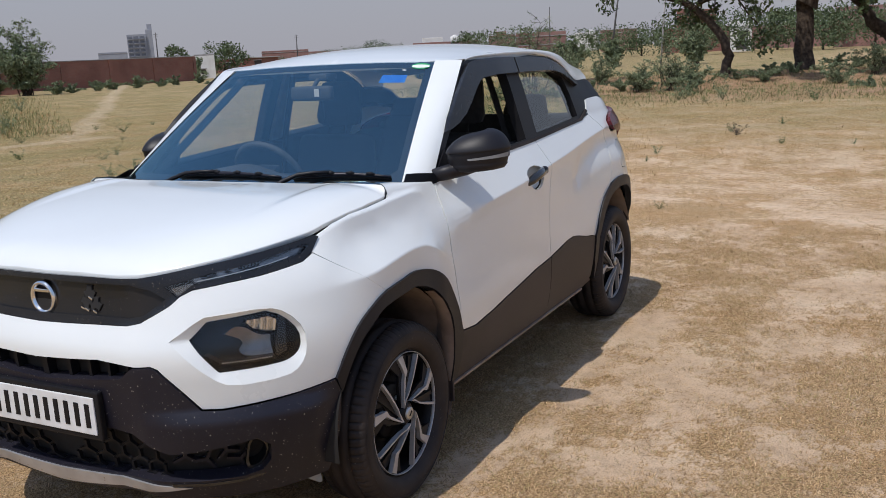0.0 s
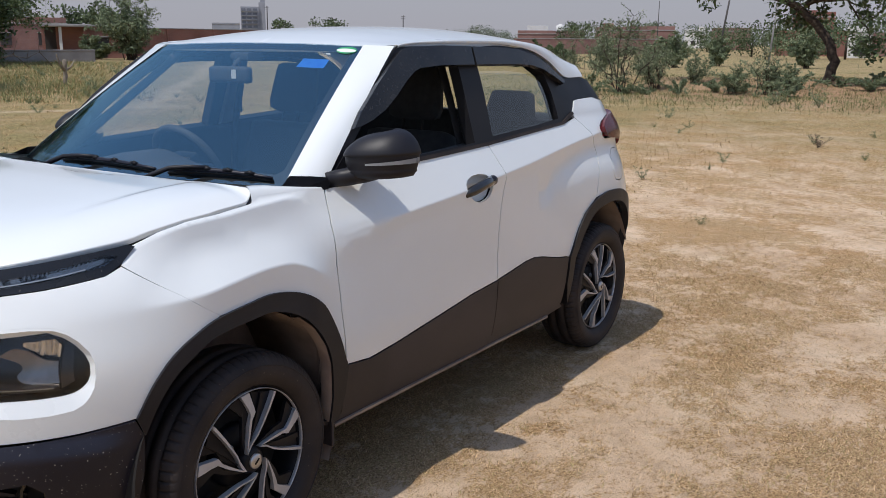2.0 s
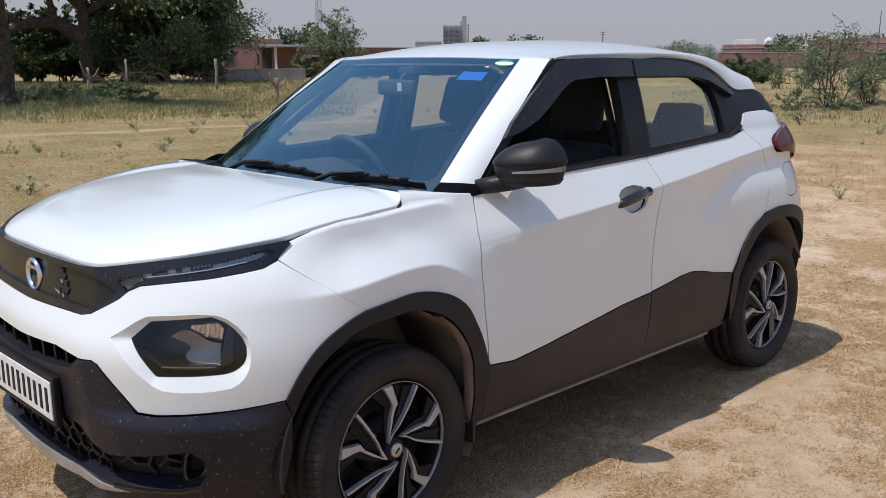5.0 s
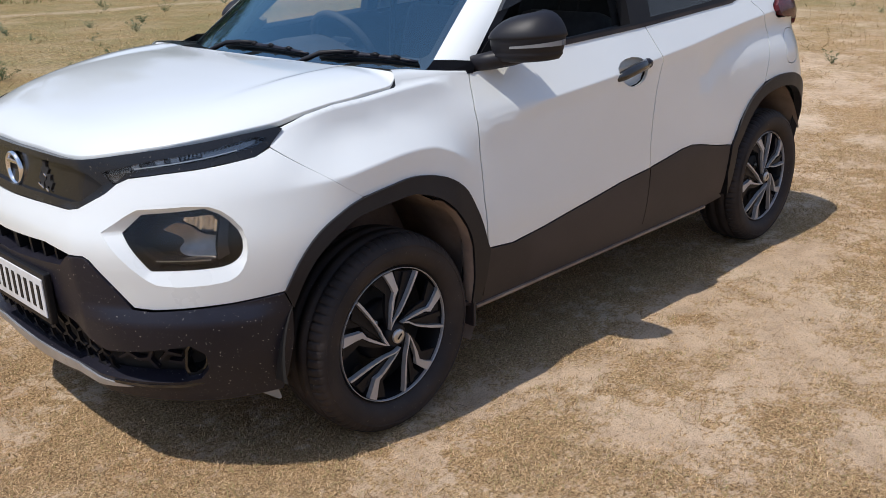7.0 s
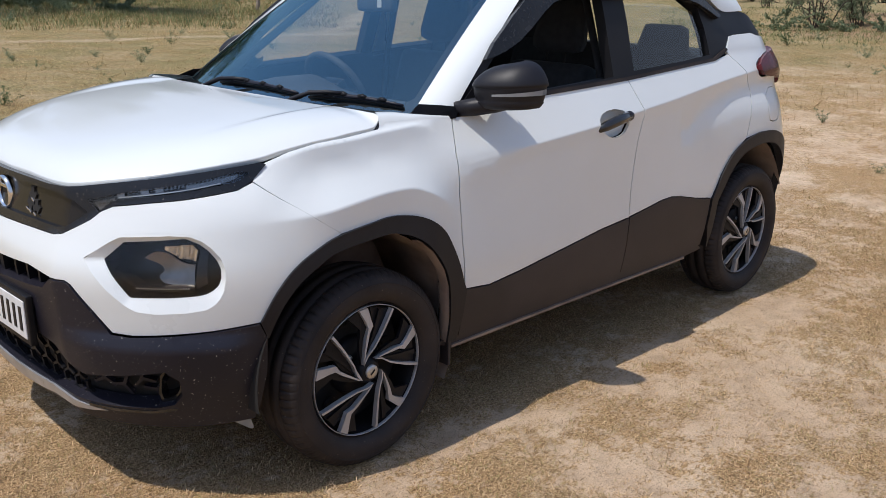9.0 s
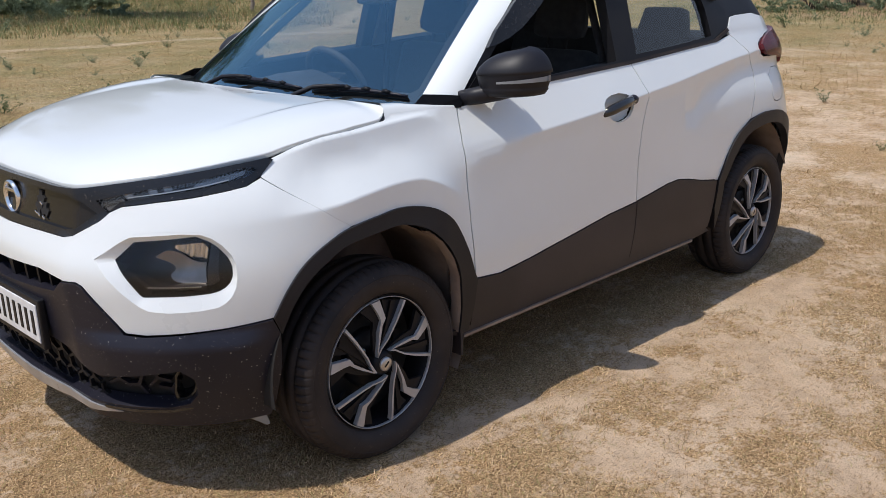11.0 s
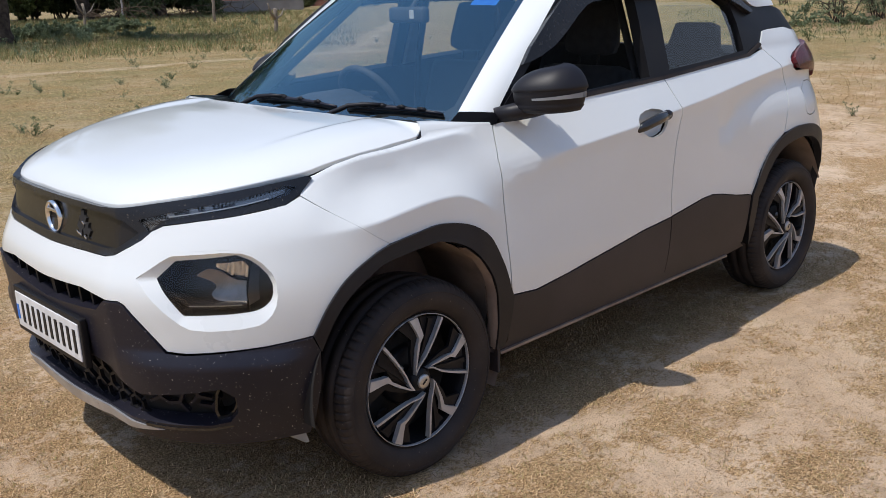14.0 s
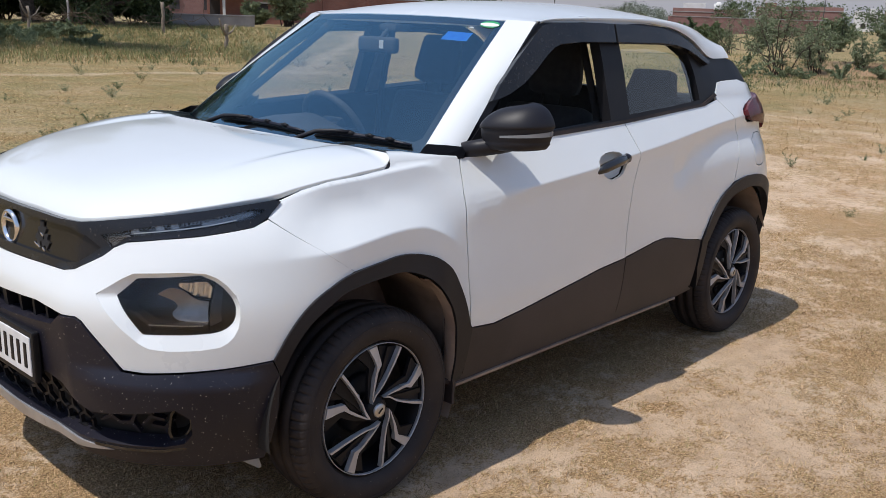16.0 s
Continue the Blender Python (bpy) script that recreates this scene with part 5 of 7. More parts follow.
wheel = make_wheel()
TREAD_Y = 0.768
wheel.parent = car
wheel.matrix_basis = pose(0, TREAD_Y, 0.322)
for x, y, spin, turn in ((-2.445, TREAD_Y, 18, 0), (0, -TREAD_Y, 12, 180), (-2.445, -TREAD_Y, 50, 180)):
    copy_thing(wheel, Matrix.Translation((x, y, 0.322)) @ Matrix.Rotation(radians(turn), 4, "Z") @ Matrix.Rotation(radians(spin), 4, "Y"))
# ---- inside the car ----
bm = bmesh.new()
n = 24
rows = []
for i in range(n + 1):
    y = -0.66 + 1.32 * i / n
    hood = 0.045 * math.exp(-((y + 0.36) / 0.17) ** 2)
    rows.append([bm.verts.new((x, y, z)) for x, z in ((-0.26, 1.02), (-0.40, 1.045), (-0.58, 1.055 + hood), (-0.72, 1.045 + hood * 1.25), (-0.775, 0.99 + hood * 0.4), (-0.74, 0.86), (-0.70, 0.62))])
for a, b in zip(rows, rows[1:]):
    for k in range(6):
        bm.faces.new((a[k], a[k + 1], b[k + 1], b[k]))
smoothed(part("dashboard", bm, DASHMAT, car, "dark grey dashboard"))
vs, fs = [], []
for i in range(40):
    a = 2 * math.pi * i / 40
    for k in range(10):
        c = 2 * math.pi * k / 10
        r = 0.176 + 0.015 * math.cos(c)
        vs.append(pose(-0.79, -0.275, 1.035, 0, -62, 0) @ Vector((r * math.cos(a), r * math.sin(a), 0.016 * math.sin(c))))
for i in range(40):
    for k in range(10):
        fs.append((i * 10 + k, ((i + 1) % 40) * 10 + k, ((i + 1) % 40) * 10 + (k + 1) % 10, i * 10 + (k + 1) % 10))
wheel_in = mesh_ob("steering_wheel", vs, fs, DASHMAT, car, "dark steering wheel")
bm = bmesh.new()
m = pose(-0.79, -0.275, 1.035, 0, -62, 0)
box(bm, (-0.05, -0.065, -0.03), (0.055, 0.065, 0.02), 0.015, m)
box(bm, (-0.015, -0.175, -0.012), (0.015, 0.175, 0.006), 0.005, m)
box(bm, (-0.175, -0.02, -0.012), (-0.03, 0.02, 0.006), 0.005, m)
part("steering_hub", bm, DASHMAT, wheel_in)
vs, fs = tube([(-0.78, -0.275, 1.03), (-0.55, -0.275, 0.92)], [0.045, 0.06], 12)
mesh_ob("column", vs, fs, DASHMAT, wheel_in)


def seat(name, x, y, wide, headrests, back_h=0.63, head=0.285):
    """A seat with cushion, backrest and headrests."""
    bm = bmesh.new()
    box(bm, (x - 0.02, y - wide / 2, 0.42), (x + 0.50, y + wide / 2, 0.62), 0.06)
    ob = smoothed(part(name, bm, SEATCLOTH, car, "black cloth seat"))
    bm = bmesh.new()
    m = Matrix.Translation((x, y, 0.55)) @ Matrix.Rotation(radians(-14), 4, "Y")
    vs = box(bm, (-0.075, -wide / 2, -0.02), (0.065, wide / 2, back_h), 0.05)
    for q in bm.verts:
        if q.co.z > back_h * 0.6:
            q.co.y *= 0.86
    bmesh.ops.transform(bm, matrix=m, verts=bm.verts[:])
    smoothed(part("backrest", bm, SEATCLOTH, ob))
    for dy in headrests:
        bm = bmesh.new()
        box(bm, (-0.055, dy - 0.13, back_h + (0.045 if head > 0.2 else -0.03)), (0.045, dy + 0.13, back_h + head), min(0.05, head * 0.3))
        for q in bm.verts:
            if q.co.z > back_h + head * 0.66:
                q.co.y = dy + (q.co.y - dy) * 0.86
        bmesh.ops.transform(bm, matrix=m, verts=bm.verts[:])
        smoothed(part("headrest", bm, SEATCLOTH, ob, "black headrest"))
        for k in (-0.05, 0.05):
            vs, fs = tube([m @ Vector((0, dy + k, back_h - 0.03)), m @ Vector((0, dy + k, back_h + 0.07))], 0.006, 8)
            mesh_ob("headrest_post", vs, fs, DARK, ob)


seat("front_seat", -1.34, 0.36, 0.50, [0])
seat("front_seat", -1.34, -0.36, 0.50, [0])
seat("rear_seat", -2.16, 0.0, 1.24, [-0.38, 0.38], 0.66, 0.11)
bm = bmesh.new()
box(bm, (-2.80, -0.60, 1.120), (-2.30, 0.60, 1.160), 0.012)
part("parcel_shelf", bm, SEATCLOTH, car, "dark parcel shelf behind the rear seat")
bm = bmesh.new()
box(bm, (-0.80, -0.108, 1.376), (-0.765, 0.108, 1.440), 0.014)
rvm = smoothed(part("inside_mirror", bm, DASHMAT, car, "dark inside rear-view mirror on its stalk"))
vs, fs = tube([(-0.785, 0, 1.42), (-0.82, 0, 1.455), (-0.85, 0, 1.475)], 0.010, 8)
mesh_ob("stalk", vs, fs, DASHMAT, rvm)
bm = bmesh.new()
box(bm, (-0.764, 0.025, 1.394), (-0.762, 0.050, 1.428), 0.001)
part("mirror_label", bm, WHITEINK, rvm, "small white paper label")
bm = bmesh.new()
box(bm, (-0.92, -0.05, 1.462), (-0.83, 0.05, 1.492), 0.01)
part("roof_console", bm, DASHMAT, car)
vs, fs = tube([(-0.785, 0.05, 1.38), (-0.787, 0.052, 1.32), (-0.785, 0.048, 1.265)], [0.002, 0.002, 0.004], 6)
mesh_ob("hanging_cord", vs, fs, FRAMEBLACK, rvm, "thin dark cord hanging from the mirror")
panel("headliner", roof, [(-0.96, 0.0), (-0.98, 0.9), (-2.3, 0.93), (-2.5, 0.85), (-2.55, 0.0)], HEADLINER, car, "grey headliner", sides="across", depth=0.0, off=-0.035, step=0.15)
for mirror in (1, -1):
    sd = "left" if mirror > 0 else "right"
    panel("door_card", side, [(-0.50, 1.115), (-2.2, 1.205), (-2.2, 0.45), (-0.45, 0.40)], DASHMAT, car, off=-0.075, depth=0.0, sides=sd, step=0.15)
    panel("pillar_trim", side, [(-1.385, 1.14), (-1.415, 1.53), (-1.475, 1.53), (-1.48, 1.15)], TRIMGREY, car, off=-0.055, depth=0.02, sides=sd, step=0.1)
    vs, fs = tube([(-1.41, 0.56 * mirror, 1.47), (-1.42, 0.655 * mirror, 1.15), (-1.42, 0.70 * mirror, 0.7)], 0.016, 8)
    mesh_ob("seat_belt", vs, fs, SEATCLOTH, car)
    vs, fs = tube([(-0.47, 0.675 * mirror, 1.08), (-0.72, 0.615 * mirror, 1.265), (-0.95, 0.560 * mirror, 1.44), (-1.02, 0.57 * mirror, 1.485)], [0.022, 0.018, 0.018, 0.022], 8)
    mesh_ob("inner_pillar", vs, fs, DASHMAT, car)


# ---- ground ----
def ground_height(x, y):
    r = math.hypot(x + 0.5, y - 0.5)
    h = 0.0
    if r > 2.5:
        far = min(1.0, (r - 2.5) / 12)
        h += far * (0.05 * noise.noise((x * 0.16, y * 0.16, 3.1)) + 0.025 * noise.noise((x * 0.7, y * 0.7, 7.7)))
    near = min(1.0, max(0.0, (r - 3.2) / 1.5)) if abs(x + 1.2) < 2.4 and abs(y) < 1.4 else 1.0
    h += 0.006 * noise.noise((x * 3.1, y * 3.1, 1.3)) * near
    # a low bank behind the car, and one along the track
    b = -32.0 - 0.16 * (y + 4)
    if y > -22:
        h += 0.42 * math.exp(-((x - b) / 2.6) ** 2) * step01(-22, -12, y)
    h += 0.32 * step01(26, 42, -y) * step01(-10, -2, -x)
    return h


BARE = [(-0.53, 1.46, 0.13), (-1.63, 1.38, 0.24), (-1.18, 1.22, 0.13), (-2.18, 1.12, 0.18), (-3.16, 1.87, 0.22), (-2.20, 1.92, 0.20), (-1.40, 1.60, 0.15), (-3.60, 2.16, 0.26), (-0.85, 1.56, 0.14), (-0.90, 1.98, 0.14), (0.95, -0.25, 0.16)]


def litter(x, y):
    """How thickly dry grass covers the soil: 0 is bare, 1 is full."""
    v = 0.76 + 0.36 * noise.fractal((x * 3.0, y * 3.0, 2.0), 0.45, 2.1, 4) + 0.16 * noise.noise((x * 0.45, y * 0.45, 5.0))
    out = step01(2.4, 5.0, math.hypot(x + 0.6, y - 1.0))
    if out:
        v += out * (0.46 * noise.fractal((x * 1.1, y * 1.1, 9.0), 0.7, 2.1, 3) - 0.10)
    if -6 < x < 3 and -2 < y < 4:
        for bx, by, r in BARE:
            v -= 0.44 * math.exp(-(((x - bx) / (1.5 * r)) ** 2 + ((y - by) / r) ** 2))
        # a trodden strip along the car, and thicker tufts in its shade
        v -= 0.34 * math.exp(-((y - 1.02 - 0.04 * math.sin(x * 5)) / 0.10) ** 2) * step01(-2.8, -2.2, x) * step01(0.4, 0.1, x)
        v += 0.06 * step01(0.95, 0.75, y) * step01(-1.0, -0.7, y) * step01(-2.6, -2.2, x) * step01(1.0, 0.8, x)
    return min(1.0, max(0.0, v))


def ground_sheet():
    rings = [0.0]
    r = 0.0
    while r < 2600:
        r += max(0.05, r * 0.02) if r < 30 else r * 0.06
        rings.append(r)
    seg = 420
    vs, fs = [(0.0, 0.9, ground_height(0, 0.9))], []
    for r in rings[1:]:
        for k in range(seg):
            a = 2 * math.pi * k / seg
            x, y = r * math.cos(a), 0.9 + r * math.sin(a)
            vs.append((x, y, ground_height(x, y) if r < 300 else 0.0))
    for k in range(seg):
        fs.append((0, 1 + k, 1 + (k + 1) % seg))
    for i in range(len(rings) - 2):
        for k in range(seg):
            a, b = 1 + i * seg + k, 1 + i * seg + (k + 1) % seg
            fs.append((a, a + seg, b + seg, b))
    return vs, fs


def ground_material():
    m = bpy.data.materials.new("dry_grassy_soil")
    m.use_nodes = True
    nt, p = m.node_tree, m.node_tree.nodes["Principled BSDF"]
    nd, ln = nt.nodes.new, nt.links.new
    co = nd("ShaderNodeTexCoord")

    def tex(scale, detail=8, rough=0.6, squash=None):
        t = nd("ShaderNodeTexNoise")
        t.inputs["Scale"].default_value, t.inputs["Detail"].default_value, t.inputs["Roughness"].default_value = scale, detail, rough
        if squash:
            mp = nd("ShaderNodeMapping")
            mp.inputs["Scale"].default_value = squash
            ln(co.outputs["Object"], mp.inputs["Vector"])
            ln(mp.outputs[0], t.inputs["Vector"])
        else:
            ln(co.outputs["Object"], t.inputs["Vector"])
        return t.outputs[0]

    def ramp(fac, stops):
        r = nd("ShaderNodeValToRGB")
        els = r.color_ramp.elements
        for i, (pos, c) in enumerate(stops):
            e = els[i] if i < 2 else els.new(pos)
            e.position, e.color = pos, (*c, 1) if hasattr(c, "__len__") else (c, c, c, 1)
        ln(fac, r.inputs[0])
        return r.outputs[0]

    def mix(f, a, b):
        x = nd("ShaderNodeMix")
        x.data_type = "RGBA"
        ln(f, x.inputs[0])
        ln(a, x.inputs[6])
        ln(b, x.inputs[7])
        return x.outputs[2]

    soil = ramp(tex(2.2), [(0.3, (0.545, 0.378, 0.245)), (0.52, (0.68, 0.495, 0.338)), (0.72, (0.77, 0.60, 0.43))])
    straw = ramp(tex(95, 5, 0.85), [(0.36, (0.030, 0.017, 0.008)), (0.44, (0.245, 0.146, 0.066)), (0.52, (0.515, 0.336, 0.168)), (0.62, (0.82, 0.61, 0.35))])
    dry = tex(16, 6, 0.7)
    fine = ramp(tex(7, 8, 0.75), [(0.42, 0.0), (0.57, 1.0)])
    grown = nd("ShaderNodeAttribute")
    grown.attribute_name = "cover"
    shreds = tex(48, 4, 0.7, (1.0, 1.6, 1.0))

    def calc(op, a, b=None, c=None):
        x = nd("ShaderNodeMath")
        x.operation = op
        for k, q in enumerate((a, b, c)):
            if q is None:
                continue
            if isinstance(q, (int, float)):
                x.inputs[k].default_value = q
            else:
                ln(q, x.inputs[k])
        return x.outputs[0]

    def band(v, lo, hi):
        x = nd("ShaderNodeMapRange")
        x.interpolation_type = "SMOOTHSTEP"
        x.inputs[1].default_value, x.inputs[2].default_value = lo, hi
        ln(v, x.inputs[0])
        return x.outputs[0]

    xyz = nd("ShaderNodeSeparateXYZ")
    ln(co.outputs["Object"], xyz.inputs[0])
    px, py = xyz.outputs[0], xyz.outputs[1]
    wob = tex(0.35, 4, 0.6)
    lush = calc("ADD", grown.outputs["Fac"], calc("MULTIPLY_ADD", dry, 2.3, calc("MULTIPLY_ADD", shreds, 1.7, -2.0)))
    both = calc("MULTIPLY_ADD", band(lush, 0.44, 0.80), 0.84, 0.05)
    # the field on the far side of the car is grassier
    far_side = band(calc("MULTIPLY_ADD", wob, 8.0, py), 4.0, -2.5)
    far_side = calc("MAXIMUM", far_side, calc("MULTIPLY", band(calc("MULTIPLY_ADD", wob, 8.0, px), -3.0, -14.0), 0.75))
    cover = calc("MINIMUM", calc("MULTIPLY_ADD", far_side, calc("MULTIPLY", fine, 0.45), both), 1.0)
    col = mix(cover, soil, straw)
    olive = ramp(tex(26, 6, 0.75), [(0.36, (0.06, 0.054, 0.019)), (0.48, (0.22, 0.185, 0.078)), (0.63, (0.46, 0.37, 0.18))])
    patches = ramp(tex(0.5, 9, 0.75), [(0.40, 0.0), (0.62, 1.0)])
    col = mix(calc("MULTIPLY_ADD", far_side, calc("MULTIPLY_ADD", patches, 0.38, 0.56), calc("MULTIPLY", patches, 0.12)), col, olive)
    mottle = ramp(tex(9.0, 7, 0.78), [(0.38, 0.40), (0.54, 1.0)])
    shade = nd("ShaderNodeMix")
    shade.data_type, shade.blend_type = "RGBA", "MULTIPLY"
    shade.inputs[0].default_value = 0.30
    ln(col, shade.inputs[6])
    ln(mottle, shade.inputs[7])
    col = shade.outputs[2]
    crumbs = ramp(tex(150, 4, 0.75), [(0.36, 0.22), (0.45, 1.0)])
    shade = nd("ShaderNodeMix")
    shade.data_type, shade.blend_type = "RGBA", "MULTIPLY"
    shade.inputs[0].default_value = 0.62
    ln(col, shade.inputs[6])
    ln(crumbs, shade.inputs[7])
    col = shade.outputs[2]
    warm = ramp(tex(1.6, 5, 0.65), [(0.40, (1.0, 1.0, 1.0)), (0.62, (0.97, 0.89, 0.81))])
    shade = nd("ShaderNodeMix")
    shade.data_type, shade.blend_type = "RGBA", "MULTIPLY"
    ln(cover, shade.inputs[0])
    ln(col, shade.inputs[6])
    ln(warm, shade.inputs[7])
    col = shade.outputs[2]
    # reddish earth along the bank
    red = ramp(tex(3.0, 6, 0.7), [(0.35, (0.20, 0.105, 0.065)), (0.65, (0.40, 0.25, 0.16))])
    on_bank = calc("MULTIPLY", calc("MULTIPLY", band(calc("MULTIPLY_ADD", wob, 6.0, px), -18.0, -22.0), band(px, -36.0, -31.0)), band(py, -14.0, -6.0))
    col = mix(calc("MULTIPLY", on_bank, calc("MULTIPLY_ADD", fine, 0.45, 0.45)), col, red)
    # worn footpaths
    pale = ramp(tex(2.5), [(0.3, (0.56, 0.43, 0.30)), (0.7, (0.68, 0.55, 0.41))])
    run = calc("ADD", calc("MULTIPLY_ADD", px, 0.224, 17.5), calc("MULTIPLY_ADD", py, 0.975, wob))
    path_a = calc("MULTIPLY", band(calc("ABSOLUTE", run), 0.60, 0.12), band(px, -14.5, -12.5))
    run = calc("SUBTRACT", calc("MULTIPLY_ADD", px, 0.707, -2.5), calc("MULTIPLY_ADD", py, 0.707, calc("MULTIPLY", wob, -1.0)))
    path_b = calc("MULTIPLY", band(calc("ABSOLUTE", run), 0.55, 0.10), band(px, -11.5, -13.5))
    col = mix(calc("MULTIPLY", calc("MAXIMUM", path_a, path_b), calc("MULTIPLY_ADD", fine, -0.4, 0.54)), col, pale)
    ln(col, p.inputs["Base Color"])
    p.inputs["Roughness"].default_value = 0.95
    p.inputs["Specular IOR Level"].default_value = 0.15
    b = nd("ShaderNodeBump")
    b.inputs["Strength"].default_value, b.inputs["Distance"].default_value = 0.85, 0.017
    ln(tex(34, 8, 0.8), b.inputs["Height"])
    ln(b.outputs[0], p.inputs["Normal"])
    return m


v, f = ground_sheet()
ground = tagged(mesh_ob("ground", v, f, ground_material()), "dry trampled field of pale soil and straw", "ground", kind="structure")
ground.data.attributes.new("cover", "FLOAT", "POINT").data.foreach_set("value", [litter(p[0], p[1]) if abs(p[0]) + abs(p[1]) < 60 else 0.55 for p in v])

STRAW = material("dry_straw_blades", (0.52, 0.38, 0.21), 0.9, second=(0.38, 0.26, 0.14), scale=3, spec=0.2,
                 islands=[(0.06, 0.035, 0.017), (0.40, 0.235, 0.115), (0.84, 0.61, 0.37), (0.50, 0.30, 0.155), (0.12, 0.07, 0.033), (0.66, 0.43, 0.235), (0.31, 0.28, 0.10), (0.19, 0.12, 0.055)])
GREENBLADE = material("grey_green_blades", (0.17, 0.18, 0.075), 0.9, second=(0.24, 0.23, 0.11), scale=2, spec=0.2,
                      islands=[(0.085, 0.12, 0.04), (0.18, 0.205, 0.08), (0.33, 0.30, 0.15)])


def sampler(f, x0, x1, y0, y1, nx, ny):
    """f tabled on a grid, as a quick lookup for whole arrays."""
    tab = np.array([[f(x0 + (x1 - x0) * i / nx, y0 + (y1 - y0) * j / ny) for j in range(ny + 1)] for i in range(nx + 1)])

    def at(x, y):
        u, v = np.clip((x - x0) / (x1 - x0) * nx, 0, nx - 1e-6), np.clip((y - y0) / (y1 - y0) * ny, 0, ny - 1e-6)
        i, j = u.astype(int), v.astype(int)
        a, b = u - i, v - j
        return (tab[i, j] * (1 - a) + tab[i + 1, j] * a) * (1 - b) + (tab[i, j + 1] * (1 - a) + tab[i + 1, j + 1] * a) * b
    return at


def blades(name, n, place, high, wide, mat, lean, label, span, grid=160, bent=True):
    """Many thin bent grass blades as one object. place(rng, n) gives arrays x, y and the chance that a blade grows there."""
    rng = np.random.default_rng(sum(map(ord, name)))
    xs, ys = np.zeros(0), np.zeros(0)
    density = sampler(lambda x, y: litter(x, y) - 0.5 + 0.5 * noise.fractal((x * 7.0, y * 7.0, 2.0), 0.7, 2.1, 3), *span, grid, grid)
    while len(xs) < n:
        x, y, chance = place(rng, n)
        d = density(x, y)
        keep = rng.uniform(0, 1, n) < chance * np.clip(0.30 + 2.2 * d, 0.10, 1.0)
        xs, ys = np.concatenate([xs, x[keep]]), np.concatenate([ys, y[keep]])
    x, y = xs[:n], ys[:n]
    z = sampler(ground_height, *span, grid, grid)(x, y) - 0.003
    a = rng.uniform(0, 2 * np.pi, n)
    h = high * rng.uniform(0.35, 1.3, n)
    l = lean * rng.uniform(0.3, 1.3, n) * high
    w = wide * rng.uniform(0.6, 1.4, n)
    b = a + rng.uniform(0.9, 2.2, n)
    if not bent:
        # shorter where the ground is trodden round the car
        grown = np.clip(np.hypot(x - 1.7, y - 2.8) / 12, 0.30, 1.0)
        h, l, w = h * grown, l * grown, w * grown
    c = a + rng.uniform(-0.9, 0.9, n)
    wx, wy = w * np.cos(b), w * np.sin(b)
    mx, my = x + 0.5 * l * np.cos(a), y + 0.5 * l * np.sin(a)
    tx, ty = mx + 0.5 * l * np.cos(c), my + 0.5 * l * np.sin(c)
    drop = rng.uniform(0.25, 1.25, n)
    vs = np.stack([np.stack(q, 1) for q in ((x - wx, y - wy, z), (x + wx, y + wy, z), (mx + wx * 0.8, my + wy * 0.8, z + h * 0.8), (mx - wx * 0.8, my - wy * 0.8, z + h * 0.8), (tx, ty, z + h * drop))], 1).reshape(-1, 3)
    if not bent:
        vs = vs.reshape(n, 5, 3)[:, [0, 1, 4]].reshape(-1, 3)
        return tagged(mesh_ob(name, vs.tolist(), np.arange(n * 3).reshape(-1, 3).tolist(), mat, smooth=False), label, "grass", kind="stuff")
    o = np.arange(n) * 5
    fs = np.stack([o, o + 1, o + 2, o + 3], 1).tolist() + np.stack([o + 3, o + 2, o + 4], 1).tolist()
    return tagged(mesh_ob(name, vs.tolist(), fs, mat, smooth=False), label, "grass", kind="stuff")


def clear_of_car(x, y):
    tyre = np.minimum(np.abs(x), np.abs(x + 2.445))
    return ~((tyre < 0.16) & (np.abs(np.abs(y) - 0.768) < 0.12))


def near_spot(rng, n):
    x, y = rng.uniform(-6.5, 4.0, n), rng.uniform(-3.0, 5.5, n)
    off = np.maximum(np.maximum(-4.6 - x, x - 1.6), np.maximum(-1.0 - y, y - 3.0))
    return x, y, clear_of_car(x, y) * np.clip(1 - off / 1.8, 0, 1) ** 2 * np.where(y > 0.4, 1.0, np.where(x > 0.6, 0.9, 0.35))


def mid_spot(rng, n):
    a = rng.uniform(math.radians(120), math.radians(300), n)
    r = 2.5 + 30 * rng.uniform(0, 1, n) ** 1.3
    x, y = r * np.cos(a), 2 + r * np.sin(a)
    aside = np.abs(np.degrees(a) - 206)
    return x, y, 1.0 * ~((x > -3.2) & (x < 0.9) & (np.abs(y) < 1.0)) * np.where(y > -1, 0.55, 1.0) * np.clip(1 - (aside - 54) / 36, 0, 1)


blades("straw_grass", 250000, near_spot, 0.014, 0.0012, STRAW, 1.9, "short trampled straw-coloured dry grass", (-6.6, 4.1, -3.1, 5.6), 420)
blades("loose_straw", 60000, near_spot, 0.011, 0.0013, STRAW, 4.6, "long curled straws lying on the soil", (-6.6, 4.1, -3.1, 5.6), 420)
blades("field_litter", 150000, mid_spot, 0.010, 0.0060, STRAW, 6.0, "flat shreds of dry grass over the field", (-32, 18, -32, 34), 300, False)
blades("field_grass", 230000, mid_spot, 0.032, 0.0046, STRAW, 1.9, "dry straw-coloured field grass", (-32, 18, -32, 34), 300, False)
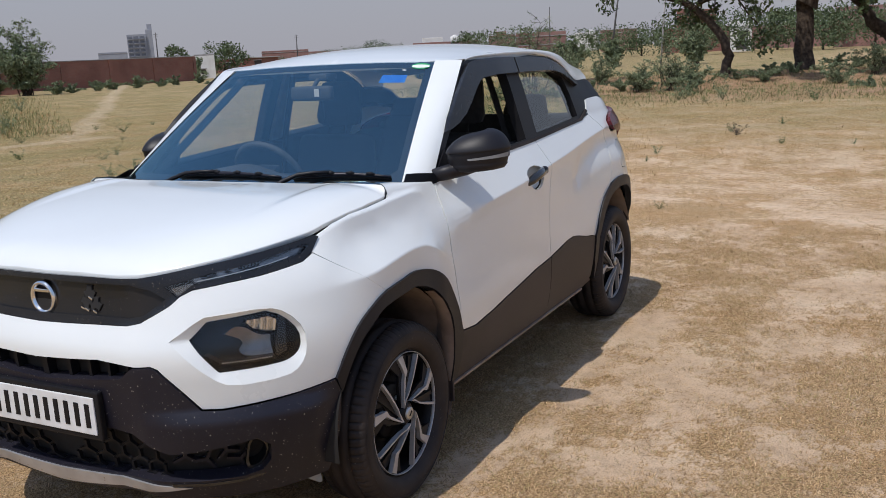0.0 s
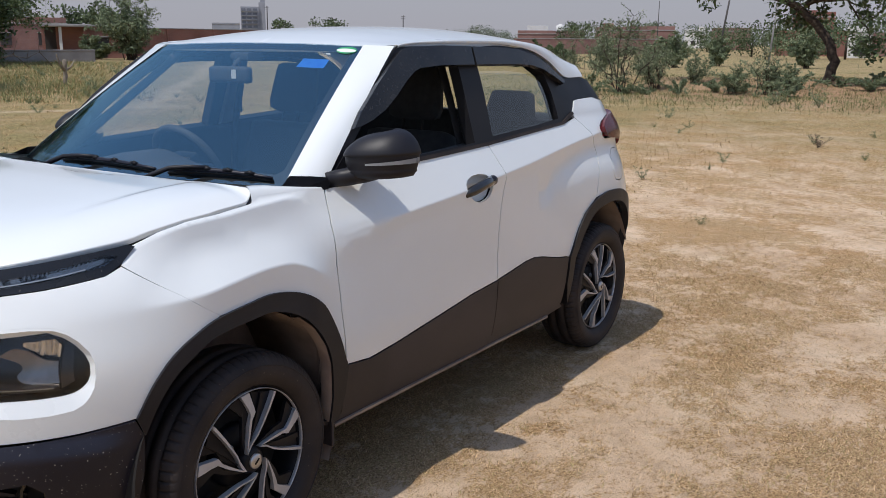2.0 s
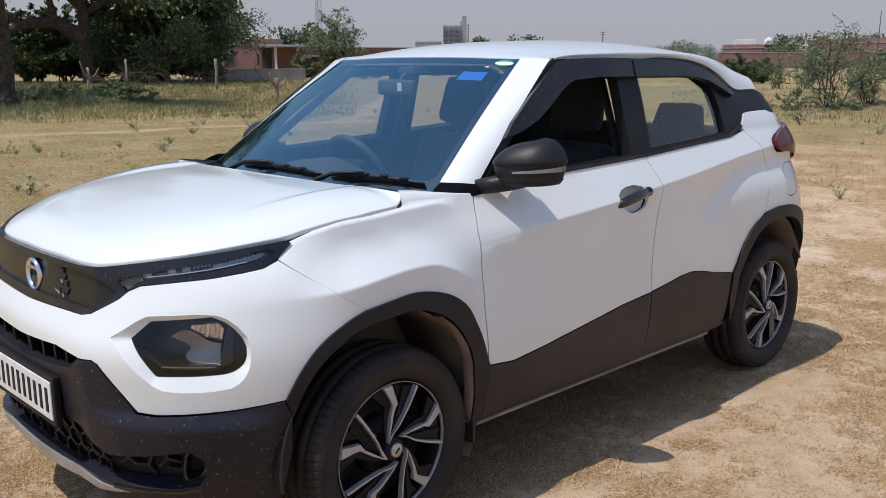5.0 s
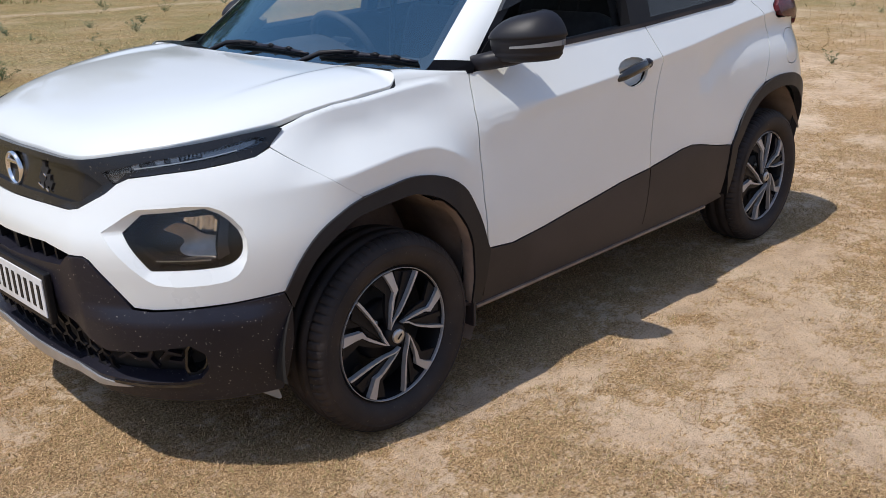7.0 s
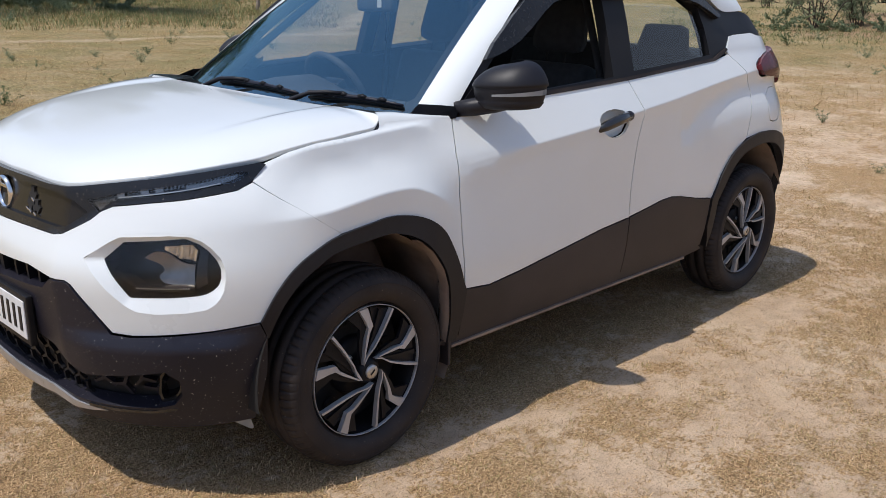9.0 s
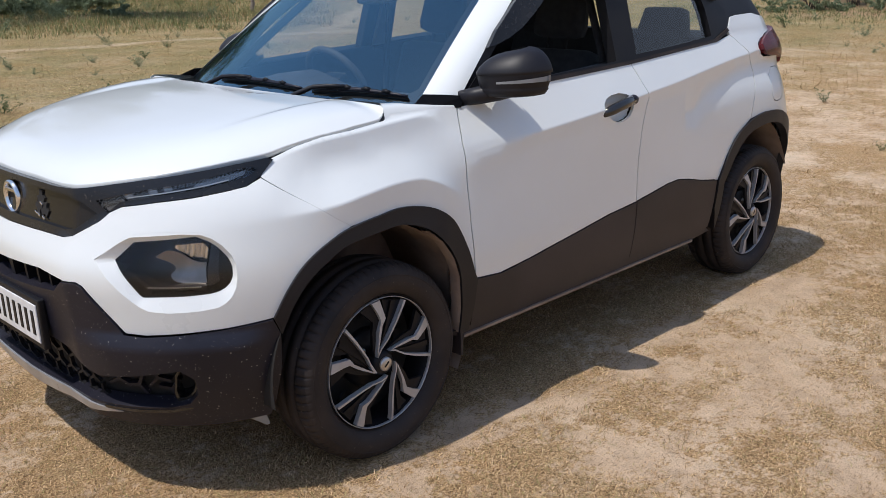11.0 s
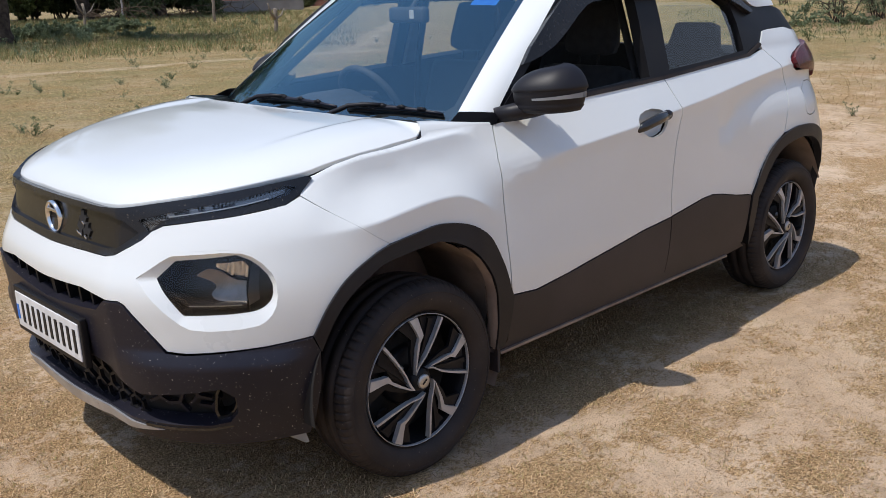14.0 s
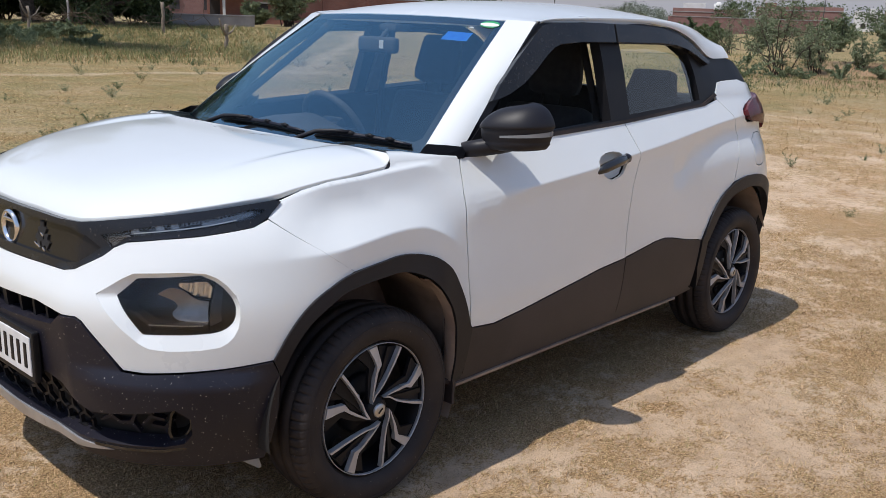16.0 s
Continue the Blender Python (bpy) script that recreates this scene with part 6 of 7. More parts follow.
# ---- trees and shrubs ----
BARK = material("rough_brown_bark", (0.045, 0.034, 0.027), 0.95, second=(0.11, 0.085, 0.065), scale=9, bump=0.02, bump_scale=18, spec=0.2)
GREYWOOD = material("weathered_grey_wood", (0.30, 0.25, 0.20), 0.95, second=(0.20, 0.165, 0.13), scale=14, bump=0.006, bump_scale=30, spec=0.2)
DEADWOOD = material("dry_brown_twigs", (0.15, 0.115, 0.085), 0.95, second=(0.09, 0.068, 0.05), scale=14, spec=0.2)
LEAF = material("dark_green_leaves", (0.055, 0.085, 0.030), 0.6, second=(0.085, 0.12, 0.045), scale=0.8, spec=0.35,
                islands=[(0.045, 0.070, 0.028), (0.085, 0.125, 0.048), (0.16, 0.195, 0.085)])
THORNLEAF = material("grey_green_thorn_leaves", (0.10, 0.13, 0.07), 0.75, second=(0.15, 0.18, 0.10), scale=0.8, spec=0.25,
                     islands=[(0.10, 0.135, 0.07), (0.19, 0.235, 0.13), (0.31, 0.345, 0.21)])
MIDLEAF = material("dull_green_leaves", (0.085, 0.115, 0.055), 0.85, second=(0.12, 0.15, 0.08), scale=0.2, spec=0.15,
                   islands=[(0.055, 0.08, 0.04), (0.095, 0.125, 0.065), (0.15, 0.175, 0.10)])
# the haze of distance is mixed into these pale leaf colours
FARLEAF = material("haze_tinted_leaves", (0.16, 0.19, 0.14), 0.9, second=(0.20, 0.23, 0.18), scale=0.05, spec=0.1,
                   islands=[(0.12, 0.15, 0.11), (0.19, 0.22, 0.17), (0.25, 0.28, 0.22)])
EYE0 = (1.766, 2.834)


def spot(az, dist):
    """A place on the ground at a bearing (degrees) and distance from where the camera stands."""
    return EYE0[0] + dist * math.cos(radians(az)), EYE0[1] + dist * math.sin(radians(az))


def leaves(rng, clumps, per, size, long=2.2):
    """Small folded leaves scattered in clumps of (centre, radius): verts and faces."""
    vs, fs = [], []
    for c, rad in clumps:
        for _ in range(per):
            d = rng.normal(size=3)
            d /= np.linalg.norm(d) + 1e-9
            p = np.array(c) + d * rad * rng.uniform(0.15, 1.0) ** 0.6 * np.array([1, 1, 0.75])
            u = rng.normal(size=3)
            u[2] -= 0.4
            u /= np.linalg.norm(u) + 1e-9
            w = np.cross(u, rng.normal(size=3))
            w /= np.linalg.norm(w) + 1e-9
            s = size * rng.uniform(0.6, 1.4)
            o = len(vs)
            vs += [tuple(p - u * s * long / 2), tuple(p + w * s / 2), tuple(p + u * s * long / 2), tuple(p - w * s / 2)]
            fs += [(o, o + 1, o + 2), (o, o + 2, o + 3)]
    return vs, fs


def grow(rng, start, way, length, radius, levels, spread, out, ends, bend=0.35, kids=(3, 4)):
    """Limbs that fork: tubes go to out, twig ends to ends."""
    pts, p, d = [Vector(start)], Vector(start), Vector(way).normalized()
    n = 5
    for _ in range(n):
        d = (d + Vector(rng.normal(size=3) * bend * 0.35)).normalized()
        if levels < 2:
            d = (d + Vector((0, 0, 0.05))).normalized()
        p = p + d * length / n
        pts.append(p.copy())
    rad = [radius * (1 - 0.45 * i / n) for i in range(n + 1)]
    out.append(tube(pts, rad, 7 if radius > 0.05 else 5, False))
    if levels == 0:
        ends.append((pts[-1], length))
        ends.append((pts[3], length))
        return
    for k in range(int(rng.integers(*kids, endpoint=True))):
        a = rng.uniform(0, 2 * math.pi)
        side_way = d.orthogonal().normalized()
        side_way.rotate(Matrix.Rotation(a, 3, d))
        nd = (d + side_way * spread * rng.uniform(0.7, 1.3)).normalized()
        i = n if k < 2 else int(rng.integers(2, n))
        grow(rng, pts[i], nd, length * rng.uniform(0.6, 0.85), rad[i] * 0.72, levels - 1, spread, out, ends, bend, kids)


def tree(seed, at, label, trunk_pts, trunk_r, limbs, levels=2, leaf=0.07, per=26, clump=0.5, mat=None, spread=0.8, limb_len=1.8, name="tree", group="", bend=0.35, kids=(3, 4), low=None, size=1.0, skirt=None):
    """A tree: a tapered trunk along trunk_pts, limbs from its head, and a crown of many leaves."""
    rng = np.random.default_rng(seed)
    x, y = at
    z = ground_height(x, y)
    ob = thing(name, label, "tree" if name == "tree" else "shrub", (x, y, z), group)
    out, ends = [], []
    for pts in trunk_pts:
        smooth_pts = []
        for i in range(len(pts) - 1):
            a, b = Vector(pts[i]), Vector(pts[i + 1])
            smooth_pts += [a.lerp(b, k / 3) for k in range(3)]
        smooth_pts.append(Vector(pts[-1]))
        wob = [p + Vector(rng.normal(size=3) * 0.03 * (1 if i else 0)) for i, p in enumerate(smooth_pts)]
        r = [trunk_r * (1.35 if i == 0 else 1.0) * (1 - 0.5 * i / len(wob)) for i in range(len(wob))]
        out.append(tube(wob, r, 12, False))
    for (p, d) in limbs:
        grow(rng, p, d, limb_len * rng.uniform(0.8, 1.2), trunk_r * 0.5, levels, spread, out, ends, bend, kids)
    drops = []
    if skirt:
        count, z0, z1, reach, centre = skirt
        for _ in range(count):
            a, r = rng.uniform(0, 2 * math.pi), reach * rng.uniform(0.15, 1.0) ** 0.6
            e = Vector((centre[0] + r * math.cos(a), centre[1] + r * math.sin(a), rng.uniform(z0, z1)))
            h = Vector((centre[0] + 0.35 * r * math.cos(a), centre[1] + 0.35 * r * math.sin(a), z1 + 0.5))
            out.append(tube([h, h.lerp(e, 0.6) + Vector((0, 0, 0.25)), e], [0.025, 0.014, 0.005], 5, False))
            drops += [(tuple(e), clump * 0.55), (tuple(e + Vector((0, 0, 0.3))), clump * 0.7)]
    mesh_ob("trunk", *joined(out), BARK, ob)
    clumps = [(tuple(p), clump * rng.uniform(0.6, 1.3)) for p, _ in ends]
    clumps += drops
    if low is not None:
        clumps = [c for c in clumps if c[0][2] > low]
    mesh_ob("crown", *leaves(rng, clumps, per, leaf), mat or LEAF, ob, smooth=False)
    ob.scale = (size, size, size)
    return ob


def shrub(seed, at, high, wide, label, stems=9, per=20, leaf=0.03, mat=None, group="shrubs on the bank"):
    """A thorny shrub of thin arching stems with small leaves along them."""
    rng = np.random.default_rng(seed)
    x, y = at
    ob = thing("shrub", label, "shrub", (x, y, ground_height(x, y) - 0.02), group)
    out, clumps = [], []
    for k in range(stems):
        a, t = rng.uniform(0, 2 * math.pi), rng.uniform(0.1, 1.0)
        reach = rng.uniform(0.45, 1.12)
        tip = Vector((math.cos(a) * wide * 0.60 * t, math.sin(a) * wide * 0.60 * t, high * reach * (1.1 - 0.52 * t)))
        b = Vector((rng.normal() * 0.05 * wide, rng.normal() * 0.05 * wide, 0))
        pts = [b.lerp(tip, q) + Vector((rng.normal() * 0.02 * high, rng.normal() * 0.02 * high, 0.12 * high * math.sin(math.pi * q))) for q in np.linspace(0, 1, 8)]
        out.append(tube(pts, [0.010 * high * (1 - 0.8 * i / 7) for i in range(8)], 5, False))
        for i in range(1, 8):
            for _ in range(3):
                d = Vector(rng.normal(size=3)) + (tip - b).normalized() * 0.8
                d.z = abs(d.z) * 0.6
                e = pts[i] + d.normalized() * high * 0.17 * rng.uniform(0.4, 1.3)
                out.append(tube([pts[i], pts[i].lerp(e, 0.5) + Vector((0, 0, 0.02)), e], [0.0035 * high, 0.003 * high, 0.0015 * high], 3, False))
                clumps += [(tuple(pts[i].lerp(e, 0.5)), 0.045 * high), (tuple(e), 0.06 * high)]
    mesh_ob("stem", *joined(out), BARK, ob)
    mesh_ob("foliage", *leaves(rng, clumps, max(6, int(per * 0.46)), leaf * 0.72, 3.0), mat or THORNLEAF, ob, smooth=False)
    return ob


def up(*zs):
    return [(0, 0, 0)] + [(0, 0, z) for z in zs]


# the trees on the bank behind the car
tree(11, spot(191.6, 33.7), "old tree with a leaning dark trunk on the red bank", [[(0, 0, -0.1), (0.05, 0.12, 0.6), (0.1, -0.05, 1.2), (0.15, -0.5, 1.85), (0.2, -1.2, 2.4), (0.3, -2.2, 2.9), (0.3, -3.0, 3.2)]], 0.175,
     [((0.3, -1.5, 2.75), (0.2, 0.1, 1)), ((0.3, -2.4, 3.2), (0, -1, 0.7)), ((0.2, -0.9, 2.4), (-0.3, 0.8, 1)), ((0.3, -2.4, 3.2), (0.3, 0.3, 1)), ((0.2, -0.9, 2.45), (0.4, 1, 0.25)), ((0.3, -1.5, 2.75), (-0.5, 0.9, 0.3)), ((0.3, -2.4, 3.2), (-0.4, -1, 0.1)), ((0.3, -2.0, 3.0), (0.6, -0.8, 0.2))], 2, 0.085, 40, 0.55, skirt=(15, 2.7, 3.7, 2.6, (0.3, -0.4)), group="trees on the bank")
tree(12, spot(187.2, 34.3), "stout tree with a forked trunk on the red bank", [[(0, 0, -0.1), (0, 0.02, 1.0), (0, 0.0, 1.9), (0, -0.05, 2.5), (0.1, -0.5, 3.6), (0.1, -0.7, 4.4)], [(0, 0, 2.2), (-0.1, 0.45, 3.2), (-0.1, 0.95, 4.2)]], 0.34,
     [((0.1, -0.7, 4.4), (0, -0.6, 0.8)), ((0.1, -0.6, 3.9), (0.3, -1, 0.15)), ((-0.1, 0.95, 4.2), (0, 0.7, 0.7)), ((-0.1, 0.7, 3.7), (0.3, 1, 0.05)), ((-0.1, 0.95, 4.2), (0.2, 0, 1)), ((0.1, -0.4, 3.4), (0.2, 0.5, 0.9)), ((0.1, -0.3, 3.0), (0.5, -1, -0.05)), ((-0.1, 0.4, 3.1), (0.5, 1, -0.1)), ((0.1, -0.5, 3.5), (0.8, -0.3, 0.0)), ((-0.1, 0.7, 3.6), (0.8, 0.4, 0.0))],
     2, 0.085, 42, 0.55, skirt=(24, 2.6, 3.8, 3.4, (0.1, 0.1)), group="trees on the bank", limb_len=2.0)
tree(13, spot(182.6, 34.9), "dark leaning tree at the end of the bank", [[(0, 0, -0.1), (0, 0.25, 1.2), (0.1, 0.7, 2.4), (0.1, 1.0, 3.4)], [(0, 0.15, 0.9), (0, -0.6, 1.5), (0, -1.0, 2.1)]], 0.27,
     [((0.1, 1.0, 3.4), (0, 0.3, 1)), ((0, -1.0, 2.1), (0, -0.7, 0.6)), ((0.1, 0.7, 2.4), (0.4, -0.6, 0.8)), ((0, -0.8, 1.8), (0.5, -0.2, 0.9)), ((0.1, 0.9, 3.0), (0.4, -1, 0.1)), ((0.1, 1.0, 3.3), (0.6, 0.6, 0.1))], 2, 0.085, 44, 0.6, skirt=(22, 1.9, 3.4, 2.8, (0.1, 0.2)), group="trees on the bank")
for k, (az, d, h, w) in enumerate([(203.2, 30.5, 2.3, 2.3), (201.2, 31.8, 1.7, 1.9), (206.1, 48.3, 1.9, 2.4), (196.8, 30.5, 1.1, 1.7), (195.0, 30.5, 1.5, 1.8), (193.6, 29.8, 0.9, 1.5), (199.0, 33, 1.0, 1.6), (185.4, 30.5, 0.9, 1.5), (189.4, 31.8, 0.6, 1.3),
                                   (183.5, 32.4, 1.2, 1.6), (180.6, 31.8, 1.3, 2.0), (201.8, 41.9, 2.1, 2.6), (204.6, 36.8, 1.5, 1.8)]):
    shrub(40 + k, spot(az, d), h, w, "sparse grey-green thorn shrub on the bank", stems=11, per=17, leaf=0.034)
for k, (az, d, h, w) in enumerate([(208.3, 58, 1.5, 2.2), (207.0, 60, 1.3, 1.9), (209.5, 62, 1.1, 1.6), (204.0, 71.1, 1.8, 3.0), (200.1, 63.5, 2.2, 3.2), (197.6, 69.8, 2.0, 2.6), (192.8, 66, 2.4, 2.4), (232.3, 65, 3.9, 3.6), (234.1, 67.5, 1.6, 2.2), (222.8, 95, 2.0, 3.0)]):
    shrub(70 + k, spot(az, d), h, w, "bushy green shrub at the edge of the field", stems=26 if h > 3 else 18, per=24, leaf=0.09 if d > 40 else 0.06, mat=LEAF if 62 > d > 55 else THORNLEAF, group="shrubs in the field")

# the grove on the other side
tree(21, spot(251.0, 35), "big shady tree with a straight brown trunk", [[(0, 0, -0.1), (0, 0, 1.5), (0.05, 0, 3.0), (0, 0.1, 4.2)]], 0.27,
     [((0, 0.1, 4.2), (0.4, 0.2, 0.8)), ((0, 0, 3.6), (-1, -0.2, 0.4)), ((0, 0, 3.4), (1, 0.1, 0.35)), ((0, 0, 3.0), (-0.7, 0.6, 0.3)), ((0, 0.1, 4.2), (-0.5, 0, 0.8))], 2, 0.065, 170, 0.8, limb_len=2.2, group="trees of the grove", size=1.22)
tree(22, spot(246.6, 52.5), "spreading dark tree with low curved limbs", [[(0, 0, -0.1), (0.1, 0, 1.2), (0.1, 0, 2.6), (0.3, 0.2, 4.0)], [(0.05, 0, 2.0), (1.1, -0.4, 2.6), (2.2, -0.8, 2.5), (3.0, -1.1, 2.2)]], 0.32,
     [((0.3, 0.2, 4.0), (0.2, 0.3, 1)), ((0.1, 0, 3.0), (-1, 0.4, 0.5)), ((0.2, 0.1, 3.2), (1, -0.4, 0.6)), ((1.1, -0.4, 2.6), (0.3, -0.1, 1)), ((2.2, -0.8, 2.5), (0.8, -0.3, 0.6)), ((0.1, 0, 2.9), (-0.6, 0.3, 0.4))],
     2, 0.115, 170, 1.1, limb_len=2.6, group="trees of the grove", size=1.22)
tree(23, spot(244.6, 56.2), "dark shady tree in the grove", [[(0, 0, -0.1), (0, 0, 1.4), (0.1, 0, 2.8), (0, 0, 3.6)]], 0.34,
     [((0, 0, 3.6), (0.3, 0, 1)), ((0.1, 0, 2.8), (1, -0.3, 0.4)), ((0.1, 0, 2.6), (-1, 0.5, 0.3)), ((0, 0, 3.2), (0.1, 0.9, 0.5)), ((0, 0, 2.4), (-0.9, 0.1, 0.2))], 2, 0.115, 180, 1.15, limb_len=2.4, group="trees of the grove", size=1.22)
tree(24, spot(242.4, 53.8), "dense thorny acacia with drooping branches", [[(0, 0, -0.1), (0, 0, 0.8), (-0.1, 0, 1.6)]], 0.22,
     [((0, 0, 1.4), (-1, 0.5, 0.5)), ((0, 0, 1.5), (0.8, -0.3, 0.8)), ((-0.1, 0, 1.6), (-0.3, 0.1, 1)), ((0, 0, 0.9), (-1, 0.6, 0.15)), ((0, 0, 1.0), (1, -0.5, 0.2)), ((0, 0, 1.2), (0.1, 0.9, 0.5)), ((0, 0, 1.5), (-0.7, 0.2, 0.9))],
     2, 0.062, 190, 0.75, limb_len=1.8, mat=LEAF, group="trees of the grove", size=1.22, bend=0.5)
tree(25, spot(242.8, 58.8), "dark bushy tree low to the ground", [[(0, 0, -0.1), (0, 0, 1.0), (0, 0, 1.8)]], 0.25,
     [((0, 0, 1.8), (0.3, 0, 1)), ((0, 0, 1.3), (-1, 0.3, 0.4)), ((0, 0, 1.3), (1, 0.1, 0.5)), ((0, 0, 1.0), (0.1, 1, 0.3)), ((0, 0, 0.8), (-0.4, -1, 0.25))], 2, 0.11, 150, 1.0, limb_len=1.9, group="trees of the grove", size=1.22)
tree(26, spot(255.0, 45), "shady tree beside the field", [[(0, 0, -0.1), (0.1, 0, 1.5), (0.2, 0, 3.2)]], 0.3,
     [((0.2, 0, 3.2), (0.3, 0, 1)), ((0.2, 0, 2.8), (-1, 0.3, 0.4)), ((0.2, 0, 2.8), (1, 0.1, 0.5)), ((0.2, 0, 2.6), (0.1, 1, 0.5))], 2, 0.10, 30, 0.8, limb_len=2.2, group="trees of the grove", size=1.22)


for k in range(9):
    shrub(190 + k, spot(221.8 + 9.5 * ((k * 0.618) % 1.0), 62 + 14 * ((k * 0.377) % 1.0)), 0.6 + 0.4 * ((k * 0.731) % 1.0), 1.6, "low green scrub near the long wall", stems=9, per=20, leaf=0.05, group="shrubs in the field")
for k in range(11):
    shrub(210 + k, spot(243.5 + 10.0 * ((k * 0.618) % 1.0), 35 + 6 * ((k * 0.377) % 1.0)), 0.42 + 0.25 * ((k * 0.731) % 1.0), 2.3, "leafy green growth at the field edge", stems=13, per=34, leaf=0.045, mat=THORNLEAF, group="shrubs in the field")
for k in range(14):
    az = 183.5 + 23.0 * ((k * 0.618) % 1.0)
    shrub(160 + k, spot(az, 29.0 + 5.5 * ((k * 0.377) % 1.0)), 0.28 + 0.38 * ((k * 0.731) % 1.0), 1.1 + 0.9 * ((k * 0.239) % 1.0), "low grey-green thorn scrub on the bank", stems=8, per=15, leaf=0.036)
for k in range(9):
    shrub(130 + k, spot(240.8 + 1.8 * k, 61 + 3 * math.sin(k * 2.3)), 3.4 + 0.6 * math.sin(k * 1.7), 6.0, "dark undergrowth shrub under the grove", stems=15, per=60, leaf=0.15, mat=LEAF, group="undergrowth of the grove")


def far_tree(seed, az, dist, high, wide):
    if az < 200:
        high = high * 0.74
    if dist >= 230:
        high, wide = high * 0.62, wide * 0.8
    rng = np.random.default_rng(seed)
    x, y = spot(az, dist)
    ob = thing("tree", "hazy green tree in the distance", "tree", (x, y, 0), "distant trees")
    mesh_ob("trunk", *tube(up(high * 0.5), [0.03 * high, 0.02 * high], 6), BARK, ob)
    cl = [((np.clip(rng.normal(), -1.6, 1.6) * wide * 0.22, np.clip(rng.normal(), -1.6, 1.6) * wide * 0.22, high * rng.uniform(0.22, 0.86)), wide * 0.18) for _ in range(26)]
    # crowns from 230 m on take the leaf colour with haze painted in
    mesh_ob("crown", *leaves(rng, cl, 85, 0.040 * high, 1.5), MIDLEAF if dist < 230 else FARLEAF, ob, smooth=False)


for k, (az, d, h, w) in enumerate([(223.3, 150, 5.4, 5.6), (220.8, 140, 5.4, 6.6), (234.4, 120, 6.5, 8.0), (232.9, 125, 5.5, 7.0), (227.0, 260, 7, 9), (228.9, 260, 6, 8), (211.4, 240, 9, 13), (212.8, 260, 8, 12), (214.2, 250, 7, 10),
                                   (210.1, 250, 8, 12), (190.7, 110, 6.5, 9), (188.0, 120, 6.5, 8), (193.2, 105, 6.0, 8), (186.4, 115, 7, 10), (185.6, 105, 6, 8), (195.7, 120, 5.5, 8), (198.2, 150, 6, 9), (182.9, 110, 6, 9), (178.2, 100, 6, 9),
                                   (203.3, 170, 6, 11), (201.3, 180, 6, 9), (205.9, 190, 6, 9), (217.5, 300, 6, 10), (219.3, 300, 6, 9), (237.1, 200, 7, 9), (239.2, 180, 8, 10)]):
    far_tree(200 + k, az, d, h, w)

rng = np.random.default_rng(5)
cl = []
for az in np.arange(172, 268, 0.42):
    d = rng.uniform(420, 760)
    x, y = spot(az + rng.uniform(-0.2, 0.2), d)
    h = rng.uniform(2.5, 8.5) * (0.7 + 0.3 * math.sin(az * 0.9))
    for q in range(4):
        cl.append(((x + rng.normal() * 3, y + rng.normal() * 3, h * (0.2 + 0.22 * q)), h * 0.42))
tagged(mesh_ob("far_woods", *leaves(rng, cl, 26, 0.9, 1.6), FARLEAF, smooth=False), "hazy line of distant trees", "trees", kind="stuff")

# ---- walls, houses, posts ----
def brick_material(name, a, b, mortar, scale):
    m = bpy.data.materials.new(name)
    m.use_nodes = True
    nt, p = m.node_tree, m.node_tree.nodes["Principled BSDF"]
    nd, ln = nt.nodes.new, nt.links.new
    co, geo = nd("ShaderNodeTexCoord"), nd("ShaderNodeMapping")
    geo.inputs["Rotation"].default_value = (radians(90), 0, 0)
    br = nd("ShaderNodeTexBrick")
    br.inputs["Color1"].default_value, br.inputs["Color2"].default_value, br.inputs["Mortar"].default_value = (*a, 1), (*b, 1), (*mortar, 1)
    br.inputs["Scale"].default_value = scale
    br.inputs["Mortar Size"].default_value = 0.02
    ln(co.outputs["Object"], geo.inputs["Vector"])
    ln(geo.outputs[0], br.inputs["Vector"])
    n = nd("ShaderNodeTexNoise")
    n.inputs["Scale"].default_value, n.inputs["Detail"].default_value = 0.6, 8
    ln(co.outputs["Object"], n.inputs["Vector"])
    mx = nd("ShaderNodeMix")
    mx.data_type, mx.blend_type = "RGBA", "MULTIPLY"
    mx.inputs[0].default_value = 0.6
    ln(br.outputs[0], mx.inputs[6])
    ln(n.outputs[0], mx.inputs[7])
    gain = nd("ShaderNodeMix")
    gain.data_type, gain.blend_type = "RGBA", "MULTIPLY"
    gain.inputs[0].default_value = 1.0
    gain.inputs[7].default_value = (1.35, 1.35, 1.35, 1)
    ln(mx.outputs[2], gain.inputs[6])
    ln(gain.outputs[2], p.inputs["Base Color"])
    p.inputs["Roughness"].default_value = 0.95
    p.inputs["Specular IOR Level"].default_value = 0.15
    return m


BRICK = brick_material("red_brick_masonry", (0.30, 0.13, 0.10), (0.24, 0.105, 0.085), (0.28, 0.20, 0.16), 4.0)
# brick for far walls, with distance haze painted into its colour
PINKBRICK = brick_material("haze_tinted_brick", (0.29, 0.155, 0.135), (0.25, 0.135, 0.12), (0.30, 0.22, 0.20), 3.0)
CONCRETE = material("grey_concrete", (0.36, 0.34, 0.33), 0.9, second=(0.28, 0.265, 0.26), scale=1.5, bump=0.01, bump_scale=8, spec=0.2)
WHITEWASH = material("whitewashed_plaster", (0.74, 0.73, 0.71), 0.85, second=(0.62, 0.60, 0.57), scale=1.2, spec=0.2)
# skyline concrete and windows, bluish and lifted: the haze is in the colour
TOWERGREY = material("haze_tinted_concrete", (0.34, 0.35, 0.39), 0.9, second=(0.29, 0.30, 0.34), scale=0.2, spec=0.1)
TOWERDARK = material("haze_tinted_window", (0.15, 0.16, 0.19), 0.7, second=(0.18, 0.19, 0.22), scale=0.3, spec=0.2)
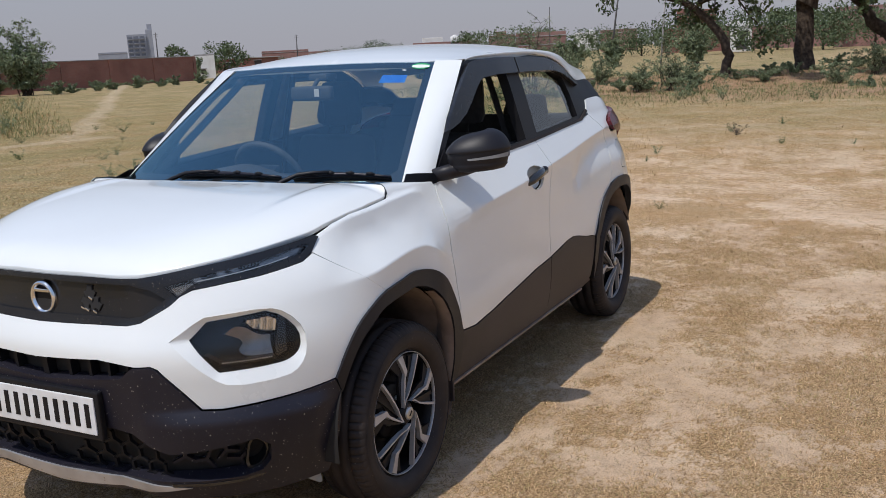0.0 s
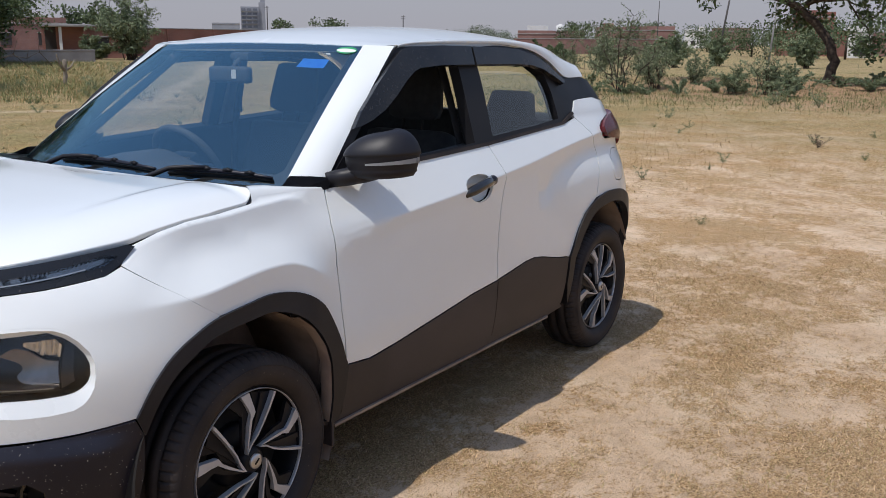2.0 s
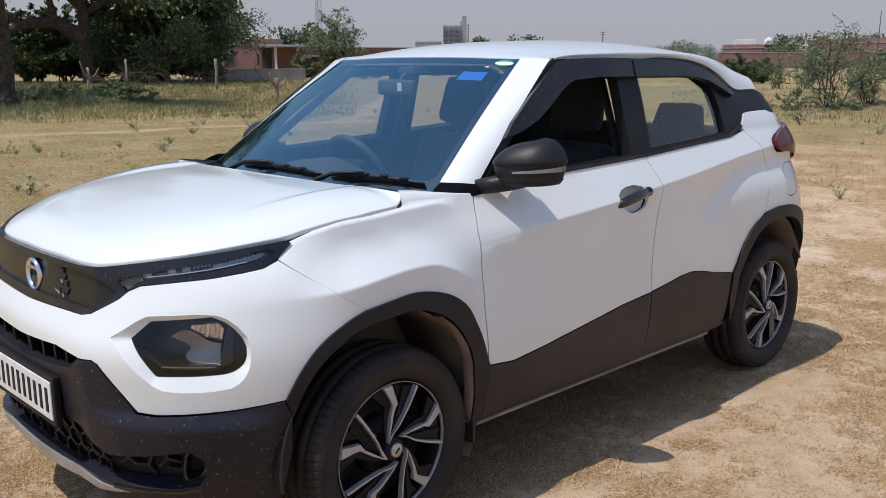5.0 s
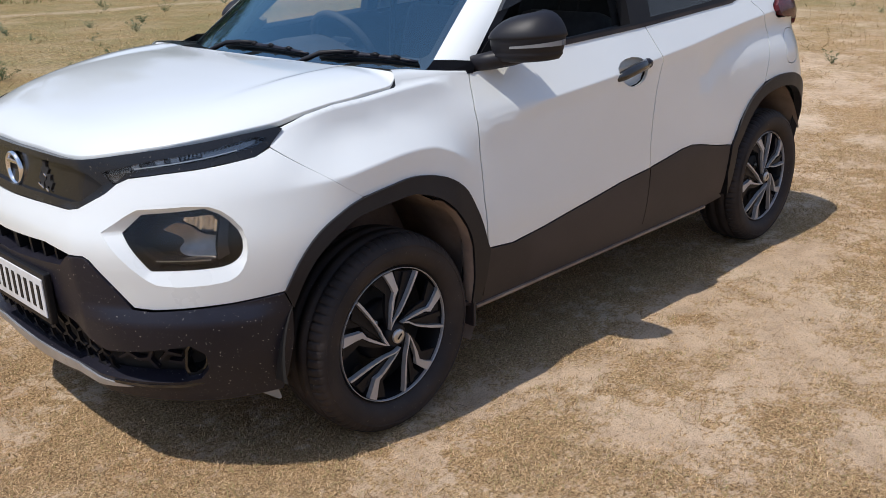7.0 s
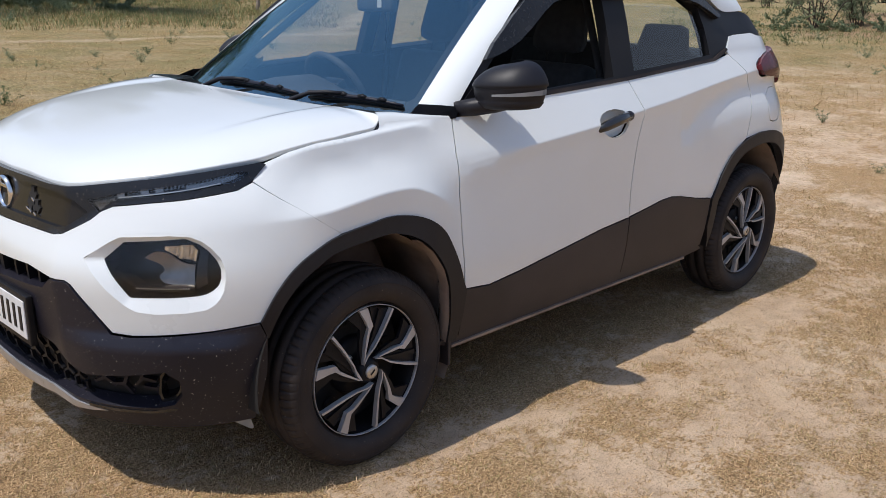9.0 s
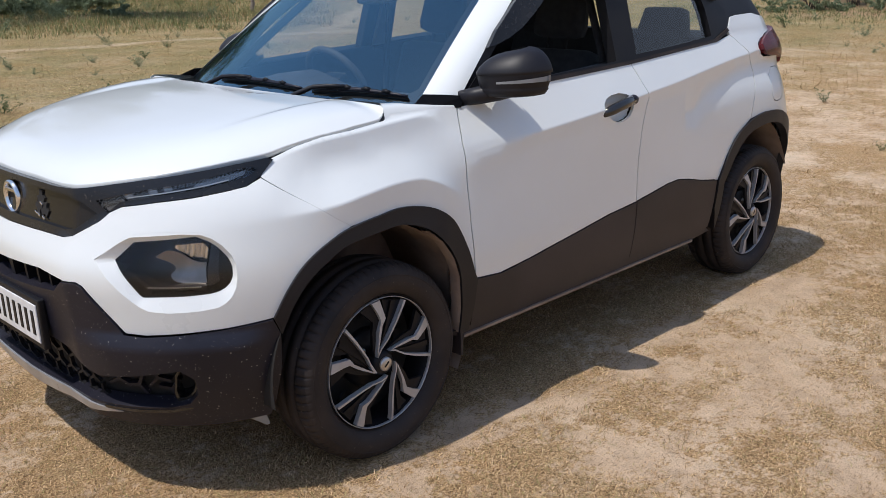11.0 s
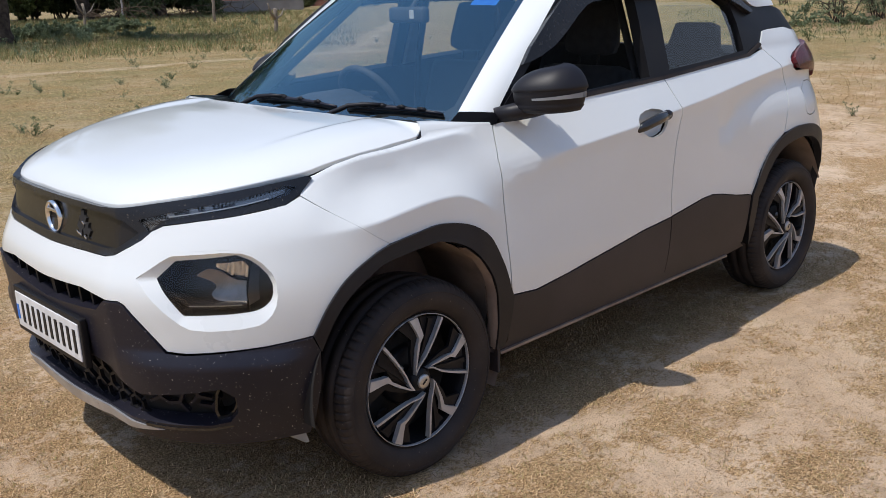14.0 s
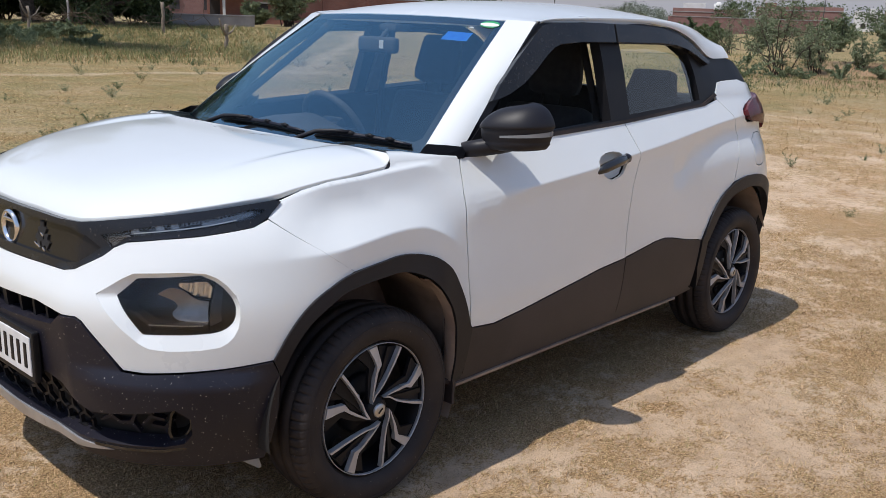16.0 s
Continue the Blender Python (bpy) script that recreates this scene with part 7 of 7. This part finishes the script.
# near-black colour that paints the shade inside windows, slots and the porch
DARKOPEN = material("dark_opening", (0.05, 0.045, 0.045), 0.9, second=(0.07, 0.06, 0.06), scale=1.0)
IRON = material("dark_iron", (0.06, 0.06, 0.065), 0.7, second=(0.10, 0.09, 0.085), scale=4)


def facing(az, dist):
    """The pose of something at a bearing that turns its front (-y) to the camera."""
    x, y = spot(az, dist)
    return (x, y, 0.0), az - 90


def boundary_wall(az_a, d_a, az_b, d_b, high, mat, label, posts=True, name="boundary_wall"):
    a, b = Vector((*spot(az_a, d_a), 0)), Vector((*spot(az_b, d_b), 0))
    l = (b - a).length
    ob = thing(name, label, "wall", tuple(a), turn=math.degrees(math.atan2(b.y - a.y, b.x - a.x)))
    bm = bmesh.new()
    box(bm, (0, -0.12, -0.1), (l, 0.12, high), 0.02)
    part("wall", bm, mat, ob)
    bm = bmesh.new()
    box(bm, (0, -0.16, high), (l, 0.16, high + 0.08), 0.015)
    part("coping", bm, CONCRETE, ob)
    if posts:
        n = max(2, int(l / 4.2))
        for k in range(n + 1):
            bm = bmesh.new()
            x = l * k / n
            box(bm, (x - 0.16, -0.19, -0.1), (x + 0.16, 0.19, high + 0.02), 0.02)
            part("pier", bm, mat, ob)
    return ob


def house(az, dist, wide, deep, high, mat, label, openings=(), slab=0.0, parapet=True, extras=()):
    """A plain flat-roofed house: walls, slab roof, parapet, openings of (x, z, width, height)."""
    at, turn = facing(az, dist)
    ob = thing("house", label, "house", at, "houses beyond the field", turn=turn)
    bm = bmesh.new()
    box(bm, (-wide / 2, 0, -0.2), (wide / 2, deep, high), 0.03)
    part("wall", bm, mat, ob)
    bm = bmesh.new()
    box(bm, (-wide / 2 - slab, -slab, high), (wide / 2 + slab, deep + slab, high + 0.16), 0.02)
    part("roof", bm, CONCRETE, ob)
    if parapet:
        bm = bmesh.new()
        box(bm, (-wide / 2, 0.0, high + 0.16), (wide / 2, 0.22, high + 0.75), 0.02)
        part("parapet", bm, mat, ob)
    for x, z, w, h in openings:
        bm = bmesh.new()
        box(bm, (x - w / 2, -0.05, z), (x + w / 2, 0.2, z + h), 0.01)
        win = part("window", bm, DARKOPEN, ob)
        bm = bmesh.new()
        box(bm, (x - w / 2 - 0.12, -0.22, z + h), (x + w / 2 + 0.12, 0.0, z + h + 0.1), 0.01)
        part("sill", bm, CONCRETE, win)
    for lo, hi, m in extras:
        bm = bmesh.new()
        box(bm, lo, hi, 0.03)
        part("roof_room", bm, m, ob)
    return ob


long_wall = boundary_wall(236.0, 78, 222.8, 92, 2.55, BRICK, "long dark red brick boundary wall with piers and air slots")
for bay in (9.4, 11.6, 13.9):
    for k in range(9):
        bm = bmesh.new()
        box(bm, (bay + 0.18 * k, 0.10, 1.75), (bay + 0.18 * k + 0.09, 0.135, 2.05), 0.005)
        part("air_slot", bm, DARKOPEN, long_wall)
boundary_wall(239.2, 58, 234.3, 60, 0.95, CONCRETE, "low grey boundary wall of the plot", False)
boundary_wall(209.5, 112, 200.8, 118, 2.05, PINKBRICK, "pale red brick boundary wall across the field")
boundary_wall(194.4, 136, 190.6, 138, 3.4, BRICK, "tall red brick plot wall")
boundary_wall(184.9, 120, 175.7, 112, 3.2, PINKBRICK, "pale red brick plot wall behind the trees")
boundary_wall(189.3, 142, 182.6, 132, 3.2, PINKBRICK, "pale brick wall across the far field")
house(222.1, 102, 2.1, 3.0, 2.7, WHITEWASH, "small whitewashed pump house", [(-0.2, 0.8, 0.45, 0.5)], parapet=False)
house(219.5, 165, 11, 6, 2.6, BRICK, "low brick house with a flat roof", [(-3, 1.0, 1.2, 1.0), (2, 0.8, 1.2, 1.4)], 0.3, False)
house(234.4, 72, 4.6, 6, 2.55, BRICK, "flat-roofed brick house with an open porch", [(0.8, 0.9, 0.8, 0.9)], 0.12, False)
porch_at, porch_turn = facing(236.0, 71)
porch = thing("porch", "open porch with a concrete slab roof on posts", "porch", porch_at, turn=porch_turn)
bm = bmesh.new()
box(bm, (-1.3, -0.4, 2.5), (2.0, 4, 2.66), 0.03)
part("slab", bm, CONCRETE, porch)
for x in (-1.1, 0.0, 1.6):
    bm = bmesh.new()
    box(bm, (x - 0.1, -0.2, -0.1), (x + 0.1, 0.0, 2.5), 0.01)
    part("post", bm, WHITEWASH if x == 0 else BRICK, porch)
# back wall coloured near-black for the shade under the slab
bm = bmesh.new()
box(bm, (-1.2, 3.2, 0), (1.9, 3.4, 2.5), 0.01)
part("back_wall", bm, DARKOPEN, porch)
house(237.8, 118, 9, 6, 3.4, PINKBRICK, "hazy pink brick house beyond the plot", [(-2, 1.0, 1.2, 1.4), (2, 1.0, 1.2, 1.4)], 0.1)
house(190.05, 122, 2.7, 4, 2.9, WHITEWASH, "two-storey white house with dark windows", [(0.2, 0.25, 1.4, 1.0), (0.3, 1.75, 1.2, 0.75)], 0.1, True, [((-1.35, 1, 2.9), (-0.5, 2.2, 3.9), WHITEWASH)])
house(192.5, 140, 5.5, 6, 5.2, BRICK, "unfinished red brick house", [], 0.0, True, [((-2.7, 1, 5.2), (0.4, 4, 6.2), BRICK)])
house(208.3, 190, 7.0, 6, 3.3, PINKBRICK, "red brick house with a white roof room", [(-1.5, 1.0, 1.0, 1.2)], 0.1, True, [((-1.6, 1, 3.4), (2.6, 4, 5.0), WHITEWASH)])
house(206.3, 200, 7.0, 6, 3.4, PINKBRICK, "low red brick house", [(1.5, 1.0, 1.0, 1.2)], 0.1, True)
house(203.9, 215, 6.0, 6, 4.4, PINKBRICK, "brick house with a stair head", [(-1, 1.0, 1.0, 1.2)], 0.1, True, [((-1.4, 1, 4.4), (1.0, 3, 6.0), BRICK)])
house(201.6, 170, 9.0, 6, 3.8, PINKBRICK, "hazy pale brick house far off", [(-2, 1.0, 1.2, 1.4), (2, 1.0, 1.2, 1.4)], 0.1)
house(198.8, 290, 7.0, 6, 5.0, WHITEWASH, "pale distant house with a roof room", [(-1, 1.0, 1.2, 1.4), (1.6, 3.0, 1.2, 1.2)], 0.1, True, [((0, 1, 5), (2.5, 3, 6.6), WHITEWASH)])
house(196.9, 210, 8.0, 6, 4.2, PINKBRICK, "hazy pale brick house far off", [(-2, 1.0, 1.2, 1.4)], 0.1)
house(183.4, 150, 8.0, 6, 4.6, PINKBRICK, "hazy brick house behind the trees", [(-2, 1.0, 1.2, 1.4), (1.5, 2.6, 1.0, 1.0)], 0.1)
house(180.6, 140, 7.0, 6, 5.2, PINKBRICK, "pale brick house behind the trees", [(-1.5, 1.2, 1.2, 1.4), (1.5, 3.0, 1.0, 1.0)], 0.1, True, [((-0.5, 1, 5.2), (1.4, 3, 6.6), WHITEWASH)])
house(217.0, 330, 16, 8, 5.0, PINKBRICK, "hazy row of distant houses", [(-4, 1.2, 1.6, 1.6), (3, 1.2, 1.6, 1.6)], 0.1)
house(215.0, 360, 18, 8, 4.4, PINKBRICK, "hazy row of distant houses", [(-4, 1.2, 1.6, 1.6), (3, 1.2, 1.6, 1.6)], 0.1)
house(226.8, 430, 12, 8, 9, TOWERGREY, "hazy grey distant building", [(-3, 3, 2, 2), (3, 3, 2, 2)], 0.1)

at, turn = facing(225.2, 560)
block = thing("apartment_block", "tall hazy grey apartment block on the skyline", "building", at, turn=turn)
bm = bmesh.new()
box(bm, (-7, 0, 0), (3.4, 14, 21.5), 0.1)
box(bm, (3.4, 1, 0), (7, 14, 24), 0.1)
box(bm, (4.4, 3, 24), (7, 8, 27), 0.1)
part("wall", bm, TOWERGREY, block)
for k in range(8):
    for c in range(3):
        bm = bmesh.new()
        z = 2.4 + 2.4 * k
        box(bm, (-6.6 + 3.3 * c, -0.3, z), (-4.2 + 3.3 * c, 0.4, z + 1.2), 0.02)
        win = part("window", bm, TOWERDARK, block)
        bm = bmesh.new()
        box(bm, (-6.7 + 3.3 * c, -1.0, z - 0.5), (-4.1 + 3.3 * c, 0.1, z - 0.2), 0.02)
        part("sill", bm, TOWERGREY, win)

# water tanks
for az, d, z, r, hgt in ((206.8, 195, 3.9, 0.9, 1.5),):
    x, y = spot(az, d)
    v, f = lathe([(0, hgt), (r * 0.4, hgt), (r * 0.45, hgt * 0.88), (r, hgt * 0.75), (r, 0.08), (r * 0.95, 0), (0, 0)], 20, axis="z")
    tank = tagged(mesh_ob("water_tank", [(p[0] + x, p[1] + y, p[2] + z) for p in v], f, WHITEWASH), "white plastic water tank on a roof stand", "water tank", "roof tanks")
    stand, fs2 = joined([tube([(x + a, y + b, 0), (x + a, y + b, z)], 0.15, 6) for a in (-0.4, 0.4) for b in (-0.4, 0.4)])
    mesh_ob("stand", stand, fs2, PINKBRICK, tank)


def pole(az, dist, high, lean, label, arms=True, r=0.11, mat=None):
    x, y = spot(az, dist)
    ob = thing("utility_pole", label, "pole", (x, y, 0), "poles across the field", turn=az - 90)
    mesh_ob("shaft", *tube([(0, 0, -0.2), (lean * 0.5, 0, high / 2), (lean, 0, high)], [r, r * 0.85, r * 0.7], 8), mat or IRON, ob)
    if arms:
        for z in (0.96, 0.90):
            bm = bmesh.new()
            box(bm, (lean * z - 0.7, -0.05, high * z - 0.05), (lean * z + 0.7, 0.05, high * z + 0.05), 0.01)
            part("crossarm", bm, IRON, ob)


pole(197.6, 100, 8.2, 1.1, "leaning dark iron pole", False)
pole(194.8, 70, 4.8, 0.35, "thin grey concrete pole", False, 0.07, CONCRETE)
pole(201.1, 150, 8.0, 0.1, "thin distant iron mast", False, 0.08)
pole(224.4, 300, 12.5, 0.1, "distant power pole with crossarms", True, 0.22)
pole(216.3, 300, 10.0, 0.1, "distant power pole with crossarms", True, 0.2)

# lattice mast
x, y = spot(233.4, 300)
mast = thing("radio_mast", "slender grey lattice radio mast", "mast", (x, y, 0))
pieces = []
for k in range(3):
    a = 2 * math.pi * k / 3
    pieces.append(tube([(1.3 * math.cos(a), 1.3 * math.sin(a), 0), (0.7 * math.cos(a), 0.7 * math.sin(a), 32)], 0.12, 5))
    b = 2 * math.pi * (k + 1) / 3
    for z in range(0, 32, 2):
        s1, s2 = 1.3 - 0.6 * z / 32, 1.3 - 0.6 * (z + 2) / 32
        pieces.append(tube([(s1 * math.cos(a), s1 * math.sin(a), z), (s2 * math.cos(b), s2 * math.sin(b), z + 2)], 0.06, 4))
mesh_ob("lattice", *joined(pieces), TOWERGREY, mast)
for z in (27, 29.5):
    bm = bmesh.new()
    for k in range(3):
        a = 2 * math.pi * k / 3 + 0.4
        box(bm, (math.cos(a) * 1.1 - 0.2, math.sin(a) * 1.1 - 0.2, z), (math.cos(a) * 1.1 + 0.2, math.sin(a) * 1.1 + 0.2, z + 1.8), 0.05)
    part("antenna", bm, WHITEWASH, mast)


# ---- fence of rough posts, stumps, dead branches, weeds ----
def rough_post(seed, az, dist, high, r, label, fork=False, mat=None):
    rng = np.random.default_rng(seed)
    x, y = spot(az, dist)
    ob = thing("fence_post", label, "post", (x, y, ground_height(x, y)), "rough fence posts")
    pts = [(rng.normal() * 0.02, rng.normal() * 0.02, high * q - 0.05) for q in np.linspace(0, 1, 6)]
    pieces = [tube(pts, [r * rng.uniform(0.8, 1.1) for _ in pts], 8)]
    if fork:
        top_p = Vector(pts[3])
        pieces.append(tube([top_p, top_p + Vector((0.25, 0.1, high * 0.25)), top_p + Vector((0.45, 0.25, high * 0.62))], [r * 0.8, r * 0.6, r * 0.35], 7))
        pieces.append(tube([top_p, top_p + Vector((-0.3, -0.05, high * 0.15)), top_p + Vector((-0.55, -0.2, high * 0.4))], [r * 0.6, r * 0.4, r * 0.2], 6))
    mesh_ob("stake", *joined(pieces), mat or GREYWOOD, ob)


rough_post(1, 244.6, 47.5, 1.35, 0.055, "upright grey fence post", mat=CONCRETE)
rough_post(2, 239.5, 45, 1.45, 0.075, "crooked wooden fence post")
rough_post(3, 246.7, 41.2, 1.15, 0.06, "broken forked stump with bare branches", True)
rough_post(4, 236.0, 35.6, 0.95, 0.07, "broken forked stump with bare branches", True)
rng = np.random.default_rng(77)
for k in range(16):
    az = rng.uniform(238, 247)
    d = rng.uniform(46, 49)
    x, y = spot(az, d)
    a = radians(az + 90 + rng.uniform(-18, 18))
    l = rng.uniform(1.6, 3.6)
    z0 = ground_height(x, y)
    pts = [(x + math.cos(a) * l * (q - 0.5), y + math.sin(a) * l * (q - 0.5), z0 + 0.25 + 0.35 * rng.uniform(0, 1) + 0.15 * math.sin(q * 5)) for q in np.linspace(0, 1, 6)]
    pts[0] = (pts[0][0], pts[0][1], z0)
    pieces = [tube(pts, [0.019 * (1 - 0.6 * i / 5) for i in range(6)], 5)]
    for _ in range(3):
        i = int(rng.integers(1, 5))
        e = Vector(pts[i]) + Vector((rng.normal() * 0.35, rng.normal() * 0.35, abs(rng.normal()) * 0.4))
        pieces.append(tube([pts[i], e], [0.014, 0.005], 4))
    tagged(mesh_ob("dead_branch", *joined(pieces), DEADWOOD), "dry grey thorn branch piled along the fence", "branch", "dead branches")


def weed(seed, at, high, label, mat, group):
    rng = np.random.default_rng(seed)
    x, y = at
    ob = thing("weed", label, "plant", (x, y, ground_height(x, y) - 0.01), group)
    cl = []
    for k in range(6):
        a, t = rng.uniform(0, 2 * math.pi), rng.uniform(0.2, 1.0)
        tip = Vector((math.cos(a) * t * high * 0.9, math.sin(a) * t * high * 0.9, high * rng.uniform(0.45, 1)))
        mesh_ob("stem", *tube([(0, 0, 0), tip * 0.5 + Vector((0, 0, 0.05 * high)), tip], [0.012 * high, 0.01 * high, 0.005 * high], 4), BARK if mat is STRAW else mat, ob)
        cl += [(tuple(tip), 0.17 * high), (tuple(tip * 0.65), 0.20 * high), (tuple(tip * 0.35), 0.20 * high)]
    mesh_ob("leaves", *leaves(rng, cl, 14, 0.042 * high, 2.2), mat, ob, smooth=False)


weed(301, (-13.0, -0.32), 0.24, "small dry shrublet in the bare field", BARK, "weeds in the field")
weed(302, (-8.3, -1.25), 0.15, "small green weed in the dry grass", LEAF, "weeds in the field")
weed(303, (-6.0, 0.2), 0.10, "small green weed in the dry grass", LEAF, "weeds in the field")
rng = np.random.default_rng(9)
for k in range(46):
    az, d = (rng.uniform(233, 257), rng.uniform(28, 46)) if k < 30 else (rng.uniform(176, 208), rng.uniform(18, 32))
    weed(310 + k, spot(az, d), rng.uniform(0.25, 0.6), "rough low weed among the dry grass", THORNLEAF if k % 3 else LEAF, "weeds in the field")
for k in range(64):
    weed(400 + k, spot(rng.uniform(226, 262), rng.uniform(9, 29)), rng.uniform(0.10, 0.26), "small green weed in the dry grass", THORNLEAF if k % 2 else LEAF, "weeds in the field")
for k in range(26):
    weed(470 + k, spot(rng.uniform(178, 212), rng.uniform(11, 26)), rng.uniform(0.08, 0.18), "small green weed in the dry grass", THORNLEAF if k % 2 else LEAF, "weeds in the field")
for k in range(14):
    weed(370 + k, spot(rng.uniform(246, 257), rng.uniform(33, 38)), rng.uniform(0.4, 0.7), "leafy green weed at the field edge", THORNLEAF, "weeds in the field")


def around(rng, n, az0, az1, d0, d1):
    az, d = np.radians(rng.uniform(az0, az1, n)), rng.uniform(d0, d1, n)
    return EYE0[0] + d * np.cos(az), EYE0[1] + d * np.sin(az), d, np.degrees(az)


def verge_spot(rng, n):
    x, y, d, az = around(rng, n, 231, 264, 25, 58)
    return x, y, np.clip(np.minimum((az - 231) / 7, (d - 25) / 7), 0, 1)


def bank_spot(rng, n):
    x, y, d, az = around(rng, n, 174, 212, 22, 40)
    return x, y, np.clip(np.minimum((d - 22) / 6, (40 - d) / 6), 0, 1) * 0.8


blades("verge_grass", 110000, verge_spot, 0.19, 0.008, GREENBLADE, 0.7, "rough green and straw grass along the field edge", (-60, 6, -60, 0), 160, False)
blades("verge_straw", 70000, verge_spot, 0.14, 0.008, STRAW, 0.7, "straw-coloured grass along the field edge", (-60, 6, -60, 0), 160, False)
blades("bank_grass", 30000, bank_spot, 0.10, 0.008, GREENBLADE, 0.8, "low green grass on the bank", (-46, -16, -22, 12), 160, False)
